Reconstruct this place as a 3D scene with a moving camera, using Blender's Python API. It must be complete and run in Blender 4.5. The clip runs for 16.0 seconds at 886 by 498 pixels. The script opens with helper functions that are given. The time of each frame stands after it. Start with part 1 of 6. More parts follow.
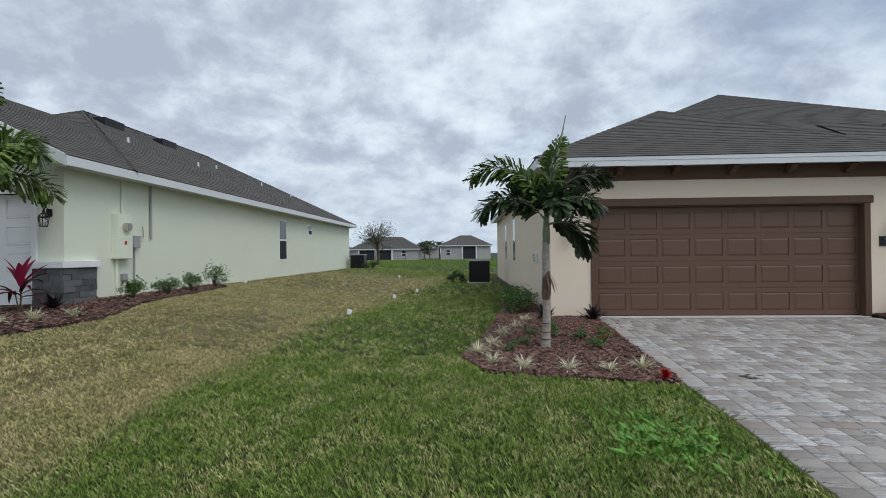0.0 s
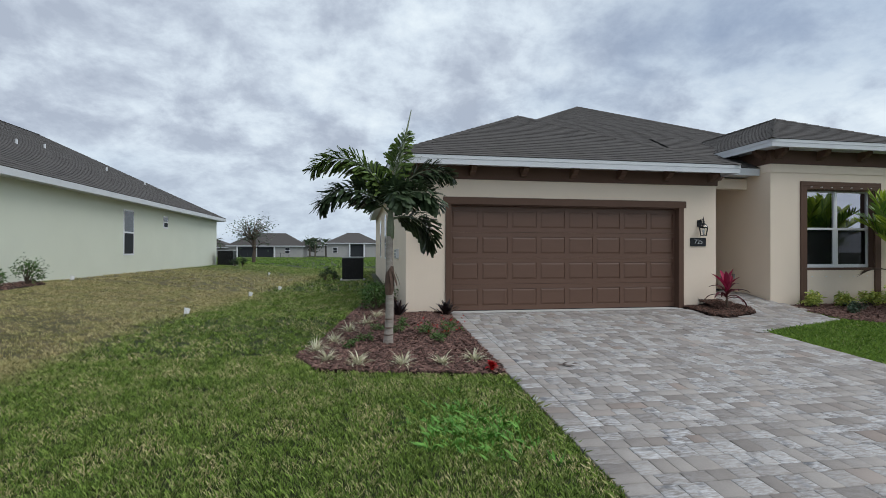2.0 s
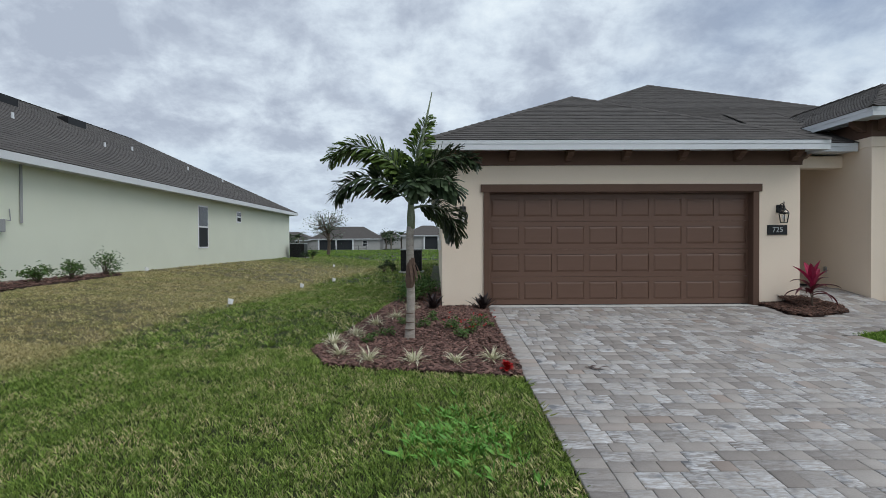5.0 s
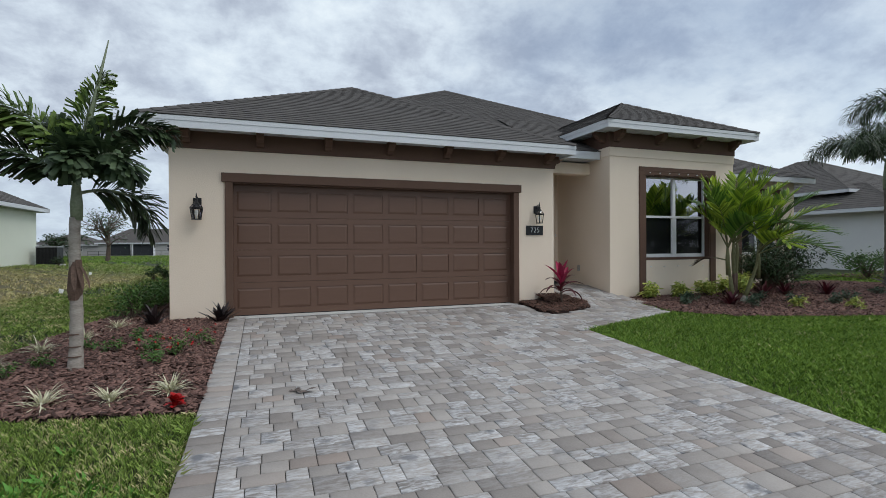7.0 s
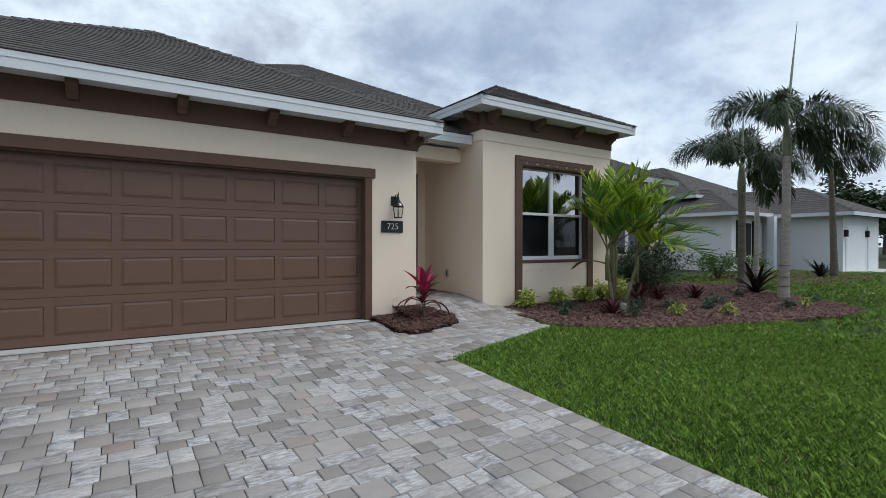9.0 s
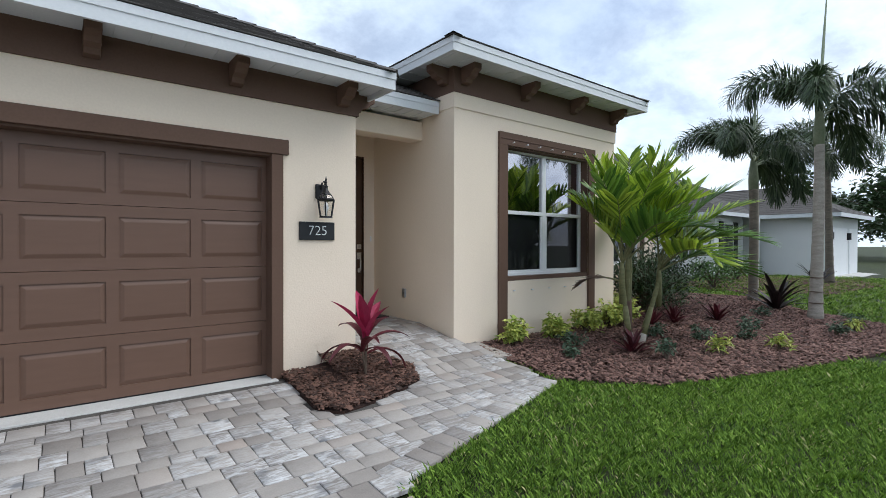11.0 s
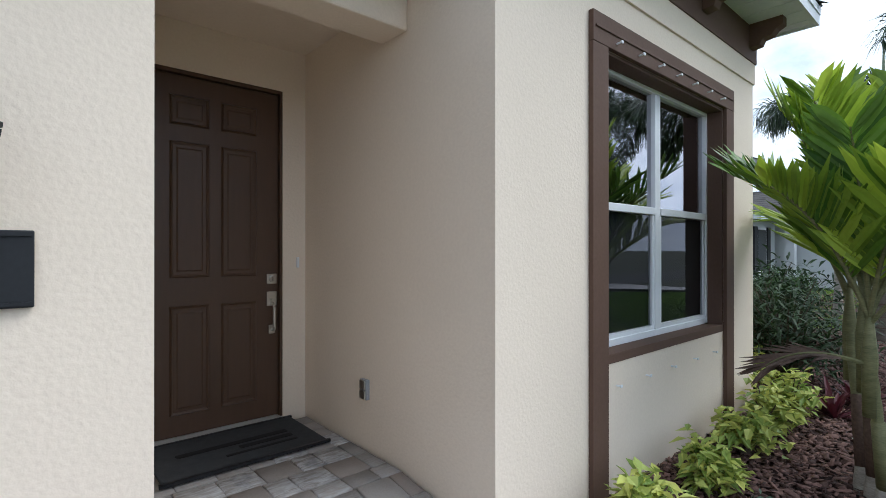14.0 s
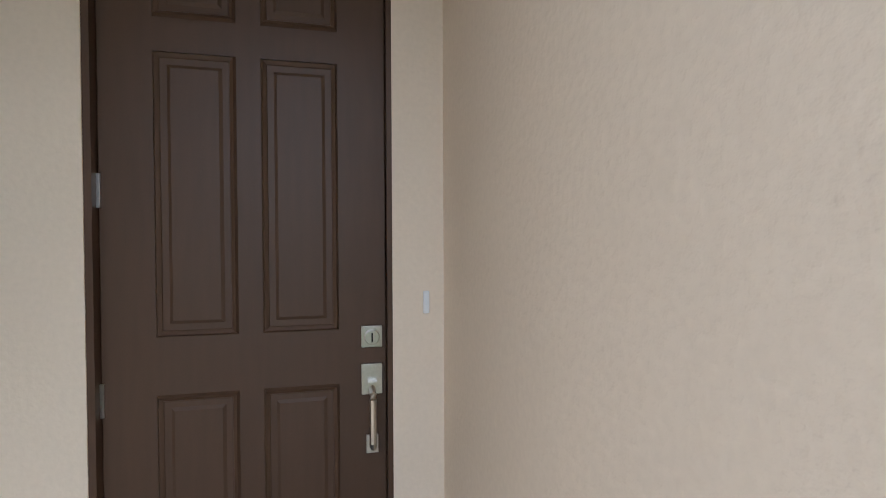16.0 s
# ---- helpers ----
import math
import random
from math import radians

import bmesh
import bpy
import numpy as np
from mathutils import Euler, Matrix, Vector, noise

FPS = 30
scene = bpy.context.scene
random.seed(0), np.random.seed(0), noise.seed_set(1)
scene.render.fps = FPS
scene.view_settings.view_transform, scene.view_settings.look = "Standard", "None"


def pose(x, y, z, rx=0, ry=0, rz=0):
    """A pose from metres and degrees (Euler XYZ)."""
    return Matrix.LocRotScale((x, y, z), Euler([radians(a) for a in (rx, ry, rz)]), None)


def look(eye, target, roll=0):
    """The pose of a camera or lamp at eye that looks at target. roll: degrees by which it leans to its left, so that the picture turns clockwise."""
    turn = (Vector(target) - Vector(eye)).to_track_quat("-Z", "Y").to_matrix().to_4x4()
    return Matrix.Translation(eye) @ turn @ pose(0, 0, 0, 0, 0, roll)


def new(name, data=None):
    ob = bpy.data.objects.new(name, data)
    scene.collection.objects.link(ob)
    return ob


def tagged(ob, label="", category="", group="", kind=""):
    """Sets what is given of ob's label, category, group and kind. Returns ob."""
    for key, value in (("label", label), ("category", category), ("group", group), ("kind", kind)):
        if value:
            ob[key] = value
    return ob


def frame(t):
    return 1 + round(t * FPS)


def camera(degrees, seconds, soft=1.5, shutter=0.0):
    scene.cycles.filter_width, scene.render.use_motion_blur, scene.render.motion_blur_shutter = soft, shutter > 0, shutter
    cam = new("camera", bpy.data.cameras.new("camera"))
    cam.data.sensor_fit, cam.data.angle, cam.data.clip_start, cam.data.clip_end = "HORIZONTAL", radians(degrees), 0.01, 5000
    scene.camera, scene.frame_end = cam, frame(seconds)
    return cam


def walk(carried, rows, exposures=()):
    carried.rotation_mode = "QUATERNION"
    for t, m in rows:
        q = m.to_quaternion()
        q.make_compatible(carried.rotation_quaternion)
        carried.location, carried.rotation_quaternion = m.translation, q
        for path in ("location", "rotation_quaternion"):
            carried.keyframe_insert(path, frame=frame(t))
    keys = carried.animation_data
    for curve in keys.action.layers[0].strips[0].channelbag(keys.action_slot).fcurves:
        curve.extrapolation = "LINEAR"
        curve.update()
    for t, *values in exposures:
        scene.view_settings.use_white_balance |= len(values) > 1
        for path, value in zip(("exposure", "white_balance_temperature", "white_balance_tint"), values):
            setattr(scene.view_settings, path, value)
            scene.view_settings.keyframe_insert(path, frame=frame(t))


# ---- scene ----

# ---- camera ----
cam = camera(84.3, 16.0, soft=0.6)
PATH = [
    (0, (-0.241, -0.672, 1.836), (-0.346, 1.325, 1.852), -0.58),
    (0.5, (0.061, -0.640, 1.803), (0.146, 1.358, 1.822), -0.31),
    (1, (0.277, -0.694, 1.778), (0.608, 1.278, 1.795), -0.03),
    (1.5, (0.395, -0.628, 1.750), (0.813, 1.327, 1.761), 0.19),
    (2, (0.438, -0.538, 1.775), (0.775, 1.433, 1.783), 0.11),
    (2.5, (0.536, -0.456, 1.787), (0.727, 1.535, 1.798), 0.01),
    (3, (0.614, -0.415, 1.779), (0.665, 1.584, 1.785), -0.07),
    (5.5, (1.463, -0.002, 1.734), (1.488, 1.998, 1.708), -0.24),
    (6, (1.784, 0.278, 1.655), (2.148, 2.245, 1.652), -0.40),
    (6.5, (2.241, 0.427, 1.643), (2.786, 2.351, 1.638), -0.31),
    (7, (2.625, 0.554, 1.665), (3.312, 2.433, 1.657), -0.33),
    (7.5, (2.980, 0.650, 1.680), (3.831, 2.460, 1.660), -0.29),
    (8, (3.282, 0.967, 1.701), (4.244, 2.721, 1.681), -0.26),
    (8.5, (3.648, 1.661, 1.670), (4.696, 3.364, 1.659), 0.05),
    (9, (3.968, 2.134, 1.681), (5.085, 3.794, 1.669), 0.05),
    (11.5, (5.837, 4.775, 1.869), (7.097, 6.328, 1.858), 0.18),
    (12, (6.203, 5.349, 1.893), (7.475, 6.892, 1.888), 0.19),
    (12.5, (6.556, 5.819, 1.935), (7.827, 7.363, 1.935), 0.08),
    (13, (6.977, 6.329, 1.965), (8.269, 7.856, 1.959), 0.08),
    (13.5, (7.300, 6.848, 1.995), (8.601, 8.367, 1.995), 0.13),
    (14, (7.620, 7.244, 2.017), (8.938, 8.749, 2.021), 0.00),
    (14.5, (8.042, 7.550, 2.084), (9.284, 9.118, 2.086), -0.11),
    (15, (8.313, 7.960, 2.126), (9.421, 9.625, 2.117), 0.03),
    (15.5, (8.636, 8.440, 2.124), (9.474, 10.256, 2.085), -0.26),
    (16, (8.856, 9.016, 2.133), (9.302, 10.966, 2.094), -0.22),
]
EXPOSURE = [(0, 0.18, 6500, 10), (3.0, 0.14, 6500, 10), (5.5, 0.14, 6500, 10), (7.5, 0.16, 6450, 10), (9, 0.3, 6350, 10), (11.5, 0.88, 6300, 10), (12.2, 1.04, 6150, 10), (13.0, 0.92, 6000, 10), (14.0, 0.92, 6000, 10), (14.5, 1.22, 6000, 10), (15.2, 1.2, 6000, 10), (15.6, 1.2, 6050, 10), (16.0, 1.85, 6000, 10)]
walk(cam, [(t, look(eye, target, roll)) for t, eye, target, roll in PATH], EXPOSURE)

# ---- world, sun, exposure ----
world = bpy.data.worlds.new("overcast_sky")
scene.world = world
world.use_nodes = True
SUN_ELEV, SUN_AZ = radians(52), radians(132)


def build_sky():
    nt = world.node_tree
    nt.nodes.clear()
    n, l = nt.nodes, nt.links
    out, bg = n.new("ShaderNodeOutputWorld"), n.new("ShaderNodeBackground")
    sky = n.new("ShaderNodeTexSky")
    sky.sky_type, sky.sun_disc = "NISHITA", False
    sky.sun_elevation, sky.sun_rotation = SUN_ELEV, SUN_AZ
    tc, sep = n.new("ShaderNodeTexCoord"), n.new("ShaderNodeSeparateXYZ")
    l.new(tc.outputs["Generated"], sep.inputs[0])
    zz = n.new("ShaderNodeMath"); zz.operation = "MAXIMUM"; zz.inputs[1].default_value = 0.0
    l.new(sep.outputs[2], zz.inputs[0])
    za = n.new("ShaderNodeMath"); za.operation = "ADD"; za.inputs[1].default_value = 0.42
    l.new(zz.outputs[0], za.inputs[0])
    dx, dy = n.new("ShaderNodeMath"), n.new("ShaderNodeMath")
    dx.operation = dy.operation = "DIVIDE"
    l.new(sep.outputs[0], dx.inputs[0]); l.new(za.outputs[0], dx.inputs[1])
    l.new(sep.outputs[1], dy.inputs[0]); l.new(za.outputs[0], dy.inputs[1])
    uv = n.new("ShaderNodeCombineXYZ")
    l.new(dx.outputs[0], uv.inputs[0]); l.new(dy.outputs[0], uv.inputs[1])
    big, fine = n.new("ShaderNodeTexNoise"), n.new("ShaderNodeTexNoise")
    big.inputs["Scale"].default_value, big.inputs["Detail"].default_value, big.inputs["Roughness"].default_value = 1.5, 7.0, 0.60
    big.inputs["Distortion"].default_value = 0.35
    fine.inputs["Scale"].default_value, fine.inputs["Detail"].default_value = 5.4, 9.0
    fine.inputs["Roughness"].default_value = 0.62
    fine.inputs["Distortion"].default_value = 0.15
    l.new(uv.outputs[0], big.inputs["Vector"]); l.new(uv.outputs[0], fine.inputs["Vector"])
    mixn = n.new("ShaderNodeMix"); mixn.data_type = "FLOAT"; mixn.inputs[0].default_value = 0.56
    l.new(big.outputs[0], mixn.inputs[2]); l.new(fine.outputs[0], mixn.inputs[3])
    ramp = n.new("ShaderNodeValToRGB")
    el = ramp.color_ramp.elements
    el[0].position, el[0].color = 0.40, (0.40, 0.46, 0.56, 1)
    el[1].position, el[1].color = 0.605, (0.75, 0.84, 0.905, 1)
    for pos, c in ((0.46, (0.49, 0.56, 0.66, 1)), (0.535, (0.64, 0.73, 0.82, 1))):
        e = el.new(pos); e.color = c
    # the cloud thins out towards the east
    thin = n.new("ShaderNodeMath"); thin.operation = "MULTIPLY_ADD"; thin.inputs[1].default_value = 0.07
    l.new(sep.outputs[0], thin.inputs[0]); l.new(mixn.outputs[0], thin.inputs[2])
    l.new(thin.outputs[0], ramp.inputs[0])
    # thin gaps of blue where the clear sky shows
    gap = n.new("ShaderNodeTexNoise")
    gap.inputs["Scale"].default_value, gap.inputs["Detail"].default_value = 0.8, 4.0
    off = n.new("ShaderNodeVectorMath"); off.operation = "ADD"; off.inputs[1].default_value = (3.7, 1.3, 5.0)
    l.new(uv.outputs[0], off.inputs[0]); l.new(off.outputs[0], gap.inputs["Vector"])
    gr = n.new("ShaderNodeMapRange"); gr.inputs[1].default_value, gr.inputs[2].default_value = 0.55, 0.72
    gr.inputs[4].default_value = 0.5
    l.new(gap.outputs[0], gr.inputs[0])
    skys = n.new("ShaderNodeVectorMath"); skys.operation = "SCALE"; skys.inputs["Scale"].default_value = 0.11
    l.new(sky.outputs[0], skys.inputs[0])
    mx = n.new("ShaderNodeMix"); mx.data_type = "RGBA"
    l.new(gr.outputs[0], mx.inputs[0]); l.new(ramp.outputs[0], mx.inputs[6]); l.new(skys.outputs[0], mx.inputs[7])
    # pale band towards the horizon
    hz = n.new("ShaderNodeMapRange"); hz.inputs[1].default_value, hz.inputs[2].default_value = 0.0, 0.22
    hz.inputs[3].default_value, hz.inputs[4].default_value = 0.55, 0.0
    l.new(zz.outputs[0], hz.inputs[0])
    mh = n.new("ShaderNodeMix"); mh.data_type = "RGBA"; mh.inputs[7].default_value = (0.50, 0.60, 0.71, 1)
    l.new(hz.outputs[0], mh.inputs[0]); l.new(mx.outputs[2], mh.inputs[6])
    l.new(mh.outputs[2], bg.inputs[0])
    bg.inputs[1].default_value = 0.96
    l.new(bg.outputs[0], out.inputs[0])


build_sky()
sun = new("sun", bpy.data.lights.new("sun", "SUN"))
sun.data.energy, sun.data.angle, sun.data.color = 1.25, radians(40), (1.0, 0.985, 0.97)
sun.matrix_world = look((0, 0, 40), Vector((0, 0, 40)) - Vector((math.sin(SUN_AZ) * math.cos(SUN_ELEV), math.cos(SUN_AZ) * math.cos(SUN_ELEV), math.sin(SUN_ELEV))))
scene.view_settings.exposure = 0.0

# ---- materials ----


def mat(name, a, b=None, rough=0.8, scale=3.0, fine=60.0, bump=0.15, dist=0.01, metal=0.0, island=0.0, obj=0.0, spec=0.35, stretch=None, trans=0.0):
    """A surface whose colour drifts between a and b on two scales, with fine relief. island, obj: share of the drift that goes from piece to piece."""
    b = b or tuple(c * 0.82 for c in a)
    m = bpy.data.materials.new(name)
    m.use_nodes = True
    n, l = m.node_tree.nodes, m.node_tree.links
    p = n["Principled BSDF"]
    p.inputs["Roughness"].default_value, p.inputs["Metallic"].default_value = rough, metal
    p.inputs["Specular IOR Level"].default_value = spec
    tc = n.new("ShaderNodeTexCoord")
    src = tc.outputs["Object"]
    if stretch:
        mp = n.new("ShaderNodeMapping"); mp.inputs["Scale"].default_value = stretch
        l.new(src, mp.inputs[0]); src = mp.outputs[0]
    n1, n2 = n.new("ShaderNodeTexNoise"), n.new("ShaderNodeTexNoise")
    n1.inputs["Scale"].default_value, n1.inputs["Detail"].default_value = scale, 4.0
    n2.inputs["Scale"].default_value, n2.inputs["Detail"].default_value = fine, 3.0
    l.new(src, n1.inputs["Vector"]); l.new(src, n2.inputs["Vector"])
    add = n.new("ShaderNodeMath"); add.operation = "MULTIPLY_ADD"; add.inputs[1].default_value = 0.5
    l.new(n2.outputs[0], add.inputs[0])
    half = n.new("ShaderNodeMath"); half.operation = "MULTIPLY"; half.inputs[1].default_value = 0.5
    l.new(n1.outputs[0], half.inputs[0]); l.new(half.outputs[0], add.inputs[2])
    fac = n.new("ShaderNodeMapRange"); fac.inputs[1].default_value, fac.inputs[2].default_value = 0.33, 0.67
    l.new(add.outputs[0], fac.inputs[0])
    last = fac.outputs[0]
    if island or obj:
        g, o = n.new("ShaderNodeNewGeometry"), n.new("ShaderNodeObjectInfo")
        s = n.new("ShaderNodeMath"); s.operation = "ADD"
        l.new(g.outputs["Random Per Island"], s.inputs[0]); l.new(o.outputs["Random"], s.inputs[1])
        fr = n.new("ShaderNodeMath"); fr.operation = "FRACT"; l.new(s.outputs[0], fr.inputs[0])
        mxv = n.new("ShaderNodeMix"); mxv.data_type = "FLOAT"; mxv.inputs[0].default_value = max(island, obj)
        l.new(last, mxv.inputs[2]); l.new(fr.outputs[0], mxv.inputs[3])
        last = mxv.outputs[0]
    mix = n.new("ShaderNodeMix"); mix.data_type = "RGBA"
    mix.inputs[6].default_value, mix.inputs[7].default_value = (*b, 1), (*a, 1)
    l.new(last, mix.inputs[0]); l.new(mix.outputs[2], p.inputs["Base Color"])
    if bump:
        bp = n.new("ShaderNodeBump"); bp.inputs["Strength"].default_value, bp.inputs["Distance"].default_value = bump, dist
        l.new(add.outputs[0], bp.inputs["Height"]); l.new(bp.outputs[0], p.inputs["Normal"])
    if trans:
        out = n["Material Output"]
        tr, ms = n.new("ShaderNodeBsdfTranslucent"), n.new("ShaderNodeMixShader")
        l.new(mix.outputs[2], tr.inputs[0]); ms.inputs[0].default_value = trans
        l.new(p.outputs[0], ms.inputs[1]); l.new(tr.outputs[0], ms.inputs[2]); l.new(ms.outputs[0], out.inputs[0])
    return m


def paver_mat():
    """Tumbled concrete pavers: grey to taupe from stone to stone, with pale streaks along each one."""
    m = mat("paver_concrete", (0.40, 0.368, 0.338), (0.19, 0.168, 0.152), 0.85, 9, 90, 0.4, 0.004, island=0.72)
    n, l = m.node_tree.nodes, m.node_tree.links
    p = n["Principled BSDF"]
    col = p.inputs["Base Color"].links[0].from_socket
    tc, mp, ns = n.new("ShaderNodeTexCoord"), n.new("ShaderNodeMapping"), n.new("ShaderNodeTexNoise")
    mp.inputs["Scale"].default_value = (8.0, 30.0, 8.0)
    ns.inputs["Scale"].default_value, ns.inputs["Detail"].default_value, ns.inputs["Distortion"].default_value = 1.6, 6.0, 0.8
    g, o, s, fr = n.new("ShaderNodeNewGeometry"), n.new("ShaderNodeObjectInfo"), n.new("ShaderNodeMath"), n.new("ShaderNodeMath")
    s.operation, fr.operation = "ADD", "FRACT"
    l.new(g.outputs["Random Per Island"], s.inputs[0]); l.new(o.outputs["Random"], s.inputs[1])
    k = n.new("ShaderNodeMath"); k.operation = "MULTIPLY"; k.inputs[1].default_value = 7.31
    l.new(s.outputs[0], k.inputs[0]); l.new(k.outputs[0], fr.inputs[0])
    l.new(g.outputs["Position"], mp.inputs[0]); l.new(mp.outputs[0], ns.inputs["Vector"])
    # some stones streaked white, a few warm
    th = n.new("ShaderNodeMapRange"); th.inputs[1].default_value, th.inputs[2].default_value = 0.3, 0.95
    l.new(fr.outputs[0], th.inputs[0])
    st = n.new("ShaderNodeMapRange"); st.inputs[1].default_value, st.inputs[2].default_value = 0.38, 0.66
    l.new(ns.outputs[0], st.inputs[0])
    mm = n.new("ShaderNodeMath"); mm.operation = "MULTIPLY"; l.new(th.outputs[0], mm.inputs[0]); l.new(st.outputs[0], mm.inputs[1])
    mx = n.new("ShaderNodeMix"); mx.data_type = "RGBA"; mx.inputs[7].default_value = (0.55, 0.55, 0.555, 1)
    l.new(mm.outputs[0], mx.inputs[0]); l.new(col, mx.inputs[6])
    wm = n.new("ShaderNodeMapRange"); wm.inputs[1].default_value, wm.inputs[2].default_value = 0.06, 0.0
    wm.inputs[4].default_value = 0.4
    l.new(fr.outputs[0], wm.inputs[0])
    mw = n.new("ShaderNodeMix"); mw.data_type = "RGBA"; mw.inputs[7].default_value = (0.36, 0.27, 0.22, 1)
    l.new(wm.outputs[0], mw.inputs[0]); l.new(mx.outputs[2], mw.inputs[6])
    # charcoal clouds on some stones
    dk = n.new("ShaderNodeMapRange"); dk.inputs[1].default_value, dk.inputs[2].default_value = 0.56, 0.70
    n3 = n.new("ShaderNodeTexNoise"); n3.inputs["Scale"].default_value, n3.inputs["Detail"].default_value = 7.0, 6.0
    l.new(g.outputs["Position"], n3.inputs["Vector"]); l.new(n3.outputs[0], dk.inputs[0])
    d2 = n.new("ShaderNodeMath"); d2.operation = "MULTIPLY"; l.new(dk.outputs[0], d2.inputs[0]); l.new(th.outputs[0], d2.inputs[1])
    md = n.new("ShaderNodeMix"); md.data_type = "RGBA"; md.inputs[7].default_value = (0.16, 0.163, 0.172, 1)
    l.new(d2.outputs[0], md.inputs[0]); l.new(mw.outputs[2], md.inputs[6]); l.new(md.outputs[2], p.inputs["Base Color"])
    return m


def turf_mat(name, green_a, green_b, dry_a, dry_b, island, straw=0.2):
    """Grass: lush on one plot, dormant straw on the neighbour's."""
    m = mat(name, green_a, green_b, 0.75, 0.9, 45, 0.5, 0.02, island=island, spec=0.2)
    n, l = m.node_tree.nodes, m.node_tree.links
    p = n["Principled BSDF"]
    col = p.inputs["Base Color"].links[0].from_socket
    fac = col.node.inputs[0].links[0].from_socket
    dry = n.new("ShaderNodeMix"); dry.data_type = "RGBA"
    dry.inputs[6].default_value, dry.inputs[7].default_value = (*dry_b, 1), (*dry_a, 1)
    l.new(fac, dry.inputs[0])
    g, sep, ns = n.new("ShaderNodeNewGeometry"), n.new("ShaderNodeSeparateXYZ"), n.new("ShaderNodeTexNoise")
    ns.inputs["Scale"].default_value, ns.inputs["Detail"].default_value = 0.9, 6.0
    l.new(g.outputs["Position"], sep.inputs[0]); l.new(g.outputs["Position"], ns.inputs["Vector"])
    # plot line x = -3.5 + 0.11 (y - 2.5), frayed; the dry plot ends behind the house
    t1 = n.new("ShaderNodeMath"); t1.operation = "MULTIPLY_ADD"; t1.inputs[1].default_value, t1.inputs[2].default_value = -0.11, 3.75
    l.new(sep.outputs[1], t1.inputs[0])
    t2 = n.new("ShaderNodeMath"); t2.operation = "ADD"; l.new(sep.outputs[0], t2.inputs[0]); l.new(t1.outputs[0], t2.inputs[1])
    t3 = n.new("ShaderNodeMath"); t3.operation = "MULTIPLY_ADD"; t3.inputs[1].default_value = 2.4
    l.new(ns.outputs[0], t3.inputs[0]); l.new(t2.outputs[0], t3.inputs[2])
    e1 = n.new("ShaderNodeMapRange"); e1.inputs[1].default_value, e1.inputs[2].default_value = 1.55, 0.85
    l.new(t3.outputs[0], e1.inputs[0])
    e2 = n.new("ShaderNodeMapRange"); e2.inputs[1].default_value, e2.inputs[2].default_value = 27.0, 21.0
    l.new(sep.outputs[1], e2.inputs[0])
    mu = n.new("ShaderNodeMath"); mu.operation = "MULTIPLY"; l.new(e1.outputs[0], mu.inputs[0]); l.new(e2.outputs[0], mu.inputs[1])
    # blotches of straw inside the lush plot and of green inside the dry one
    bl = n.new("ShaderNodeTexNoise"); bl.inputs["Scale"].default_value, bl.inputs["Detail"].default_value = 1.6, 5.0
    l.new(g.outputs["Position"], bl.inputs["Vector"])
    b1 = n.new("ShaderNodeMapRange"); b1.inputs[1].default_value, b1.inputs[2].default_value = 0.38, 0.66
    b1.inputs[3].default_value, b1.inputs[4].default_value = 0.62, 1.0
    l.new(bl.outputs[0], b1.inputs[0])
    m2 = n.new("ShaderNodeMath"); m2.operation = "MULTIPLY"; l.new(mu.outputs[0], m2.inputs[0]); l.new(b1.outputs[0], m2.inputs[1])
    fx = n.new("ShaderNodeMix"); fx.data_type = "RGBA"
    l.new(m2.outputs[0], fx.inputs[0]); l.new(col, fx.inputs[6]); l.new(dry.outputs[2], fx.inputs[7])
    last = fx.outputs[2]
    if island:
        pick = n.new("ShaderNodeMath"); pick.operation = "MULTIPLY"; pick.inputs[1].default_value = 13.7
        frc = n.new("ShaderNodeMath"); frc.operation = "FRACT"
        l.new(g.outputs["Random Per Island"], pick.inputs[0]); l.new(pick.outputs[0], frc.inputs[0])
        sr = n.new("ShaderNodeMapRange"); sr.inputs[1].default_value, sr.inputs[2].default_value = 1.0 - straw, 1.0 - straw * 0.6
        l.new(frc.outputs[0], sr.inputs[0])
        sm = n.new("ShaderNodeMix"); sm.data_type = "RGBA"; sm.inputs[7].default_value = (0.60, 0.52, 0.28, 1)
        # straw gathers in patches
        pn = n.new("ShaderNodeTexNoise"); pn.inputs["Scale"].default_value, pn.inputs["Detail"].default_value = 2.7, 4.0
        l.new(g.outputs["Position"], pn.inputs["Vector"])
        pr = n.new("ShaderNodeMapRange"); pr.inputs[1].default_value, pr.inputs[2].default_value = 0.42, 0.62
        pr.inputs[3].default_value = 0.12
        l.new(pn.outputs[0], pr.inputs[0])
        pm = n.new("ShaderNodeMath"); pm.operation = "MULTIPLY"; l.new(sr.outputs[0], pm.inputs[0]); l.new(pr.outputs[0], pm.inputs[1])
        l.new(pm.outputs[0], sm.inputs[0]); l.new(last, sm.inputs[6])
        last = sm.outputs[2]
    l.new(last, p.inputs["Base Color"])
    return m


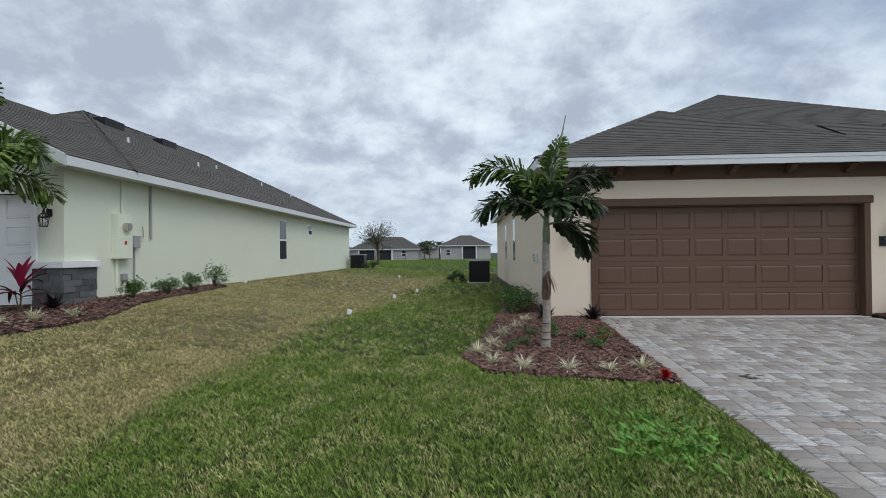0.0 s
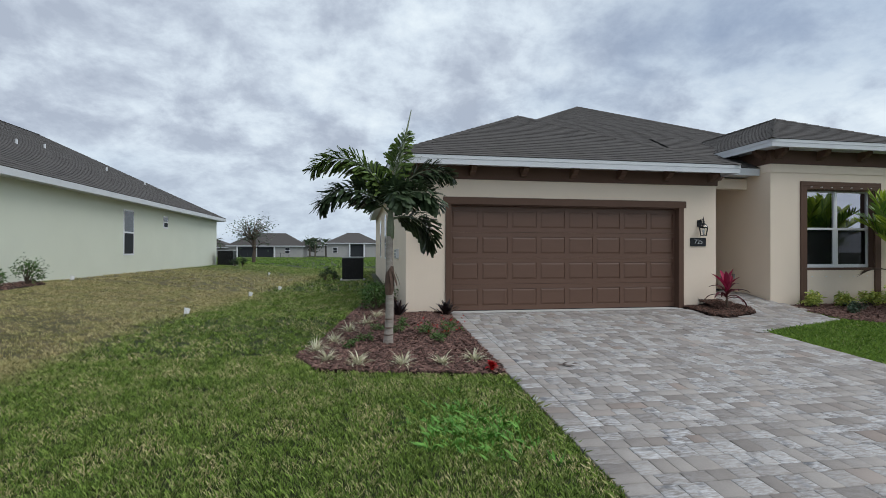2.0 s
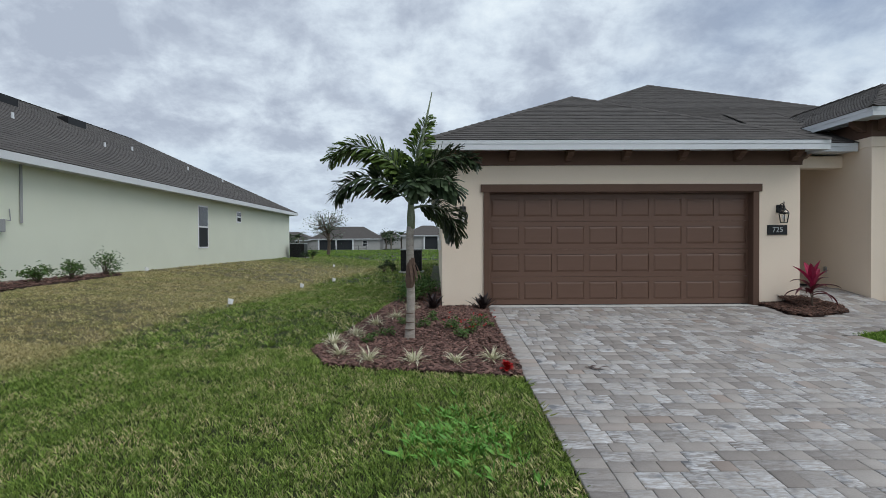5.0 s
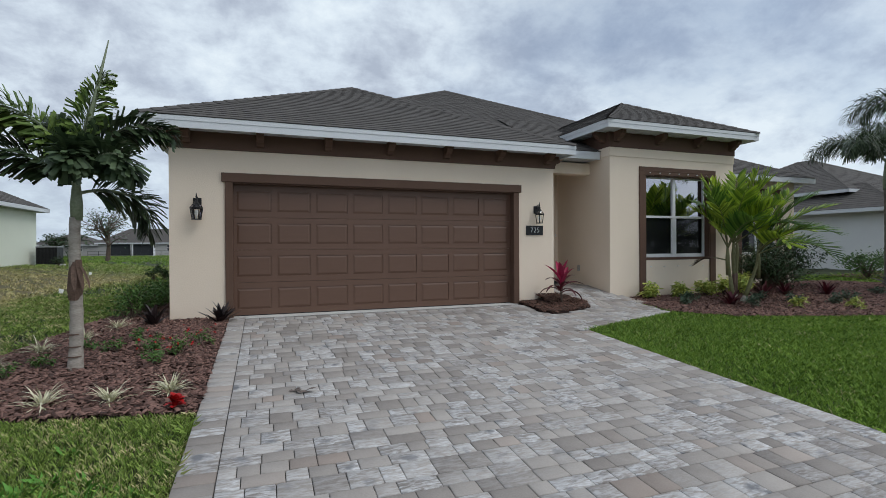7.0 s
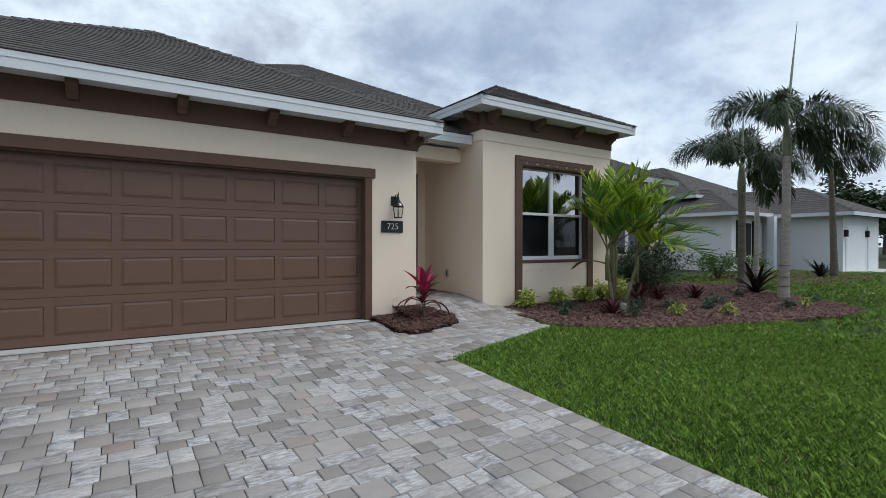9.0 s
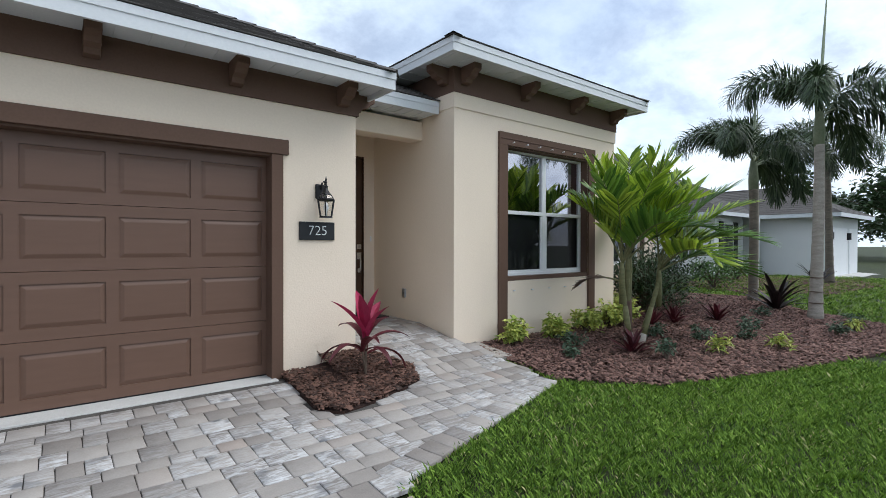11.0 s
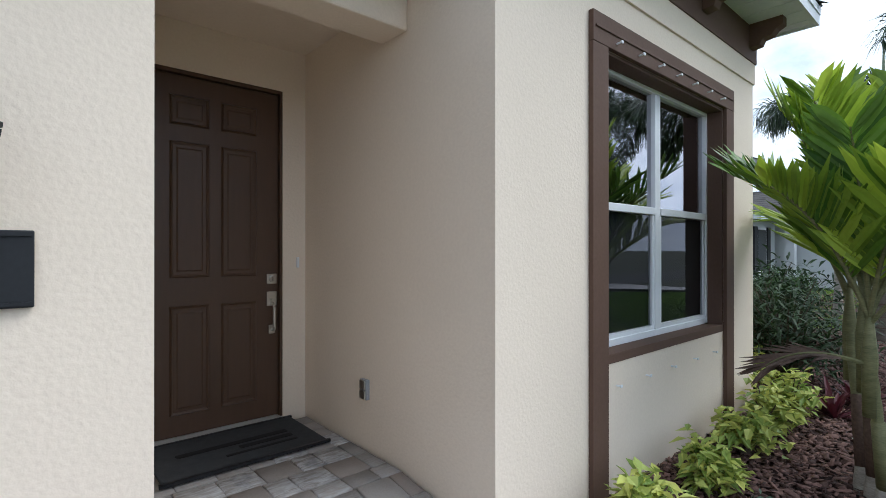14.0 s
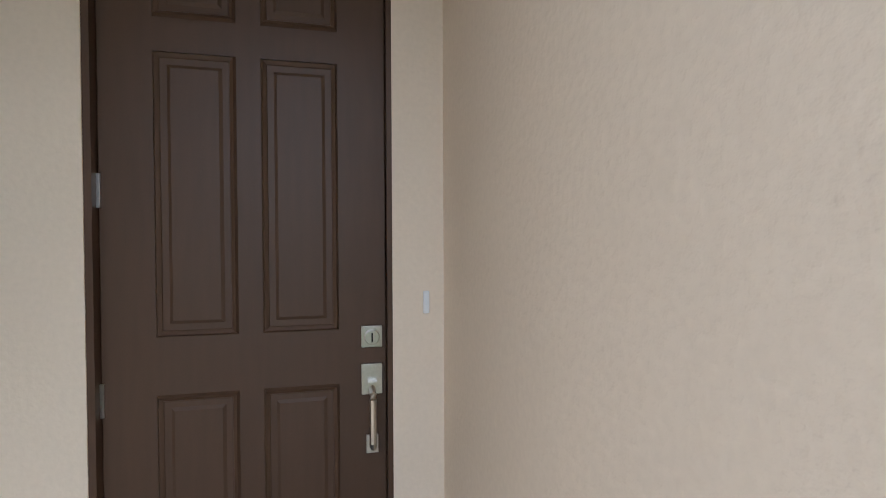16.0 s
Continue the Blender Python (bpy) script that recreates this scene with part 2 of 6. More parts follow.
def glass_mat(name, shine, tint=(0.55, 0.58, 0.58, 1)):
    m = bpy.data.materials.new(name)
    m.use_nodes = True
    n, l = m.node_tree.nodes, m.node_tree.links
    n.remove(n["Principled BSDF"])
    gl, gs, mx = n.new("ShaderNodeBsdfTransparent"), n.new("ShaderNodeBsdfGlossy"), n.new("ShaderNodeMixShader")
    gl.inputs[0].default_value = tint
    gs.inputs["Roughness"].default_value = 0.02
    gs.inputs[0].default_value = (0.92, 0.90, 0.97, 1)
    fr = n.new("ShaderNodeFresnel"); fr.inputs[0].default_value = shine
    l.new(fr.outputs[0], mx.inputs[0]); l.new(gl.outputs[0], mx.inputs[1]); l.new(gs.outputs[0], mx.inputs[2])
    l.new(mx.outputs[0], n["Material Output"].inputs[0])
    return m


STUCCO = mat("cream_stucco", (0.84, 0.718, 0.582), (0.78, 0.663, 0.533), 0.9, 1.2, 60, 0.55, 0.007)
SAGE = mat("sage_stucco", (0.75, 0.785, 0.66), (0.70, 0.735, 0.615), 0.9, 0.9, 70, 0.3, 0.006)
FAR_WALL = mat("weathered_pale_stucco", (0.43, 0.42, 0.40), (0.36, 0.355, 0.345), 0.9, 0.9, 20, 0.1)
WHITE_STUCCO = mat("white_stucco", (0.76, 0.77, 0.76), (0.68, 0.70, 0.70), 0.9, 0.9, 60, 0.25, 0.006)
BROWN = mat("brown_trim_paint", (0.132, 0.079, 0.057), (0.111, 0.066, 0.047), 0.65, 2, 60, 0.12, 0.004, spec=0.2)
DOOR_BROWN = mat("garage_door_paint", (0.150, 0.085, 0.059), (0.126, 0.071, 0.049), 0.42, 3, 120, 0.12, 0.002, spec=0.4, stretch=(1, 1, 8))
FRONT_DOOR = mat("front_door_paint", (0.098, 0.055, 0.034), (0.080, 0.045, 0.028), 0.42, 4, 150, 0.08, 0.0015, spec=0.35, stretch=(8, 1, 1))
FASCIA = mat("white_aluminium", (0.68, 0.70, 0.72), (0.61, 0.64, 0.66), 0.45, 2, 40, 0.05)
SHINGLE = mat("asphalt_shingle", (0.108, 0.099, 0.092), (0.058, 0.053, 0.050), 0.95, 5, 70, 0.7, 0.006, island=0.34)
CONCRETE = mat("pale_concrete", (0.58, 0.57, 0.55), (0.45, 0.44, 0.42), 0.9, 3, 80, 0.3)
SAND = mat("joint_sand", (0.11, 0.10, 0.09), (0.05, 0.046, 0.042), 0.95, 8, 120, 0.4)
ROCKDUST = mat("pale_grit", (0.50, 0.46, 0.41), (0.27, 0.24, 0.21), 0.95, 20, 140, 0.8, 0.01)
ASPHALT = mat("road_asphalt", (0.075, 0.075, 0.075), (0.045, 0.045, 0.045), 0.9, 2, 120, 0.4)
PAVER = paver_mat()
TURF = turf_mat("turf_soil", (0.045, 0.058, 0.016), (0.010, 0.015, 0.004), (0.20, 0.16, 0.08), (0.06, 0.055, 0.024), 0.0)
BLADE = turf_mat("grass_blade", (0.30, 0.43, 0.085), (0.022, 0.062, 0.009), (0.76, 0.62, 0.33), (0.11, 0.115, 0.038), 0.85, 0.42)
BLADE_LUSH = turf_mat("lush_grass_blade", (0.29, 0.45, 0.068), (0.026, 0.075, 0.010), (0.29, 0.45, 0.068), (0.026, 0.075, 0.010), 0.8, 0.05)
CLOVER = mat("clover_leaf", (0.17, 0.38, 0.06), (0.07, 0.20, 0.03), 0.6, 3, 40, 0.1, island=0.6)
MULCH_BED = mat("mulch_ground", (0.055, 0.027, 0.020), (0.020, 0.011, 0.009), 0.95, 14, 70, 0.9, 0.02)
MULCH_DARK = mat("damp_bark_chip", (0.185, 0.095, 0.068), (0.012, 0.006, 0.004), 0.7, 30, 120, 0.6, 0.006, island=0.8)
MULCH = mat("bark_chip", (0.30, 0.17, 0.138), (0.020, 0.010, 0.008), 0.85, 30, 120, 0.6, 0.006, island=0.8)
BLACK = mat("black_metal", (0.022, 0.022, 0.024), (0.015, 0.015, 0.016), 0.45, 6, 80, 0.05, metal=0.3)
NICKEL = mat("satin_nickel", (0.62, 0.59, 0.54), (0.52, 0.50, 0.46), 0.28, 8, 120, 0.03, metal=1.0)
LETTER = mat("pale_numeral", (0.78, 0.80, 0.80), None, 0.5)
PLAQUE = mat("black_plaque", (0.020, 0.021, 0.024), (0.013, 0.014, 0.016), 0.5, 4, 60, 0.05)
VINYL = mat("white_vinyl", (0.82, 0.83, 0.84), (0.76, 0.78, 0.79), 0.4, 4, 60, 0.03)
GREY_PLASTIC = mat("grey_plastic", (0.36, 0.37, 0.38), None, 0.5)
MAT_RUBBER = mat("grey_door_mat", (0.055, 0.058, 0.062), (0.035, 0.037, 0.040), 0.9, 20, 200, 0.5, 0.004)
BLACK_PRINT = mat("black_print", (0.010, 0.010, 0.011), None, 0.8)
GLASS = glass_mat("low_e_glass", 6.0)
GLASS_DIM = glass_mat("clear_glass", 1.5)
LAMP_GLASS = glass_mat("lantern_glass", 1.45, (0.95, 0.95, 0.94, 1))
DARK_GLASS = mat("dark_window_glass", (0.022, 0.025, 0.028), None, 0.06, 1, 4, 0.0, spec=0.6)
# dark colour that stands in for the lack of light indoors
ROOM = mat("room_painted_dim", (0.10, 0.10, 0.10), None, 0.9)
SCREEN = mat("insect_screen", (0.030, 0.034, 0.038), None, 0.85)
STONE = mat("ledge_stone", (0.16, 0.165, 0.17), (0.055, 0.057, 0.06), 0.9, 5, 50, 0.6, 0.01, island=0.6, obj=0.6)
TRUNK = mat("palm_trunk", (0.44, 0.40, 0.35), (0.24, 0.21, 0.18), 0.85, 5, 40, 0.5, 0.01, stretch=(1, 1, 4))
TRUNK_DARK = mat("dark_palm_trunk", (0.22, 0.19, 0.15), (0.10, 0.085, 0.07), 0.9, 5, 40, 0.5, 0.01, stretch=(1, 1, 4))
BOOT = mat("dead_leaf_base", (0.17, 0.11, 0.08), (0.08, 0.05, 0.04), 0.85, 8, 60, 0.4)
SHAFT = mat("palm_crownshaft", (0.30, 0.34, 0.24), (0.17, 0.21, 0.12), 0.6, 5, 50, 0.15)
FOX = mat("foxtail_leaf", (0.090, 0.135, 0.062), (0.012, 0.028, 0.012), 0.5, 3, 40, 0.1, island=0.8, trans=0.15)
FOX_NEW = mat("young_foxtail_leaf", (0.22, 0.31, 0.075), (0.06, 0.115, 0.03), 0.5, 3, 40, 0.1, island=0.7, trans=0.2)
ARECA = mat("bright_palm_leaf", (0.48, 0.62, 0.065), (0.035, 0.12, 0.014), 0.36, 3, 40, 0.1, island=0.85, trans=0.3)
# darker copy of the leaf: shade inside the clump, put into the colour
ARECA_SHADE = mat("palm_leaf_shade_painted", (0.19, 0.34, 0.05), (0.025, 0.085, 0.014), 0.38, 3, 40, 0.1, island=0.8, trans=0.2)
CANE = mat("green_cane", (0.22, 0.21, 0.10), (0.11, 0.115, 0.05), 0.6, 5, 40, 0.2, stretch=(1, 1, 5))
VARIEG = mat("variegated_leaf", (0.74, 0.74, 0.20), (0.19, 0.31, 0.06), 0.5, 3, 40, 0.1, island=0.9, trans=0.2)
GREEN_LEAF = mat("shrub_leaf", (0.14, 0.25, 0.06), (0.04, 0.10, 0.025), 0.5, 3, 40, 0.1, island=0.9, trans=0.2)
DARK_LEAF = mat("dark_shrub_leaf", (0.055, 0.10, 0.035), (0.018, 0.036, 0.014), 0.55, 3, 40, 0.1, island=0.9, trans=0.1)
BLUE_LEAF = mat("grey_green_leaf", (0.14, 0.20, 0.13), (0.05, 0.09, 0.055), 0.5, 3, 40, 0.1, island=0.9, trans=0.15)
MAGENTA = mat("magenta_cordyline_leaf", (0.48, 0.028, 0.10), (0.20, 0.016, 0.045), 0.42, 4, 40, 0.1, island=0.6, trans=0.2)
MAROON = mat("maroon_leaf", (0.135, 0.023, 0.032), (0.04, 0.011, 0.015), 0.45, 4, 40, 0.1, island=0.8, trans=0.1)
DARK_BROM = mat("near_black_leaf", (0.035, 0.022, 0.022), (0.012, 0.010, 0.011), 0.45, 4, 40, 0.1, island=0.8)
STRAW_LEAF = mat("variegated_grass_blade", (0.84, 0.80, 0.62), (0.46, 0.46, 0.27), 0.6, 4, 40, 0.05, island=0.9, trans=0.2)
RED = mat("red_petal", (0.50, 0.012, 0.012), (0.28, 0.008, 0.010), 0.5, 8, 60, 0.1, island=0.5)
TWIG = mat("twig_bark", (0.16, 0.12, 0.09), (0.08, 0.06, 0.045), 0.9, 8, 60, 0.3)
FLAG_WHITE = mat("white_flag_vinyl", (0.85, 0.86, 0.86), None, 0.6)
DRY_LEAF = mat("dry_leaf", (0.20, 0.16, 0.14), (0.10, 0.08, 0.07), 0.8, 20, 80, 0.3)

# ---- builders ----


class Build:
    """Gathers faces, in world metres, for one mesh."""

    def __init__(self):
        self.v, self.f = [], []

    def add(self, verts, faces):
        k = len(self.v)
        self.v += [tuple(p) for p in verts]
        self.f += [tuple(i + k for i in f) for f in faces]
        return self

    def box(self, x0, x1, y0, y1, z0, z1):
        return self.add([(x, y, z) for z in (z0, z1) for y in (y0, y1) for x in (x0, x1)],
                        [(0, 2, 3, 1), (4, 5, 7, 6), (0, 1, 5, 4), (2, 6, 7, 3), (0, 4, 6, 2), (1, 3, 7, 5)])

    def holed(self, x0, x1, y0, y1, z0, z1, h0, h1, k0, k1):
        """One wall slab with a rectangular hole right through it."""
        o = [(x0, z0), (x1, z0), (x1, z1), (x0, z1)]
        i = [(h0, k0), (h1, k0), (h1, k1), (h0, k1)]
        v = [(x, y, z) for y in (y0, y1) for x, z in o + i]
        f = []
        for j in range(4):
            n = (j + 1) % 4
            f += [(j, n, 4 + n, 4 + j), (8 + n, 8 + j, 12 + j, 12 + n), (n, j, 8 + j, 8 + n), (4 + j, 4 + n, 12 + n, 12 + j)]
        return self.add(v, f)

    def prism(self, outline, z0, z1):
        """A flat outline, counter-clockwise from above, between two heights (numbers, or functions of x and y)."""
        h0 = z0 if callable(z0) else (lambda x, y: z0)
        h1 = z1 if callable(z1) else (lambda x, y: z1)
        n = len(outline)
        return self.add([(x, y, h0(x, y)) for x, y in outline] + [(x, y, h1(x, y)) for x, y in outline],
                        [tuple(range(n - 1, -1, -1)), tuple(range(n, 2 * n))] + [(i, (i + 1) % n, n + (i + 1) % n, n + i) for i in range(n)])

    def tube(self, pts, radii, n=10, cap=True):
        k = len(self.v)
        pts = [Vector(p) for p in pts]
        for i, p in enumerate(pts):
            d = (pts[min(i + 1, len(pts) - 1)] - pts[max(i - 1, 0)]).normalized()
            a = d.orthogonal().normalized() if abs(d.z) < 0.99 else Vector((1, 0, 0))
            a = (a - d * a.dot(d)).normalized()
            b = d.cross(a)
            r = radii[i] if hasattr(radii, "__len__") else radii
            self.v += [tuple(p + (a * math.cos(2 * math.pi * j / n) + b * math.sin(2 * math.pi * j / n)) * r) for j in range(n)]
        for i in range(len(pts) - 1):
            for j in range(n):
                q = k + i * n
                self.f.append((q + j, q + (j + 1) % n, q + n + (j + 1) % n, q + n + j))
        if cap:
            self.f.append(tuple(k + j for j in range(n - 1, -1, -1)))
            self.f.append(tuple(k + (len(pts) - 1) * n + j for j in range(n)))
        return self

    def blade(self, base, heading, length, width, rise, droop, seg=4, taper=0.15, fold=0.25):
        """A leaf blade: starts at base, heads out and up, bends over under its weight, with a folded midrib."""
        base, h = Vector(base), Vector((math.cos(heading), math.sin(heading), 0))
        side = Vector((-h.y, h.x, 0))
        p, k, ang = base.copy(), len(self.v), rise
        for i in range(seg + 1):
            t = i / seg
            w = width * 0.5 * (taper + (1 - taper) * math.sin(math.pi * min(1, 0.12 + t * 0.88)) ** 0.8) if i < seg else width * 0.03
            up = Vector((-h.x * math.sin(ang), -h.y * math.sin(ang), math.cos(ang)))
            self.v += [tuple(p + side * w + up * w * fold), tuple(p), tuple(p - side * w + up * w * fold)]
            p = p + (h * math.cos(ang) + Vector((0, 0, math.sin(ang)))) * (length / seg)
            ang -= droop / seg
        for i in range(seg):
            q = k + 3 * i
            self.f += [(q, q + 1, q + 4, q + 3), (q + 1, q + 2, q + 5, q + 4)]
        return self


def root_of(ob):
    while ob.parent:
        ob = ob.parent
    return ob


def part(name, b, material, parent=None, label="", bevel=0.0, smooth=False):
    o = root_of(parent).location.copy() if parent else Vector((0, 0, 0))
    me = bpy.data.meshes.new(name)
    me.from_pydata([(x - o.x, y - o.y, z - o.z) for x, y, z in b.v], [], b.f)
    me.materials.append(material)
    if smooth:
        me.polygons.foreach_set("use_smooth", [True] * len(me.polygons))
    ob = new(name, me)
    if parent:
        ob.parent = parent
    if bevel:
        m = ob.modifiers.new("edge", "BEVEL")
        m.width, m.segments, m.limit_method = bevel, 2, "ANGLE"
    return tagged(ob, label=label)


def thing(name, at, label, category, group="", kind=""):
    ob = new(name)
    ob.location = at
    ob.empty_display_size = 0.2
    return tagged(ob, label, category, group, kind)


def structure(name, b, material, label="", category="", bevel=0.0):
    return tagged(part(name, b, material, None, "", bevel), label, category, "", "structure")


def stuff(name, verts, faces, material, label, category, parent=None):
    """One object made of very many small faces, all with the same number of corners."""
    verts, faces = np.asarray(verts, np.float32), np.asarray(faces, np.int32)
    me = bpy.data.meshes.new(name)
    me.vertices.add(len(verts)); me.vertices.foreach_set("co", verts.ravel())
    me.loops.add(faces.size); me.loops.foreach_set("vertex_index", faces.ravel())
    me.polygons.add(len(faces)); me.polygons.foreach_set("loop_start", np.arange(0, faces.size, faces.shape[1], dtype=np.int32))
    me.update(calc_edges=True)
    me.validate()
    me.materials.append(material)
    ob = new(name, me)
    if parent:
        ob.parent = parent
        category = ""
    return tagged(ob, label, category, "", "stuff")


# ---- ground heights ----


def ground_z(x, y):
    """Plots rise gently from the street to the houses, the neighbour's plot stands a little higher."""
    z = 0.36 + 0.06 * (max(-7.0, min(y, 8.6)) - 5)
    if y > 20:
        z -= 0.30 * min(1, (y - 20) / 70)
    if y < -7:
        z -= 0.0
    t = max(0.0, min(1.0, (-2.2 - x) / 5.4))
    fade = max(0.0, min(1.0, (60 - y) / 30)) * max(0.0, min(1.0, (y + 6) / 6))
    z += 0.40 * t * t * (3 - 2 * t) * fade
    return z


def inside(poly, x, y):
    c, j = False, len(poly) - 1
    for i in range(len(poly)):
        (x0, y0), (x1, y1) = poly[i], poly[j]
        if (y0 > y) != (y1 > y) and x < (x1 - x0) * (y - y0) / (y1 - y0) + x0:
            c = not c
        j = i
    return c


def smooth_loop(pts, n=6):
    """A closed outline rounded through its corner points."""
    out, m = [], len(pts)
    for i in range(m):
        p0, p1, p2, p3 = (Vector(pts[(i + k - 1) % m]) for k in range(4))
        for s in range(n):
            t = s / n
            q = 0.5 * (2 * p1 + (p2 - p0) * t + (2 * p0 - 5 * p1 + 4 * p2 - p3) * t * t + (3 * p1 - p0 - 3 * p2 + p3) * t ** 3)
            out.append((q.x, q.y))
    return out


DRIVE = [(2.12, -5.2), (6.98, -5.2), (6.98, 6.5), (9.30, 7.22), (9.36, 8.10), (9.22, 8.72), (9.22, 10.6), (7.90, 10.6), (7.90, 8.73), (2.12, 8.66)]
ISLAND = [(7.12, 8.73), (7.04, 7.74), (7.20, 7.62), (7.60, 7.70), (8.14, 7.92), (8.24, 8.2), (7.96, 8.73)]
BED_LEFT = [(2.12, 8.73), (2.12, 4.86), (1.2, 5.02), (0.45, 5.16), (-0.05, 5.32), (-0.36, 5.9), (-0.1, 6.7), (0.2, 8.2), (0.45, 9.8), (0.62, 12.2), (1.31, 12.4), (1.31, 8.73)]
BED_RIGHT = [(9.36, 8.72), (9.40, 8.05), (9.34, 7.26), (10.04, 6.60), (11.03, 6.30), (12.22, 5.98), (13.78, 5.68), (15.26, 5.40), (16.42, 5.52), (16.95, 6.1), (17.3, 7.3), (18.6, 8.9), (18.2, 10.35), (12.62, 10.35), (12.62, 8.72)]
BED_NEIGHBOUR = [(-7.63, 13.2), (-6.9, 12.6), (-6.7, 10.5), (-6.5, 8.4), (-6.2, 7.0), (-6.6, 5.6), (-8.6, 5.3), (-8.6, 7.9), (-7.63, 7.9)]
PORCH_Z = 0.82


def paving_z(x, y):
    """The driveway's slope, levelling out on the path and ramping to the porch."""
    t = max(0.0, min(1.0, (y - 8.0) / 1.4)) if x > 7.5 else 0.0
    return ground_z(x, y) * (1 - t) + (PORCH_Z - 0.02) * t if t else ground_z(x, y)

# ---- the ground, one sheet to the horizon ----


def graded(lo, hi, near_lo, near_hi, step):
    a = list(np.arange(near_lo, near_hi + 1e-6, step))
    d, x = step, near_hi
    while x < hi:
        d *= 1.35; x += d; a.append(x)
    d, x = step, near_lo
    while x > lo:
        d *= 1.35; x -= d; a.insert(0, x)
    return a


def build_ground():
    xs, ys = graded(-900, 900, -14, 30, 0.5), graded(-900, 1500, -8, 30, 0.5)
    nx = len(xs)
    verts = [(x, y, ground_z(x, y) - 0.012 + 0.012 * noise.noise((x * 0.8, y * 0.8, 0))) for y in ys for x in xs]
    faces = [(j * nx + i, j * nx + i + 1, (j + 1) * nx + i + 1, (j + 1) * nx + i) for j in range(len(ys) - 1) for i in range(nx - 1)]
    b = Build().add(verts, faces)
    structure("ground", b, TURF, "mown lawn turf, lush green and dry straw", "ground")


build_ground()
structure("road", Build().prism([(-300, -14), (300, -14), (300, -6.6), (-300, -6.6)], -0.5, lambda x, y: ground_z(x, y) + 0.006), ASPHALT, "dark asphalt street past the front lawns", "road")


def build_sand():
    """Sand under the pavers, in small squares so that it follows the slopes."""
    bb, step, idx = Build(), 0.1, {}
    for i in range(74):
        for j in range(159):
            x, y = 2.10 + i * step, -5.2 + j * step
            if inside(DRIVE, x, y):
                idx[i, j] = len(bb.v)
                bb.v.append((x, y, paving_z(x, y) + 0.010))
    for (i, j), k in idx.items():
        q = [idx.get((i + 1, j)), idx.get((i + 1, j + 1)), idx.get((i, j + 1))]
        if None not in q:
            bb.f.append((k, *q))
    structure("pavement", bb, SAND, "dark sand bed under driveway pavers", "driveway")


build_sand()

# ---- the house: walls ----
b = Build().holed(1.31, 7.90, 8.73, 8.93, 0.25, 3.60, 2.14, 7.06, 0.3, 2.70)
structure("wall_garage_front", b, STUCCO, "cream stucco garage wall with square opening", "wall")
structure("wall_garage_side", Build().box(1.31, 1.51, 8.93, 26, 0.2, 3.60), STUCCO, "cream stucco side wall along the lawn", "wall")
structure("wall_porch_side", Build().box(7.70, 7.90, 8.93, 10.6, 0.3, 3.60), STUCCO, "cream stucco porch side wall", "wall")
b = Build().holed(7.70, 9.42, 10.6, 10.8, 0.3, 3.60, 8.17, 9.05, 0.5, 3.14)
structure("wall_entry", b, STUCCO, "cream stucco wall around the front door", "wall")
structure("wall_bay_side", Build().box(9.22, 9.42, 8.92, 10.6, 0.3, 4.02), STUCCO, "cream stucco side of the projecting room", "wall")
b = Build().holed(9.22, 12.62, 8.72, 8.92, 0.3, 4.02, 10.12, 11.90, 1.38, 3.15)
structure("wall_bay_front", b, STUCCO, "cream stucco front wall of the projecting room", "wall")
structure("wall_bay_right", Build().box(12.42, 12.62, 8.92, 10.35, 0.3, 4.02), STUCCO, "cream stucco side wall", "wall")
b = Build().holed(12.42, 17.0, 10.35, 10.55, 0.3, 3.6, 14.9, 16.3, 1.4, 3.1)
structure("wall_wing_front", b, STUCCO, "cream stucco set-back wall of the bedroom wing", "wall")
structure("wall_wing_side", Build().box(16.8, 17.0, 10.55, 26, 0.2, 3.6), STUCCO, "cream stucco end wall", "wall")
structure("wall_rear", Build().box(1.51, 16.8, 25.8, 26, 0.2, 3.6), STUCCO, "cream stucco rear wall", "wall")
structure("wall_band", Build().box(9.205, 12.635, 8.705, 8.72, 3.50, 3.68).box(9.205, 9.22, 8.72, 9.32, 3.50, 3.68), STUCCO, "raised cream stucco band under the eaves", "trim")
# porch beam, ceiling and threshold
structure("beam_porch", Build().box(7.90, 9.22, 9.36, 9.60, 3.20, 3.44), STUCCO, "cream stucco beam over the porch opening", "beam", 0.012)
structure("ceiling_porch", Build().box(7.90, 9.22, 9.60, 10.6, 3.44, 3.47), STUCCO, "cream stucco porch ceiling", "ceiling")
structure("floor_garage_apron", Build().box(2.14, 7.06, 8.62, 8.93, 0.3, 0.598), CONCRETE, "pale concrete strip at the garage threshold", "threshold", 0.006)
# floor added indoors, its dimness painted in
structure("floor_interior", Build().box(1.51, 16.8, 10.8, 25.8, 0.3, 0.7), ROOM, "house floor painted dark to stand for a dim interior", "floor")

# brown friezes and corbels
b = Build().box(1.285, 7.925, 8.705, 8.73, 3.165, 3.44).box(7.90, 7.925, 8.73, 9.36, 3.165, 3.44).box(1.285, 1.31, 8.73, 9.2, 3.165, 3.44)
structure("frieze_garage", b, BROWN, "dark brown frieze board under the garage eaves", "trim")
b = Build().box(9.195, 12.645, 8.695, 8.72, 3.68, 4.0).box(9.195, 9.22, 8.72, 10.3, 3.68, 4.0).box(12.62, 12.645, 8.72, 10.3, 3.68, 4.0)
structure("frieze_bay", b, BROWN, "dark brown frieze board under the bay eaves", "trim")


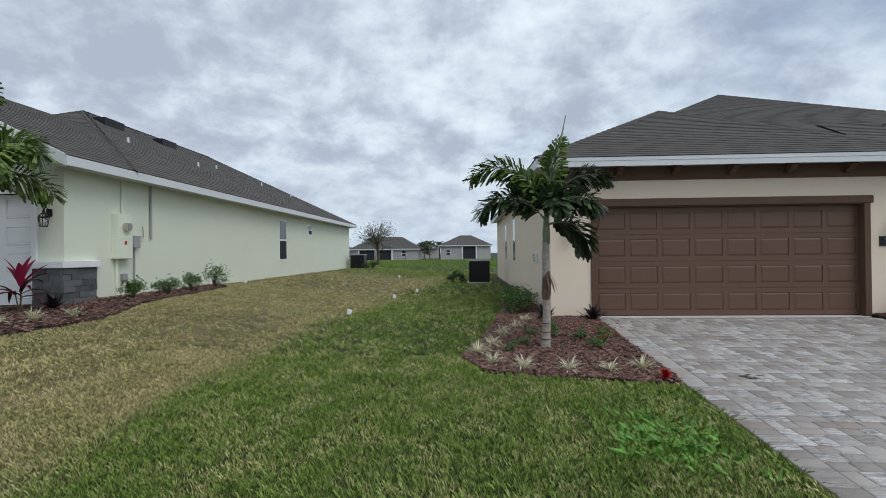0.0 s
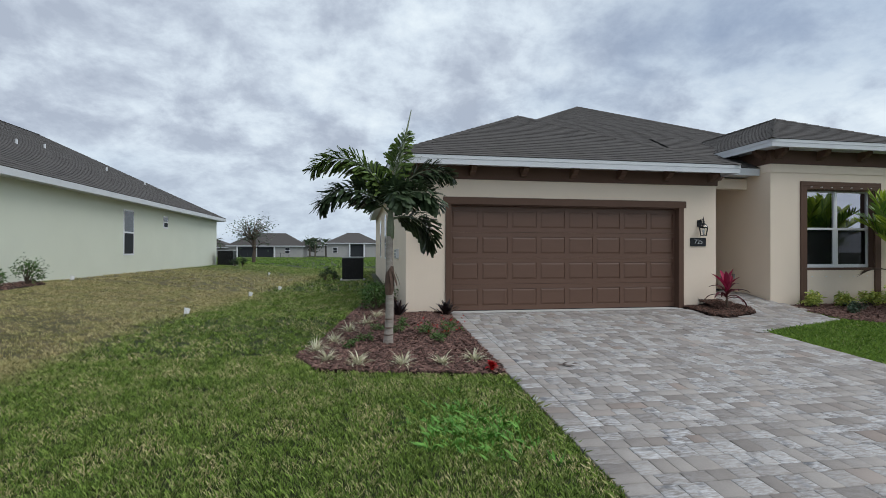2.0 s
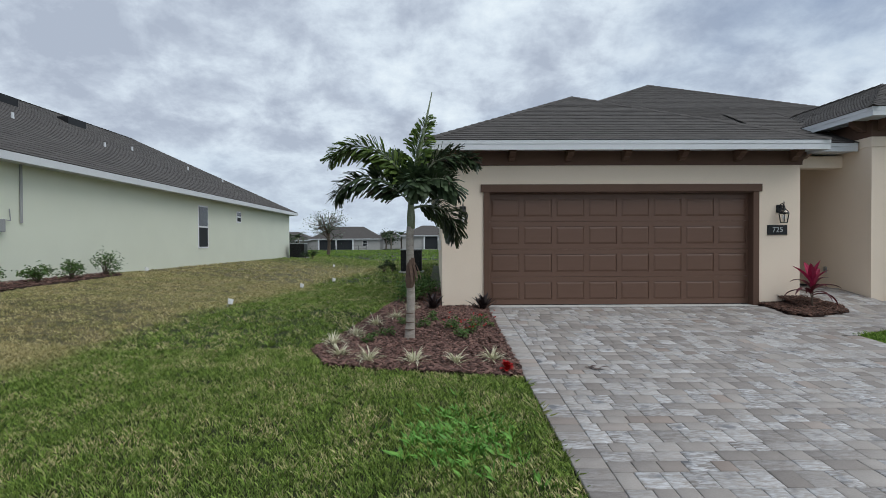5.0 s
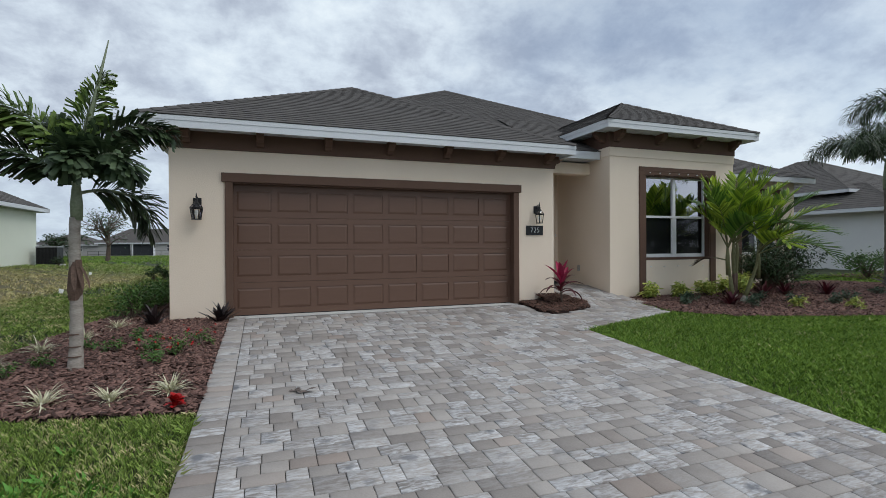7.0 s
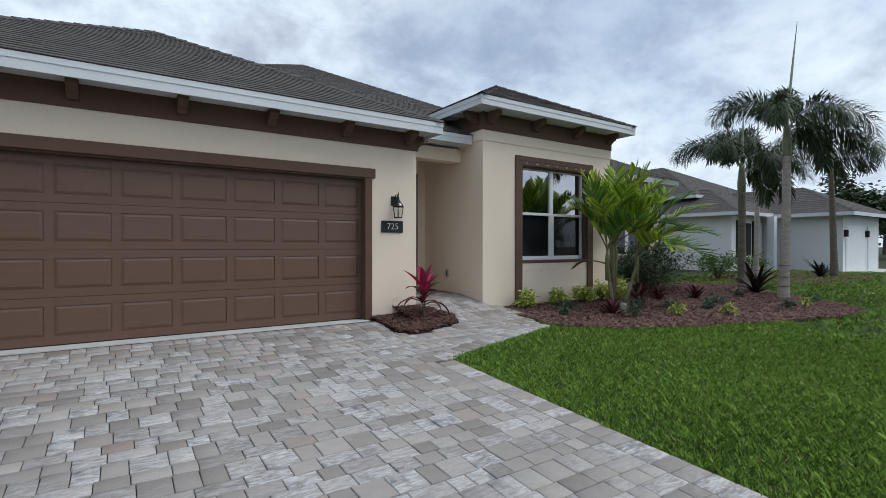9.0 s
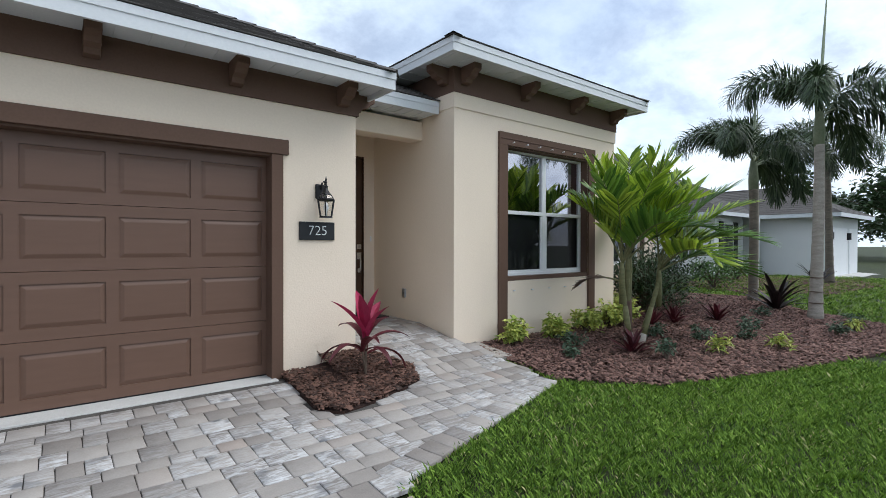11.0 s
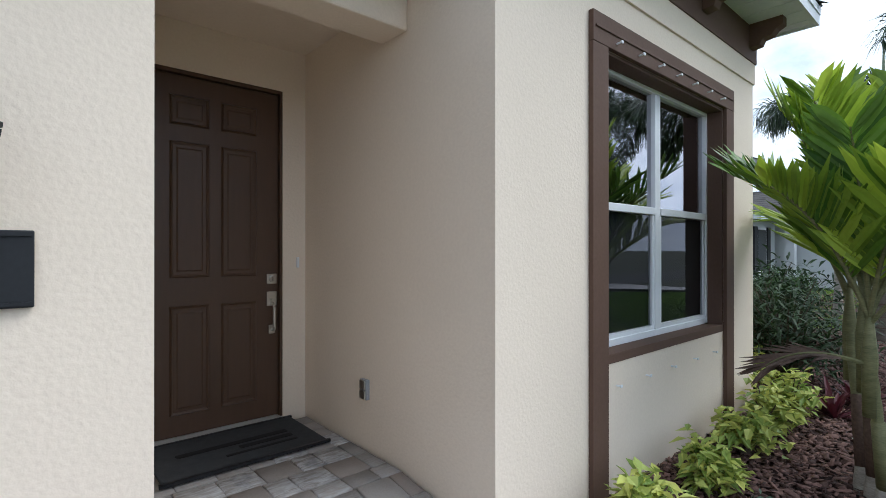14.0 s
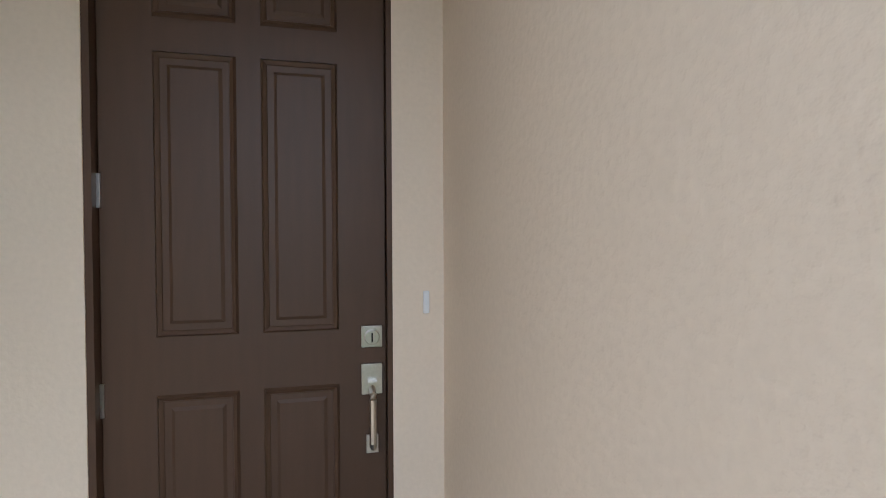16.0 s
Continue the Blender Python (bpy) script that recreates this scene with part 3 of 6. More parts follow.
def corbel(x, y, z, turn=0):
    """Stepped bracket; out is the way from the wall."""
    prof = [(0, 0.02), (0.25, 0.02), (0.25, -0.055), (0.20, -0.08), (0.17, -0.12), (0.10, -0.135), (0.08, -0.18), (0, -0.19)]
    bb = Build()
    n = len(prof)
    pts = [(s * 0.055, -o, h) for s in (-1, 1) for o, h in prof]
    bb.add(pts, [tuple(range(n)), tuple(range(2 * n - 1, n - 1, -1))] + [(i, n + i, n + (i + 1) % n, (i + 1) % n) for i in range(n)])
    ob = part("corbel", bb, BROWN, None, "", 0.006)
    ob.matrix_world = pose(x, y, z, 0, 0, turn)
    return tagged(ob, "dark brown stepped corbel under the eaves", "corbel", "eave corbels")


for i in range(7):
    corbel(1.55 + i * 1.03, 8.705, 3.42)
corbel(7.925, 8.86, 3.42, 90)
for x in (9.36, 10.42, 11.48, 12.50):
    corbel(x, 8.695, 3.97)
corbel(9.195, 8.86, 3.97, -90)
corbel(12.645, 8.86, 3.97, 90)

# fascias and soffits
FH = 3.37
b = Build().box(1.00, 8.10, 8.28, 8.305, FH, 3.53).box(1.00, 1.025, 8.305, 25.9, FH, 3.53).box(8.075, 8.10, 8.305, 9.3, FH, 3.53)
b.box(0.995, 8.105, 8.272, 8.28, 3.47, 3.535)
structure("fascia_garage", b, FASCIA, "white aluminium fascia along the garage eaves", "fascia")
b = Build().box(1.025, 8.075, 8.305, 8.705, 3.425, 3.44).box(1.025, 1.285, 8.705, 25.9, 3.425, 3.44).box(7.925, 8.075, 8.705, 9.3, 3.425, 3.44)
for i in range(30):
    b.box(1.1 + i * 0.235, 1.106 + i * 0.235, 8.31, 8.70, 3.419, 3.425)
structure("soffit_garage", b, FASCIA, "white vented soffit panels", "soffit")
BH = 3.96
b = Build().box(8.84, 12.86, 8.28, 8.305, BH, 4.11).box(8.84, 8.865, 8.305, 10.6, BH, 4.11).box(12.835, 12.86, 8.305, 10.6, BH, 4.11)
b.box(8.832, 12.868, 8.272, 8.28, 4.05, 4.115).box(8.832, 8.84, 8.28, 10.6, 4.05, 4.115)
structure("fascia_bay", b, FASCIA, "white aluminium fascia along the bay eaves", "fascia")
b = Build().box(8.865, 12.835, 8.305, 8.695, 3.985, 4.0).box(8.865, 9.195, 8.695, 10.6, 3.985, 4.0).box(12.645, 12.835, 8.695, 10.6, 3.985, 4.0)
for i in range(17):
    b.box(8.95 + i * 0.235, 8.956 + i * 0.235, 8.31, 8.69, 3.979, 3.985)
for i in range(8):
    b.box(8.87, 9.19, 8.75 + i * 0.235, 8.756 + i * 0.235, 3.979, 3.985)
structure("soffit_bay", b, FASCIA, "white vented soffit panels", "soffit")
b = Build().box(7.93, 9.19, 8.98, 9.005, 3.46, 3.61).box(7.93, 9.19, 8.972, 8.98, 3.55, 3.612).box(7.93, 9.19, 9.005, 9.62, 3.475, 3.49)
for i in range(9):
    b.box(8.02 + i * 0.14, 8.035 + i * 0.14, 9.02, 9.34, 3.47, 3.475)
structure("fascia_porch", b, FASCIA, "white aluminium fascia over the porch", "fascia")
b = Build().box(12.62, 17.35, 9.98, 10.005, 3.40, 3.56).box(17.325, 17.35, 10.005, 26, 3.40, 3.56).box(12.62, 17.325, 10.005, 10.35, 3.45, 3.465)
structure("fascia_wing", b, FASCIA, "white aluminium fascia along the wing", "fascia")


# ---- shingled roofs ----


def clip(poly, nx, ny, d):
    out = []
    for i in range(len(poly)):
        (x0, y0), (x1, y1) = poly[i], poly[(i + 1) % len(poly)]
        s0, s1 = nx * x0 + ny * y0 - d, nx * x1 + ny * y1 - d
        if s0 >= 0:
            out.append((x0, y0))
        if (s0 >= 0) != (s1 >= 0):
            t = s0 / (s0 - s1)
            out.append((x0 + (x1 - x0) * t, y0 + (y1 - y0) * t))
    return out


def roof_plane(bb, poly, course=0.135, tab=0.24, lift=0.008, rnd=None):
    """Courses of shingle tabs over one roof slope; the first two corners are its eave, counter-clockwise from above."""
    rnd = rnd or random.Random(5)
    p = [Vector(q) for q in poly]
    u = (p[1] - p[0]).normalized()
    nrm = (p[1] - p[0]).cross(p[2] - p[0]).normalized()
    v = nrm.cross(u)
    flat = [((q - p[0]).dot(u), (q - p[0]).dot(v)) for q in p]
    lo, hi = min(a for a, _ in flat), max(a for a, _ in flat)
    top = max(c for _, c in flat)
    bb.add([q - nrm * 0.03 for q in p], [tuple(range(len(p)))])
    r = 0
    while r * course < top:
        v0, v1 = r * course, (r + 1) * course
        band = clip(clip(flat, 0, 1, v0), 0, -1, -v1)
        a = lo - rnd.random() * tab
        while band and a < hi:
            w = tab * rnd.uniform(0.6, 1.4)
            cell = clip(clip(band, 1, 0, a), -1, 0, -(a + w))
            a += w
            if len(cell) < 3:
                continue
            th = lift * rnd.choice((0.85, 1.0, 1.2))
            up = [p[0] + u * s + v * t + nrm * (th * (v1 - t) / course + 0.002) for s, t in cell]
            k = len(bb.v)
            bb.v += [tuple(q) for q in up]
            bb.f.append(tuple(range(k, k + len(up))))
            low = [i for i, (s, t) in enumerate(cell) if t < v0 + 1e-4]
            if len(low) == 2:
                s0, s1 = cell[low[0]][0], cell[low[1]][0]
                m0, m1 = p[0] + u * s0 + v * v0, p[0] + u * s1 + v * v0
                bb.v += [tuple(m0), tuple(m1)]
                f = (k + low[0], k + low[1], k + len(up) + 1, k + len(up)) if s0 > s1 else (k + low[1], k + low[0], k + len(up), k + len(up) + 1)
                bb.f.append(f)
        r += 1
    return bb


def hip(bb, x0, x1, y0, y1, z, slope, **kw):
    """A hipped roof with its ridge along y."""
    h = (x1 - x0) / 2
    xm, zr = (x0 + x1) / 2, z + h * slope
    f, k = (xm, y0 + h, zr), (xm, max(y1 - h, y0 + h + 0.01), zr)
    roof_plane(bb, [(x0, y0, z), (x1, y0, z), f], **kw)
    roof_plane(bb, [(x1, y0, z), (x1, y1, z), k, f], **kw)
    roof_plane(bb, [(x0, y1, z), (x0, y0, z), f, k], **kw)
    roof_plane(bb, [(x1, y1, z), (x0, y1, z), k], **kw)
    cap = Build()
    for a, c in (((x0, y0, z), f), ((x1, y0, z), f), (f, k)):
        a, c = Vector(a), Vector(c)
        n = max(2, int((c - a).length / 0.22))
        for i in range(n):
            q0, q1 = a.lerp(c, i / n), a.lerp(c, (i + 1.15) / n)
            s = (q1 - q0).cross(Vector((0, 0, 1))).normalized() * 0.10
            cap.add([q0 + s - Vector((0, 0, 0.018)), q0 + Vector((0, 0, 0.034)), q0 - s - Vector((0, 0, 0.018)), q1 + s - Vector((0, 0, 0.028)), q1 + Vector((0, 0, 0.02)), q1 - s - Vector((0, 0, 0.028))], [(0, 1, 4, 3), (1, 2, 5, 4)])
    bb.add(cap.v, cap.f)
    return bb


b = hip(Build(), 0.99, 8.11, 8.265, 22.0, 3.54, 0.5)
structure("roof_garage", b, SHINGLE, "dark grey asphalt shingle hip roof over the garage", "roof")
b = hip(Build(), 0.99, 17.36, 9.97, 27.0, 3.55, 0.5)
structure("roof_main", b, SHINGLE, "dark grey asphalt shingle main hip roof", "roof")
b = hip(Build(), 8.825, 12.875, 8.265, 15.0, 4.12, 0.5)
structure("roof_bay", b, SHINGLE, "dark grey asphalt shingle hip roof over the bay", "roof")
b = roof_plane(Build(), [(7.93, 8.965, 3.62), (9.20, 8.965, 3.62), (9.20, 11.3, 4.79), (7.93, 11.3, 4.79)])
structure("roof_porch", b, SHINGLE, "dark grey asphalt shingle porch roof", "roof")
# ceiling added indoors, its dimness painted in
structure("ceiling_attic", Build().box(1.51, 16.8, 10.8, 25.8, 3.48, 3.5), ROOM, "house ceiling painted dark to stand for a dim interior", "ceiling")

# ---- garage door and its trim ----
b = Build().box(2.02, 7.18, 8.69, 8.729, 2.68, 2.82)
structure("trim_garage_head", b, BROWN, "brown painted head trim over the garage door", "trim", 0.006)
structure("trim_garage_jamb", Build().box(2.07, 2.18, 8.70, 8.73, 0.55, 2.68).box(2.14, 2.18, 8.73, 8.90, 0.59, 2.68), BROWN, "brown painted jamb trim beside the garage door", "trim", 0.005)
structure("trim_garage_jamb", Build().box(7.02, 7.13, 8.70, 8.73, 0.55, 2.68).box(7.02, 7.06, 8.73, 8.90, 0.59, 2.68), BROWN, "brown painted jamb trim beside the garage door", "trim", 0.005)
structure("trim_garage_soffit", Build().box(2.18, 7.02, 8.73, 8.90, 2.66, 2.70), BROWN, "brown painted head of the garage opening", "trim")


def garage_door(name, x0, x1, y, z0, z1, rows, cols, material, label):
    g = thing(name, ((x0 + x1) / 2, y, z0), label, "garage door")
    h, w = (z1 - z0) / rows, (x1 - x0) / cols
    for r in range(rows):
        bb = Build()
        c0 = z0 + r * h
        lo, hi, e0, e1 = c0 + 0.002, c0 + h - 0.002, c0 + h * 0.18, c0 + h * 0.82
        # a back sheet with rails and stiles in front of it
        bb.box(x0, x1, y + 0.012, y + 0.045, lo, hi).box(x0, x1, y, y + 0.0125, lo, e0).box(x0, x1, y, y + 0.0125, e1, hi)
        for c in range(cols + 1):
            bb.box(max(x0, x0 + c * w - w * 0.07), min(x1, x0 + c * w + w * 0.07), y, y + 0.0125, e0, e1)
        sec = part("door_section", bb, material, g)
        for c in range(cols):
            a0, a1 = x0 + c * w + w * 0.07, x0 + (c + 1) * w - w * 0.07
            q = Build()
            rings = []
            for inset, dep in ((0, 0.0115), (0.008, 0.0105), (0.034, 0.002), (0.040, 0.001)):
                rings.append([(a0 + inset, y + dep, e0 + inset), (a1 - inset, y + dep, e0 + inset), (a1 - inset, y + dep, e1 - inset), (a0 + inset, y + dep, e1 - inset)])
            vs = [v for ring in rings for v in ring]
            fs = [(4 * k + j, 4 * k + (j + 1) % 4, 4 * k + 4 + (j + 1) % 4, 4 * k + 4 + j) for k in range(3) for j in range(4)] + [(12, 13, 14, 15)]
            q.add(vs, fs)
            part("panel", q, material, sec)
    part("bottom_seal", Build().box(x0, x1, y + 0.01, y + 0.04, z0 - 0.012, z0 + 0.004), BLACK, g, "black rubber bottom seal")
    return g


garage_door("garage_door", 2.18, 7.02, 8.855, 0.61, 2.66, 4, 8, DOOR_BROWN, "closed brown sectional garage door with raised panels")

# ---- front door ----


def ring_panel(bb, x0, x1, z0, z1, y, steps):
    vs, fs = [], []
    for inset, dep in steps:
        vs += [(x0 + inset, y + dep, z0 + inset), (x1 - inset, y + dep, z0 + inset), (x1 - inset, y + dep, z1 - inset), (x0 + inset, y + dep, z1 - inset)]
    n = len(steps)
    fs = [(4 * k + j, 4 * k + (j + 1) % 4, 4 * k + 4 + (j + 1) % 4, 4 * k + 4 + j) for k in range(n - 1) for j in range(4)] + [tuple(4 * n - 4 + j for j in range(4))]
    return bb.add(vs, fs)


def front_door():
    d = thing("front_door", (8.61, 10.64, 0.84), "closed dark brown six-panel front door", "door")
    y = 10.64
    part("leaf", Build().box(8.192, 9.032, y, y + 0.045, 0.85, 3.115), FRONT_DOOR, d, "", 0.004)
    for x0, x1 in ((8.34, 8.575), (8.645, 8.88)):
        for z0, z1 in ((0.98, 1.665), (1.84, 2.70), (2.80, 2.99)):
            q = ring_panel(Build(), x0, x1, z0, z1, y, ((0, 0.001), (0.008, -0.010), (0.018, -0.004), (0.026, 0.008), (0.05, -0.006)))
            part("panel", q, FRONT_DOOR, d)
    for z in (1.03, 1.66, 2.28, 2.93):
        part("hinge", Build().tube([(8.180, y - 0.012, z - 0.055), (8.180, y - 0.012, z + 0.055)], 0.009, 8).box(8.172, 8.20, y - 0.006, y, z - 0.05, z + 0.05), NICKEL, d, "satin nickel hinge")
    lk = part("deadbolt", Build().box(8.950, 9.018, y - 0.012, y, 1.78, 1.85).tube([(8.984, y - 0.012, 1.815), (8.984, y - 0.028, 1.815)], [0.026, 0.023], 18), NICKEL, d, "square satin nickel deadbolt", 0.002)
    part("keyhole", Build().box(8.9815, 8.9865, y - 0.030, y - 0.027, 1.80, 1.83), BLACK, lk)
    hs = part("handle_plate", Build().box(8.950, 9.018, y - 0.012, y, 1.625, 1.725).box(8.964, 9.004, y - 0.012, y, 1.43, 1.49), NICKEL, d, "satin nickel handle plate", 0.002)
    part("pull", Build().tube([(8.984, y - 0.01, 1.645), (8.984, y - 0.050, 1.635), (8.984, y - 0.054, 1.62), (8.984, y - 0.054, 1.48), (8.984, y - 0.050, 1.465), (8.984, y - 0.01, 1.455)], [0.011, 0.011, 0.012, 0.012, 0.011, 0.010], 8), NICKEL, hs, "satin nickel straight pull")
    part("thumb_latch", Build().box(8.970, 8.998, y - 0.045, y - 0.012, 1.665, 1.673), NICKEL, hs)


front_door()
structure("trim_door_frame", Build().box(8.170, 8.190, 10.605, 10.70, 0.83, 3.14).box(9.034, 9.05, 10.605, 10.70, 0.83, 3.14).box(8.19, 9.034, 10.605, 10.70, 3.118, 3.14), FRONT_DOOR, "dark brown door frame", "trim")
structure("trim_threshold", Build().box(8.17, 9.05, 10.56, 10.70, 0.79, 0.845), CONCRETE, "pale concrete threshold under the front door", "trim", 0.006)
part("doorbell", Build().box(9.150, 9.170, 10.588, 10.6, 1.89, 1.965), VINYL, None, "", 0.004)
tagged(bpy.data.objects["doorbell"], "small white doorbell button on the entry wall", "doorbell")


def outlet_box():
    o = thing("outdoor_outlet", (9.22, 9.77, 1.18), "grey weatherproof outlet on the porch wall", "outlet")
    part("cover", Build().box(9.195, 9.22, 9.735, 9.805, 1.12, 1.24), GREY_PLASTIC, o, "", 0.004)
    part("flap", Build().box(9.185, 9.195, 9.742, 9.798, 1.185, 1.235), NICKEL, o, "", 0.003)
    part("flap", Build().box(9.185, 9.195, 9.742, 9.798, 1.125, 1.175), NICKEL, o, "", 0.003)


outlet_box()


def door_mat():
    m = thing("door_mat", (8.62, 10.20, 0.80), "dark grey rubber door mat before the front door", "door mat")
    z = 0.845
    part("pad", Build().box(8.17, 9.07, 9.98, 10.53, z - 0.006, z + 0.010), MAT_RUBBER, m, "", 0.004)
    part("printed_mark", Build().box(8.30, 8.94, 10.26, 10.31, z + 0.0102, z + 0.0125), BLACK_PRINT, m, "black printed bar")
    part("printed_mark", Build().box(8.62, 8.94, 10.18, 10.225, z + 0.0102, z + 0.0125), BLACK_PRINT, m, "black printed bar")
    part("printed_mark", Build().box(8.52, 8.94, 10.11, 10.135, z + 0.0102, z + 0.0125), BLACK_PRINT, m, "black printed bar")
    for e0, e1 in ((9.965, 9.985), (10.525, 10.545)):
        part("edge", Build().box(8.155, 9.085, e0, e1, z - 0.006, z + 0.012), BLACK, m, "black rubber edge")


door_mat()


def spigot():
    s = thing("door_stop_hook", (7.90, 9.8, 1.66), "small dark metal hook on the porch wall", "hook")
    part("stem", Build().tube([(7.90, 9.8, 1.66), (7.93, 9.8, 1.66)], 0.01, 8), BLACK, s)
    part("knob", Build().tube([(7.93, 9.8, 1.66), (7.945, 9.8, 1.66)], [0.016, 0.012], 10), NICKEL, s)


spigot()

# ---- lanterns and number plaque ----


def lantern(x, y, z, label):
    """Six-sided coach lantern; z is its foot, the wall at y."""
    g = thing("wall_lantern", (x, y, z), label, "wall lamp", "coach lanterns")
    part("backplate", Build().box(x - 0.058, x + 0.058, y - 0.022, y, z + 0.19, z + 0.335), BLACK, g, "", 0.02)
    c = y - 0.13
    part("arm", Build().tube([(x, y - 0.02, z + 0.28), (x, y - 0.045, z + 0.345), (x, c + 0.045, z + 0.355), (x, c + 0.02, z + 0.33), (x, c, z + 0.305)], 0.010, 8), BLACK, g)
    n = 6

    def ring(r, h, tw=0.0):
        return [(x + r * math.cos(math.pi * 2 * i / n + tw), c + r * math.sin(math.pi * 2 * i / n + tw), z + h) for i in range(n)]
    levels = [(0.056, 0.225), (0.050, 0.234), (0.034, 0.25), (0.022, 0.275), (0.017, 0.29)]
    bb = Build()
    bb.add([p for r, h in levels for p in ring(r, h)], [(k * n + i, k * n + (i + 1) % n, (k + 1) * n + (i + 1) % n, (k + 1) * n + i) for k in range(4) for i in range(n)] + [tuple(range(n - 1, -1, -1)), tuple(range(4 * n, 5 * n))])
    top = part("roof", bb, BLACK, g)
    part("finial", Build().tube([(x, c, z + 0.288), (x, c, z + 0.297), (x, c, z + 0.306), (x, c, z + 0.313), (x, c, z + 0.335), (x, c, z + 0.343), (x, c, z + 0.352), (x, c, z + 0.365), (x, c, z + 0.40)], [0.012, 0.021, 0.021, 0.010, 0.007, 0.013, 0.007, 0.010, 0.002], 10), BLACK, top)
    bb = Build()
    bb.add(ring(0.070, 0.0) + ring(0.066, 0.014), [tuple(range(n - 1, -1, -1)), tuple(range(n, 2 * n))] + [(i, (i + 1) % n, n + (i + 1) % n, n + i) for i in range(n)])
    part("base", bb, BLACK, g)
    bb = Build()
    lv = [(0.080, 0.163), (0.092, 0.170), (0.092, 0.180), (0.080, 0.184)]
    bb.add([q for r, h in lv for q in ring(r, h)], [(k * n + i, k * n + (i + 1) % n, (k + 1) % 4 * n + (i + 1) % n, (k + 1) % 4 * n + i) for k in range(4) for i in range(n)])
    part("shoulder", bb, BLACK, g)
    for i in range(n):
        a, d = ring(0.083, 0.182)[i], ring(0.052, 0.228)[i]
        part("rib", Build().tube([a, d], 0.005, 6), BLACK, g)
        a2, d2 = ring(0.083, 0.182)[(i + 1) % n], ring(0.052, 0.228)[(i + 1) % n]
        part("pane", Build().add([a, a2, d2, d], [(0, 1, 2, 3)]), LAMP_GLASS, g, "clear lantern glass").visible_shadow = False
    for i in range(n):
        a, d = ring(0.060, 0.012)[i], ring(0.085, 0.166)[i]
        part("bar", Build().tube([a, d], 0.006, 6), BLACK, g)
        a2, d2 = ring(0.060, 0.012)[(i + 1) % n], ring(0.085, 0.166)[(i + 1) % n]
        pane = part("pane", Build().add([a, a2, d2, d], [(0, 1, 2, 3)]), LAMP_GLASS, g, "clear lantern glass")
        pane.visible_shadow = False
    part("bulb", Build().tube([(x, c, z + 0.012), (x, c, z + 0.06), (x, c, z + 0.09), (x, c, z + 0.13), (x, c, z + 0.15)], [0.012, 0.012, 0.026, 0.022, 0.004], 10), VINYL, g, "frosted unlit bulb", smooth=True)
    return g


lantern(1.69, 8.73, 2.09, "black coach lantern with clear glass on cream stucco")
lantern(7.51, 8.73, 2.10, "black coach lantern above the house number")


def plaque():
    g = thing("house_number_plaque", (7.47, 8.73, 1.97), "black plaque with pale house number 725", "house number")
    part("plate", Build().box(7.29, 7.655, 8.712, 8.73, 1.885, 2.062), PLAQUE, g, "", 0.003)
    for x0, x1, z0, z1 in ((7.295, 7.65, 1.890, 1.898), (7.295, 7.65, 2.049, 2.057)):
        part("rim", Build().box(x0, x1, 8.706, 8.712, z0, z1), PLAQUE, g)
    t = bpy.data.curves.new("numerals", "FONT")
    t.offset = -0.0022
    t.body, t.size, t.extrude, t.align_x, t.align_y = "725", 0.135, 0.002, "CENTER", "CENTER"
    t.materials.append(LETTER)
    o = new("numerals", t)
    o.parent = g
    o.matrix_basis = pose(0.005, -0.021, 0.004, 90, 0, 0)
    tagged(o, "pale raised numerals 725")


plaque()

# ---- bay window ----


def twin_window(name, x0, x1, y, z0, z1, label, screens=True, depth=0.07):
    """Two single-hung sashes side by side; y is the frame's outer face."""
    w = thing(name, ((x0 + x1) / 2, y, z0), label, "window", kind="structure")
    f, xm, zm = 0.045, (x0 + x1) / 2, z0 + (z1 - z0) * 0.50
    fr = Build().box(x0, x0 + f, y, y + depth, z0, z1).box(x1 - f, x1, y, y + depth, z0, z1).box(x0 + f, x1 - f, y, y + depth, z0, z0 + f).box(x0 + f, x1 - f, y, y + depth, z1 - f, z1).box(xm - 0.04, xm + 0.04, y, y + depth, z0 + f, z1 - f)
    part("window_frame", fr, VINYL, w, "white vinyl window frame", 0.004)
    for a, c in ((x0 + f, xm - 0.04), (xm + 0.04, x1 - f)):
        part("meeting_rail", Build().box(a, c, y - 0.006, y + 0.04, zm - 0.025, zm + 0.025), VINYL, w, "", 0.003)
        part("sash", Build().box(a, a + 0.028, y + 0.008, y + 0.035, z0 + f, zm - 0.025).box(c - 0.028, c, y + 0.008, y + 0.035, z0 + f, zm - 0.025).box(a + 0.028, c - 0.028, y + 0.008, y + 0.035, z0 + f, z0 + f + 0.03), VINYL, w)
        p = part("pane", Build().add([(a, y + 0.03, zm), (c, y + 0.03, zm), (c, y + 0.03, z1 - f), (a, y + 0.03, z1 - f)], [(0, 1, 2, 3)]), GLASS, w, "reflective upper pane")
        p.visible_shadow = False
        p = part("pane", Build().add([(a, y + 0.022, z0 + f), (c, y + 0.022, z0 + f), (c, y + 0.022, zm), (a, y + 0.022, zm)], [(0, 1, 2, 3)]), GLASS_DIM, w, "lower pane behind a dark insect screen")
        p.visible_shadow = False
        if screens:
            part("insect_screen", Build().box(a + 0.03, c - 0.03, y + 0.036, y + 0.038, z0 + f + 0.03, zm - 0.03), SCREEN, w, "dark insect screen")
    return w


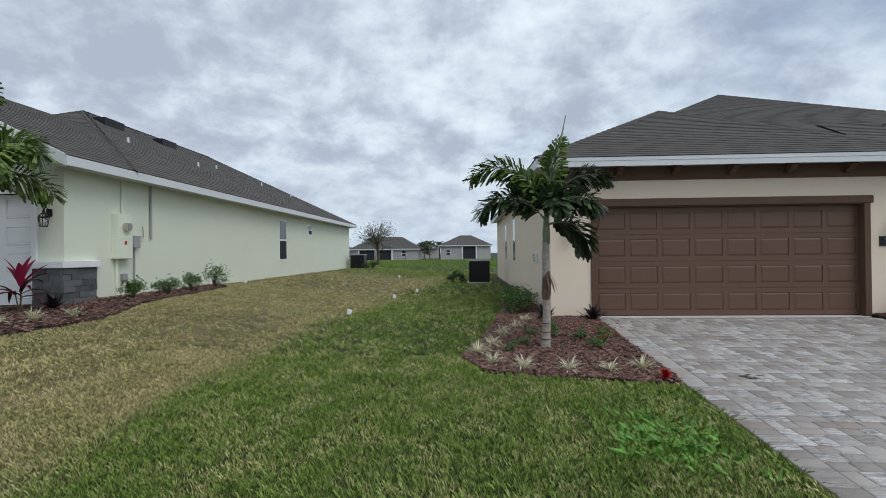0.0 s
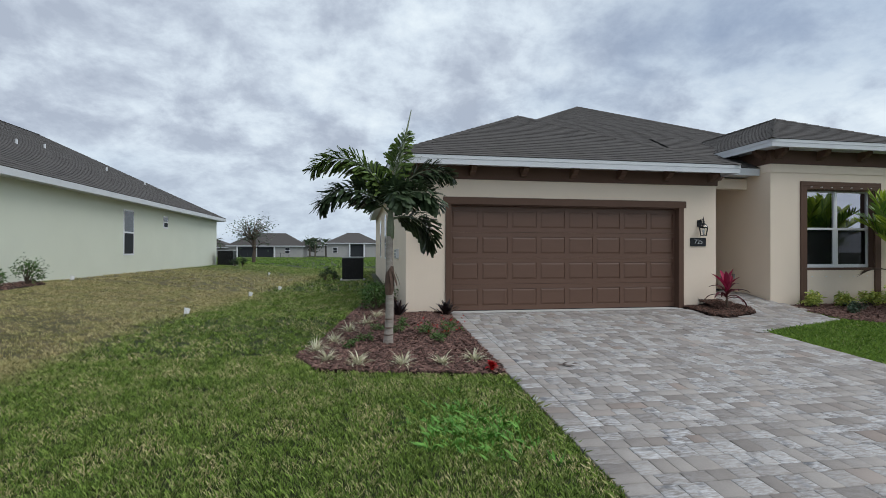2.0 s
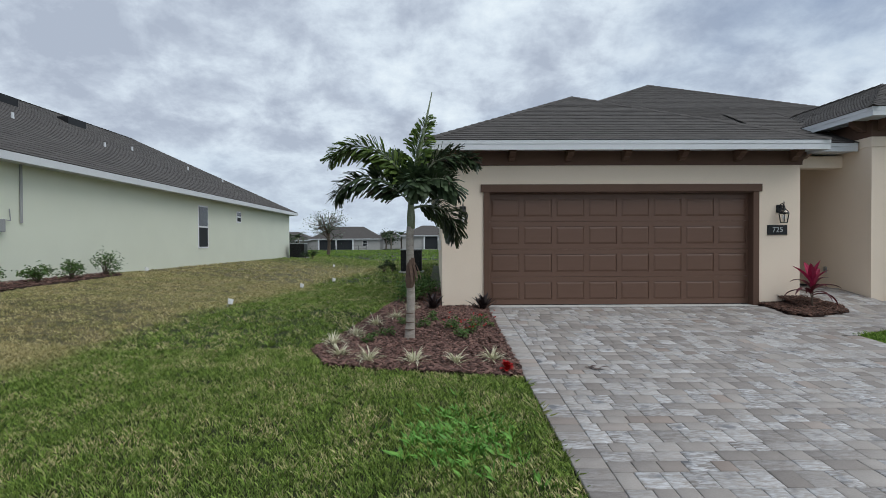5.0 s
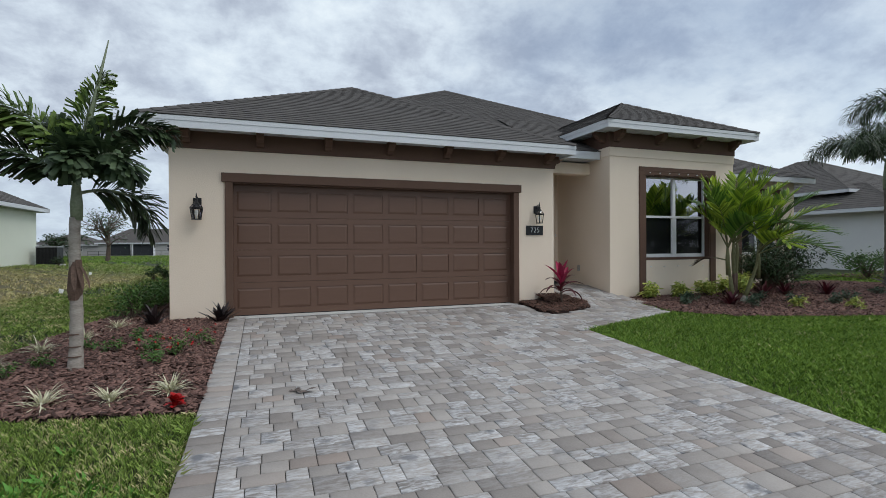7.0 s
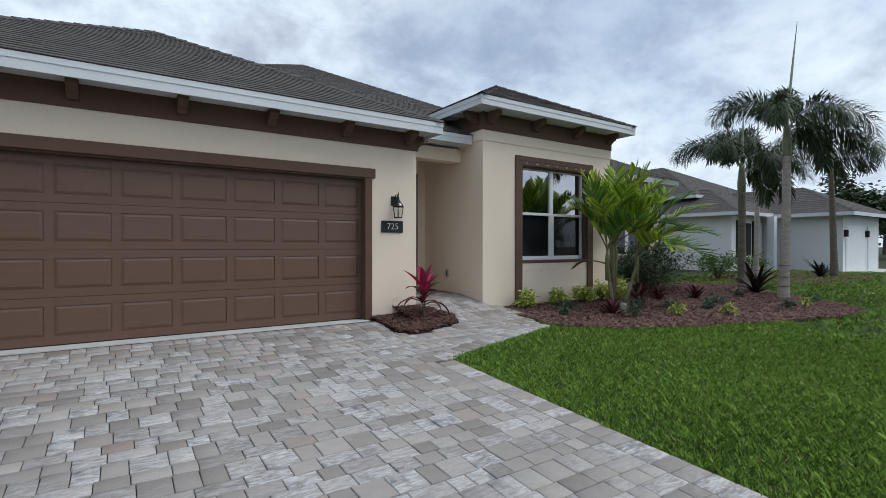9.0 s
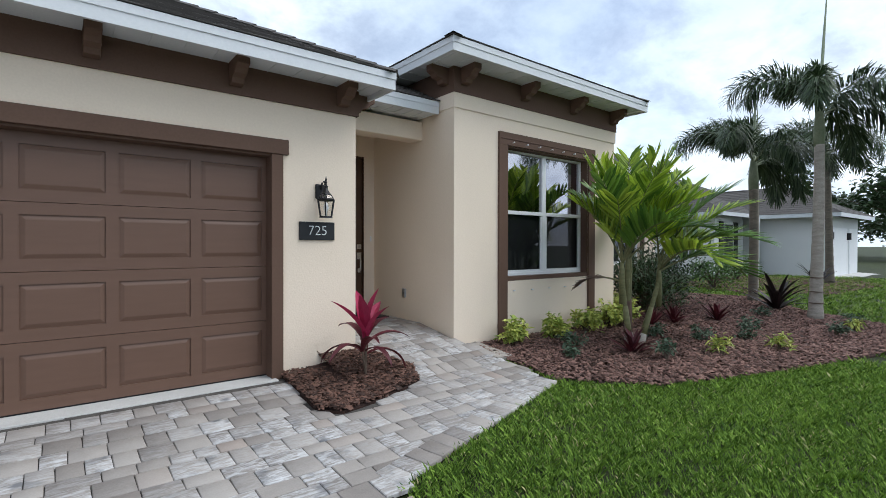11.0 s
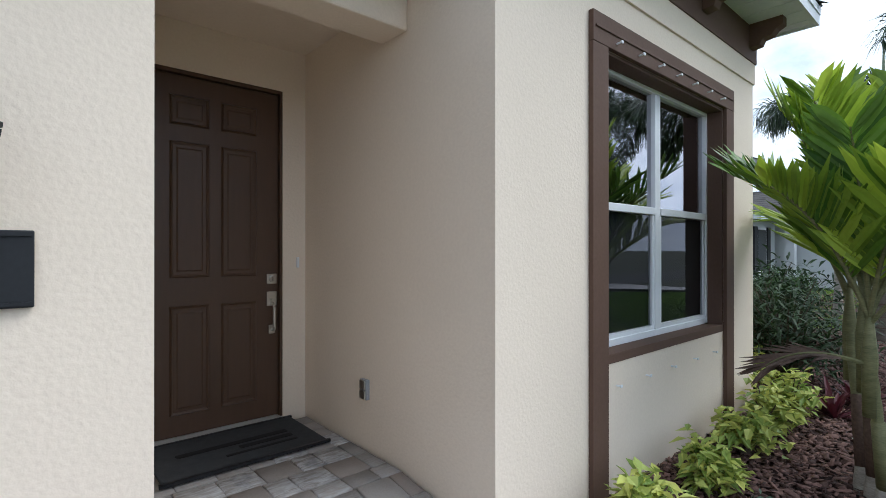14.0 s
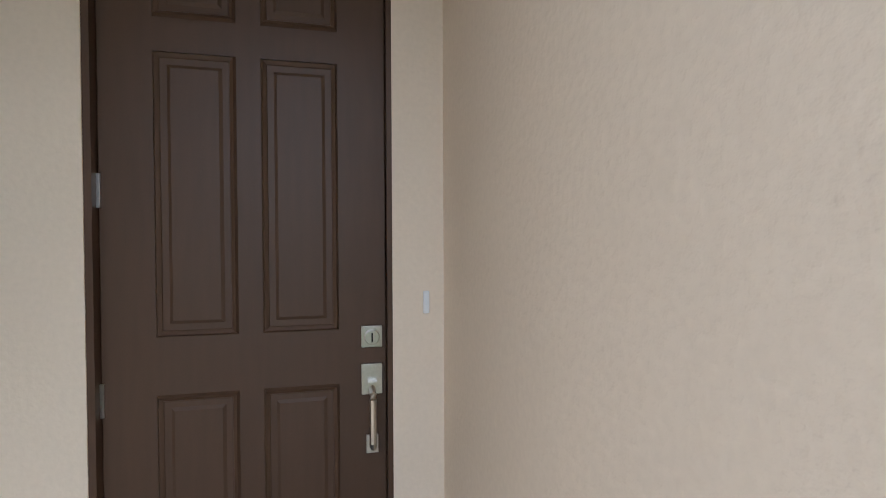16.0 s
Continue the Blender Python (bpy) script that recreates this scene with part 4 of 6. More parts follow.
twin_window("window_1", 10.12, 11.90, 8.83, 1.42, 3.15, "white twin single-hung window framed in brown trim")
structure("trim_window_sill", Build().box(10.12, 11.90, 8.715, 8.90, 1.365, 1.42), BROWN, "brown painted window sill", "sill", 0.004)
b = Build().box(10.12, 10.14, 8.72, 8.83, 1.42, 3.15).box(11.88, 11.90, 8.72, 8.83, 1.42, 3.15).box(10.14, 11.88, 8.72, 8.83, 3.13, 3.15)
structure("trim_window_reveal", b, BROWN, "brown painted window reveal", "trim")
structure("trim_window_leg", Build().box(9.96, 10.12, 8.69, 8.72, 0.5, 3.15), BROWN, "brown painted trim beside the window to the ground", "trim", 0.004)
structure("trim_window_leg", Build().box(11.90, 12.06, 8.69, 8.72, 0.5, 3.15), BROWN, "brown painted trim beside the window to the ground", "trim", 0.004)
structure("trim_window_head", Build().box(9.96, 12.06, 8.688, 8.72, 3.15, 3.32).box(9.98, 12.04, 8.68, 8.688, 3.23, 3.245), BROWN, "brown painted head trim over the window", "trim", 0.004)
for i in range(7):
    ob = part("light_clip", Build().tube([(10.2 + i * 0.26, 8.69, 3.19), (10.2 + i * 0.26, 8.655, 3.192)], 0.006, 6).box(10.19 + i * 0.26, 10.21 + i * 0.26, 8.65, 8.657, 3.185, 3.20), VINYL)
    tagged(ob, "small white clip under the window head", "clip", "window clips")
for i in range(5):
    ob = part("light_clip", Build().tube([(10.25 + i * 0.36, 8.72, 1.23), (10.25 + i * 0.36, 8.69, 1.232)], 0.006, 6).box(10.24 + i * 0.36, 10.26 + i * 0.36, 8.685, 8.692, 1.225, 1.24), VINYL)
    tagged(ob, "small white clip on the stucco under the sill", "clip", "window clips")
# added box behind the glass; the colour makes it look unlit
structure("wall_room_inside", Build().box(9.5, 12.3, 10.2, 10.3, 0.5, 3.9).box(9.42, 9.44, 8.95, 10.2, 0.5, 3.9).box(12.38, 12.40, 8.95, 10.2, 0.5, 3.9).box(9.44, 12.38, 8.95, 10.2, 0.5, 0.7), ROOM, "added bare room behind the window, painted dark for dimness", "wall")
twin_window("window_2", 14.9, 16.3, 10.42, 1.4, 3.1, "white bedroom window with brown trim behind palms")
b = Build().box(14.76, 14.9, 10.32, 10.35, 0.6, 3.1).box(16.3, 16.44, 10.32, 10.35, 0.6, 3.1).box(14.76, 16.44, 10.318, 10.35, 3.1, 3.24)
structure("trim_wing_window", b, BROWN, "brown painted window trim", "trim")
# side wall openings and fittings
for y0, y1 in ((15.6, 16.4), (19.2, 20.0)):
    w = thing("window_side", (1.31, y0, 1.6), "narrow white side window in cream stucco", "window", kind="structure")
    part("window_frame", Build().box(1.295, 1.31, y0, y1, 1.5, 3.0), VINYL, w)
    part("pane", Build().box(1.29, 1.295, y0 + 0.06, y1 - 0.06, 1.56, 2.94), DARK_GLASS, w)


def dryer_vent():
    v = thing("wall_vent", (1.31, 10.6, 1.7), "square white louvred vent on the side wall", "vent")
    part("hood", Build().box(1.24, 1.31, 10.45, 10.75, 1.6, 1.82), VINYL, v, "", 0.006)
    for i in range(3):
        part("louvre", Build().box(1.23, 1.245, 10.47, 10.73, 1.62 + i * 0.065, 1.665 + i * 0.065), GREY_PLASTIC, v)


dryer_vent()


def ac_unit(x0, x1, y0, y1, z, h, label):
    g = thing("air_conditioner", ((x0 + x1) / 2, (y0 + y1) / 2, z), label, "air conditioner", "condenser units")
    part("pad", Build().box(x0 - 0.06, x1 + 0.06, y0 - 0.06, y1 + 0.06, z - 0.1, z + 0.05), CONCRETE, g)
    part("core", Build().box(x0 + 0.02, x1 - 0.02, y0 + 0.02, y1 - 0.02, z + 0.05, z + h - 0.05), BLACK, g)
    n = 16
    for i in range(n):
        x = x0 + (x1 - x0) * (i + 0.5) / n
        part("slat", Build().box(x - 0.012, x + 0.012, y0, y0 + 0.018, z + 0.06, z + h - 0.06), BLACK, g)
    part("lid", Build().box(x0 - 0.01, x1 + 0.01, y0 - 0.01, y1 + 0.01, z + h - 0.05, z + h), GREY_PLASTIC, g, "grey metal lid", 0.01)


ac_unit(-0.25, 0.62, 19.4, 20.2, 0.58, 0.95, "black condenser unit beside the cream house")
ac_unit(-7.35, -6.5, 28.4, 29.2, 0.90, 0.9, "black condenser unit beside the green house")

# ---- neighbour's sage house ----


def sage_house():
    h = thing("neighbour_house", (-13, 7.9, 0.8), "sage green stucco house with dark shingle roof", "house")
    z = 3.46
    for x0, x1, y0, y1 in ((-7.83, -7.63, 8.1, 29.3), (-19.2, -19, 8.1, 29.3), (-19, -7.83, 29.1, 29.3)):
        part("wall", Build().box(x0, x1, y0, y1, 0.4, z), SAGE, h, "sage green stucco wall")
    part("front_wall", Build().holed(-19.2, -7.63, 7.9, 8.1, 0.4, z, -13.7, -8.12, 0.5, 3.05), SAGE, h, "sage green stucco wall")
    gable = Build().add([(-14.5, 7.9, z), (-7.63, 7.9, z), (-11.05, 7.9, z + 1.72), (-14.5, 8.1, z), (-7.63, 8.1, z), (-11.05, 8.1, z + 1.72)], [(0, 1, 2), (5, 4, 3), (0, 2, 5, 3), (1, 4, 5, 2)])
    part("gable", gable, WHITE_STUCCO, h, "white gable over the garage")
    rnd = random.Random(8)
    rb = Build()
    hip(rb, -19.5, -7.22, 9.2, 29.7, 3.62, 0.52, course=0.2, tab=0.6, rnd=rnd)
    zr = 3.62 + 3.85 * 0.5
    roof_plane(rb, [(-7.22, 7.45, 3.62), (-7.22, 15.0, 3.62), (-11.05, 15.0, zr), (-11.05, 7.45, zr)], course=0.17, tab=0.5, rnd=rnd)
    roof_plane(rb, [(-14.9, 15.0, 3.62), (-14.9, 7.45, 3.62), (-11.05, 7.45, zr), (-11.05, 15.0, zr)], course=0.17, tab=0.5, rnd=rnd)
    roof = part("roof", rb, SHINGLE, h, "dark grey shingle roof")
    fb = Build().box(-7.25, -7.22, 7.45, 29.7, 3.44, 3.61).box(-7.63, -7.25, 7.45, 29.7, 3.46, 3.475).box(-19.2, -7.22, 29.67, 29.7, 3.44, 3.61)
    part("fascia", fb, FASCIA, h, "white fascia")
    for s in (1, -1):
        rake = Build()
        xe = -11.05 + s * 3.85
        rake.add([(xe, 7.42, 3.42), (-11.05, 7.42, zr - 0.2), (-11.05, 7.42, zr + 0.0), (xe, 7.42, 3.62), (xe, 7.46, 3.42), (-11.05, 7.46, zr - 0.2), (-11.05, 7.46, zr), (xe, 7.46, 3.62)], [(0, 1, 2, 3), (7, 6, 5, 4), (0, 4, 5, 1), (2, 6, 7, 3)])
        part("rake_board", rake, FASCIA, h, "white rake board")
    for i in range(8):
        part("gable_batten", Build().box(-13.2 + i * 0.6, -13.14 + i * 0.6, 7.88, 7.9, z, z + 0.35 + 0.9 * (1 - abs(i - 3.5) / 3.5)), WHITE_STUCCO, h)
    # garage door
    gd = part("garage_door", Build().box(-13.5, -8.22, 8.0, 8.05, 0.95, 3.0), VINYL, h, "white sectional garage door")
    for r in range(4):
        for c in range(8):
            q = ring_panel(Build(), -13.45 + c * 0.65 + 0.06, -13.45 + (c + 1) * 0.65 - 0.06, 0.99 + r * 0.5 + 0.07, 0.99 + (r + 1) * 0.5 - 0.07, 7.998, ((0, 0.001), (0.015, -0.01), (0.035, 0.008), (0.05, -0.004)))
            part("panel", q, VINYL, gd)
    part("garage_trim", Build().box(-13.8, -8.0, 7.86, 7.9, 3.0, 3.16).box(-8.24, -8.12, 7.86, 7.9, 0.9, 3.0), VINYL, h, "white trim", 0.005)
    # stone base at the corner, laid up of single stones
    base = part("stone_base", Build().box(-8.12, -7.60, 7.82, 8.6, 0.6, 1.62), STONE, h, "dark ledge stone base")
    for zz in range(9):
        x = -8.14
        while x < -7.60:
            w = min(rnd.uniform(0.18, 0.42), -7.58 - x)
            d = rnd.uniform(0.0, 0.02)
            part("stone", Build().box(x + 0.004, x + w - 0.004, 7.795 - d, 7.83, 0.62 + zz * 0.112, 0.727 + zz * 0.112), STONE, base)
            x += w
        y = 7.80
        while y < 8.6:
            w = min(rnd.uniform(0.18, 0.42), 8.62 - y)
            d = rnd.uniform(0.0, 0.02)
            part("stone", Build().box(-7.61, -7.575 + d, y + 0.004, y + w - 0.004, 0.62 + zz * 0.112, 0.727 + zz * 0.112), STONE, base)
            y += w
    part("stone_cap", Build().box(-8.18, -7.52, 7.75, 8.66, 1.63, 1.76), VINYL, h, "white stone cap", 0.008)
    # windows on the side
    for y0, y1, z0, z1 in ((18.05, 18.85, 1.60, 3.22), (21.55, 22.05, 2.70, 3.22)):
        w = part("window", Build().box(-7.635, -7.615, y0, y1, z0, z1), VINYL, h, "white side window")
        zm = (z0 + z1) / 2
        for a, c in (((z0 + 0.06), zm - 0.03), (zm + 0.03, z1 - 0.06)):
            part("pane", Build().box(-7.615, -7.61, y0 + 0.06, y1 - 0.06, a, c), DARK_GLASS if a > zm else SCREEN, w)
    # roof vents
    for y, up in ((16.5, 0.55), (19.2, 0.7), (13.2, 0.6), (22.5, 0.6), (25.0, 0.5)):
        x = -7.22 - up * 5
        zz = 3.62 + up * 5 * 0.52
        part("vent_pipe", Build().tube([(x, y, zz - 0.05), (x, y, zz + 0.15)], [0.04, 0.035], 8), FASCIA, h, "white roof vent pipe")
    for y in (14.6, 17.6):
        x, zz = -12.2, 3.62 + 4.98 * 0.52
        part("roof_vent", Build().box(x - 0.2, x + 0.2, y, y + 0.9, zz - 0.1, zz + 0.16), BLACK, h, "black roof vent")
    return h


sage_house()


def meter():
    g = thing("electric_meter", (-7.63, 9.5, 1.8), "beige electric meter cabinet on the green wall", "electric meter")
    part("cabinet", Build().box(-7.63, -7.47, 9.08, 9.48, 1.80, 2.72), SAGE, g, "", 0.01)
    part("breaker_box", Build().box(-7.63, -7.455, 9.07, 9.49, 1.78, 2.26), SAGE, g, "sage painted breaker box", 0.01)
    part("warning_label", Build().box(-7.455, -7.451, 9.24, 9.31, 2.08, 2.15), RED, g, "small red warning label")
    part("junction_box", Build().box(-7.63, -7.56, 9.34, 9.48, 1.30, 1.46), GREY_PLASTIC, g, "pale junction box", 0.008)
    part("meter_dial", Build().tube([(-7.47, 9.28, 2.45), (-7.36, 9.28, 2.45)], [0.09, 0.08], 16), NICKEL, g, "round glass meter")
    part("conduit", Build().tube([(-7.60, 9.37, 2.72), (-7.60, 9.37, 3.46)], 0.03, 8), SAGE, g)
    part("conduit", Build().tube([(-7.60, 9.2, 1.80), (-7.60, 9.2, 0.9)], 0.035, 8), SAGE, g)
    part("switch_box", Build().box(-7.63, -7.52, 9.62, 9.84, 2.02, 2.28), GREY_PLASTIC, g, "grey disconnect box", 0.01)
    part("conduit", Build().tube([(-7.60, 9.74, 2.02), (-7.60, 9.74, 1.2)], 0.02, 8), GREY_PLASTIC, g)
    part("conduit", Build().tube([(-7.60, 9.72, 2.28), (-7.58, 10.02, 2.26), (-7.60, 10.02, 2.5)], 0.012, 6), GREY_PLASTIC, g)
    d = part("downpipe", Build().tube([(-7.60, 10.31, 2.22), (-7.60, 10.31, 3.46)], 0.028, 8), GREY_PLASTIC, None)
    tagged(d, "grey conduit rising to the eaves", "conduit")


meter()
lantern(-7.90, 7.9, 2.38, "black coach lantern on sage green stucco")

# ---- white house beyond the palms ----


def white_house():
    h = thing("neighbour_house", (30, 12, 0.55), "white stucco house with grey hip roofs", "house")
    part("wall", Build().box(26.7, 29.6, 13.0, 24, 0.3, 3.1), WHITE_STUCCO, h, "white stucco wall")
    part("wall", Build().box(29.6, 36, 14.5, 24, 0.3, 3.1), WHITE_STUCCO, h, "white stucco wall")
    part("garage_wall", Build().box(30.0, 34.6, 10.0, 14.5, 0.3, 3.05), WHITE_STUCCO, h, "white stucco garage")
    rnd = random.Random(3)
    rb = hip(Build(), 26.2, 31.4, 12.5, 24.5, 3.22, 0.5, course=0.22, tab=0.7, rnd=rnd)
    hip(rb, 29.5, 35.1, 9.5, 19, 3.17, 0.5, course=0.22, tab=0.7, rnd=rnd)
    hip(rb, 27.4, 36.5, 15.0, 25, 4.2, 0.5, course=0.22, tab=0.7, rnd=rnd)
    part("roof", rb, SHINGLE, h, "grey shingle roof")
    part("fascia", Build().box(26.18, 31.4, 12.48, 12.5, 3.05, 3.21).box(26.18, 26.2, 12.5, 24.5, 3.05, 3.21).box(29.48, 35.12, 9.48, 9.5, 3.0, 3.16).box(29.48, 29.5, 9.5, 14, 3.0, 3.16).box(27.38, 33, 14.98, 15.0, 4.05, 4.2).box(27.38, 27.4, 15, 24, 4.05, 4.2), FASCIA, h, "white fascia")
    part("upper_wall", Build().box(27.9, 35.8, 15.5, 24, 3.1, 4.1), WHITE_STUCCO, h)
    w = part("window", Build().box(27.5, 28.5, 12.97, 13.0, 1.2, 2.8), VINYL, h)
    part("pane", Build().box(27.56, 28.44, 12.962, 12.97, 1.26, 2.74), DARK_GLASS, w)
    for x in (27.1, 28.55):
        part("shutter", Build().box(x, x + 0.35, 12.94, 13.0, 1.15, 2.85), BLACK, h, "black louvred shutter")
    for x0, x1 in ((30.3, 32.6), (33.0, 34.3)):
        d = part("garage_door", Build().box(x0, x1, 9.97, 10.0, 0.55, 2.6), VINYL, h, "white garage door")
        for r in range(4):
            part("panel", Build().box(x0 + 0.1, x1 - 0.1, 9.96, 9.97, 0.6 + r * 0.5, 1.02 + r * 0.5), VINYL, d)
    part("column", Build().box(28.9, 29.2, 12.2, 12.5, 0.3, 3.05), WHITE_STUCCO, h)
    for x in (30.15, 32.8):
        part("lamp", Build().box(x - 0.06, x + 0.06, 9.86, 10.0, 2.1, 2.4), BLACK, h, "black wall lamp")


white_house()
structure("pavement_neighbour", Build().prism([(29.8, -5), (34.8, -5), (34.8, 10), (29.8, 10)], 0.0, lambda x, y: ground_z(x, y) + 0.03), CONCRETE, "pale concrete driveway of the white house", "driveway")

# ---- far houses across the back lawns ----


def far_house(x0, x1, y, z, eave, peak, material, label, windows, porch):
    h = thing("far_house", ((x0 + x1) / 2, y, z), label, "house", "houses across the back lawns")
    part("wall", Build().box(x0 + 0.5, x1 - 0.5, y, y + 9, z - 0.6, eave), material, h)
    d, xm = 5.0, (x0 + x1) / 2
    r0, r1 = Vector((xm - max(0.2, (x1 - x0) / 2 - d), y + d, peak)), Vector((xm + max(0.2, (x1 - x0) / 2 - d), y + d, peak))
    a, c, e, f = Vector((x0, y - 0.5, eave)), Vector((x1, y - 0.5, eave)), Vector((x1, y + 10, eave)), Vector((x0, y + 10, eave))
    part("roof", Build().add([a, c, e, f, r0, r1], [(0, 1, 5, 4), (1, 2, 5), (2, 3, 4, 5), (3, 0, 4)]), SHINGLE, h)
    part("fascia", Build().box(x0, x1, y - 0.52, y - 0.48, eave - 0.2, eave), FASCIA, h)
    for wx in windows:
        w = part("window", Build().box(wx, wx + 1.1, y - 0.05, y, z + 0.9, z + 2.2), VINYL, h)
        for k in range(2):
            part("pane", Build().box(wx + 0.08, wx + 1.02, y - 0.07, y - 0.05, z + 0.97 + k * 0.62, z + 1.5 + k * 0.62), SCREEN, w)
    for px0, px1 in porch:
        part("lanai", Build().box(px0, px1, y - 0.04, y, z + 0.05, eave - 0.35), SCREEN, h, "dark screened porch")
        part("post", Build().box(px1, px1 + 0.3, y - 0.4, y - 0.1, z - 0.3, eave - 0.1), VINYL, h)
        part("post", Build().box(px0 - 0.3, px0, y - 0.4, y - 0.1, z - 0.3, eave - 0.1), VINYL, h)


far_house(-28.8, -11.7, 115, 0.28, 2.9, 5.9, FAR_WALL, "pale grey house with a screened porch", (-16.2,), ((-26.3, -22.6), (-22.2, -18.6)))
far_house(-7.4, 5.4, 115, 0.38, 3.6, 6.1, FAR_WALL, "white house with a grey hip roof", (-5.6,), ((-1.6, 1.4),))
far_house(-42, -29.5, 122, 0.28, 2.6, 4.8, FAR_WALL, "pale house among trees", (-38, -34), ())
far_house(-17, -8.5, 140, 0.28, 3.4, 5.6, FAR_WALL, "pale house with a grey roof", (), ())


def far_fence():
    g = thing("back_fence", (-22, 108, 0.28), "thin dark metal fence behind the far house", "fence")
    for i in range(9):
        part("post", Build().box(-28 + i * 1.7, -27.92 + i * 1.7, 108, 108.08, 0, 1.3), BLACK, g)
    part("rail", Build().box(-28, -14.4, 108, 108.06, 1.22, 1.28), BLACK, g)
    part("rail", Build().box(-28, -14.4, 108, 108.06, 0.62, 0.66), BLACK, g)


far_fence()

# ---- plants ----


def leaf_cloud(points, length, width, rnd, droop=0.3):
    """Single leaves, each a bent diamond, at the given points, facing every way."""
    vs, fs = [], []
    for p in points:
        a, e = rnd.uniform(0, 6.283), rnd.uniform(-0.5, 1.1)
        l, w = length * rnd.uniform(0.6, 1.2), width * rnd.uniform(0.7, 1.2)
        d = Vector((math.cos(a) * math.cos(e), math.sin(a) * math.cos(e), math.sin(e)))
        s = d.cross(Vector((rnd.uniform(-.4, .4), rnd.uniform(-.4, .4), 1))).normalized() * (w / 2)
        k = len(vs)
        q = Vector(p)
        vs += [tuple(q), tuple(q + d * l * 0.45 + s), tuple(q + d * l - Vector((0, 0, l * droop))), tuple(q + d * l * 0.45 - s)]
        fs.append((k, k + 1, k + 2, k + 3))
    return vs, fs


def shrub(name, x, y, r, h, n, leaf, material, label, category="shrub", group="", seed=1, width=0.4, z=None):
    rnd = random.Random(seed)
    z0 = ground_z(x, y) if z is None else z
    g = thing(name, (x, y, z0), label, category, group)
    st = Build()
    pts = []
    for i in range(max(4, n // 30)):
        a, t = rnd.uniform(0, 6.283), rnd.uniform(0.3, 1.0)
        tip = Vector((x + r * t * math.cos(a), y + r * t * math.sin(a), z0 + h * rnd.uniform(0.45, 1.0) * (1.1 - 0.5 * t)))
        mid = Vector((x + r * 0.3 * t * math.cos(a), y + r * 0.3 * t * math.sin(a), z0 + (tip.z - z0) * 0.6))
        st.tube([(x, y, z0 - 0.02), mid, tip], [0.012, 0.008, 0.004], 5, False)
        for k in range(30):
            s = rnd.uniform(0.25, 1.05)
            q = mid.lerp(tip, s)
            pts.append(q + Vector((rnd.gauss(0, r * 0.16), rnd.gauss(0, r * 0.16), rnd.gauss(0, h * 0.08))))
    part("branch_work", st, TWIG, g)
    vs, fs = leaf_cloud(pts, leaf, leaf * width, rnd)
    part("foliage", Build().add(vs, fs), material, g)
    return g


def tuft(name, x, y, n, length, width, material, label, category, group="", seed=1, rise=(0.5, 1.45), droop=(0.6, 1.8), each=False, z=None, base=0.0):
    """Blades that spring from one point: liriope, bromeliad, cordyline."""
    rnd = random.Random(seed)
    z0 = (ground_z(x, y) if z is None else z) + base
    g = thing(name, (x, y, z0 - base), label, category, group)
    bb = Build()
    for i in range(n):
        args = ((x + rnd.gauss(0, 0.012), y + rnd.gauss(0, 0.012), z0 - 0.01), i * 2.4 + rnd.uniform(-.4, .4), length * rnd.uniform(0.6, 1.1), width * rnd.uniform(0.8, 1.15), rnd.uniform(*rise), rnd.uniform(*droop))
        if each:
            m = material if not isinstance(material, tuple) else material[0 if args[4] > 0.95 else 1]
            part("leaf", Build().blade(*args, seg=6, taper=0.25), m, g)
        else:
            bb.blade(*args)
    if not each:
        part("foliage", bb, material, g)
    return g


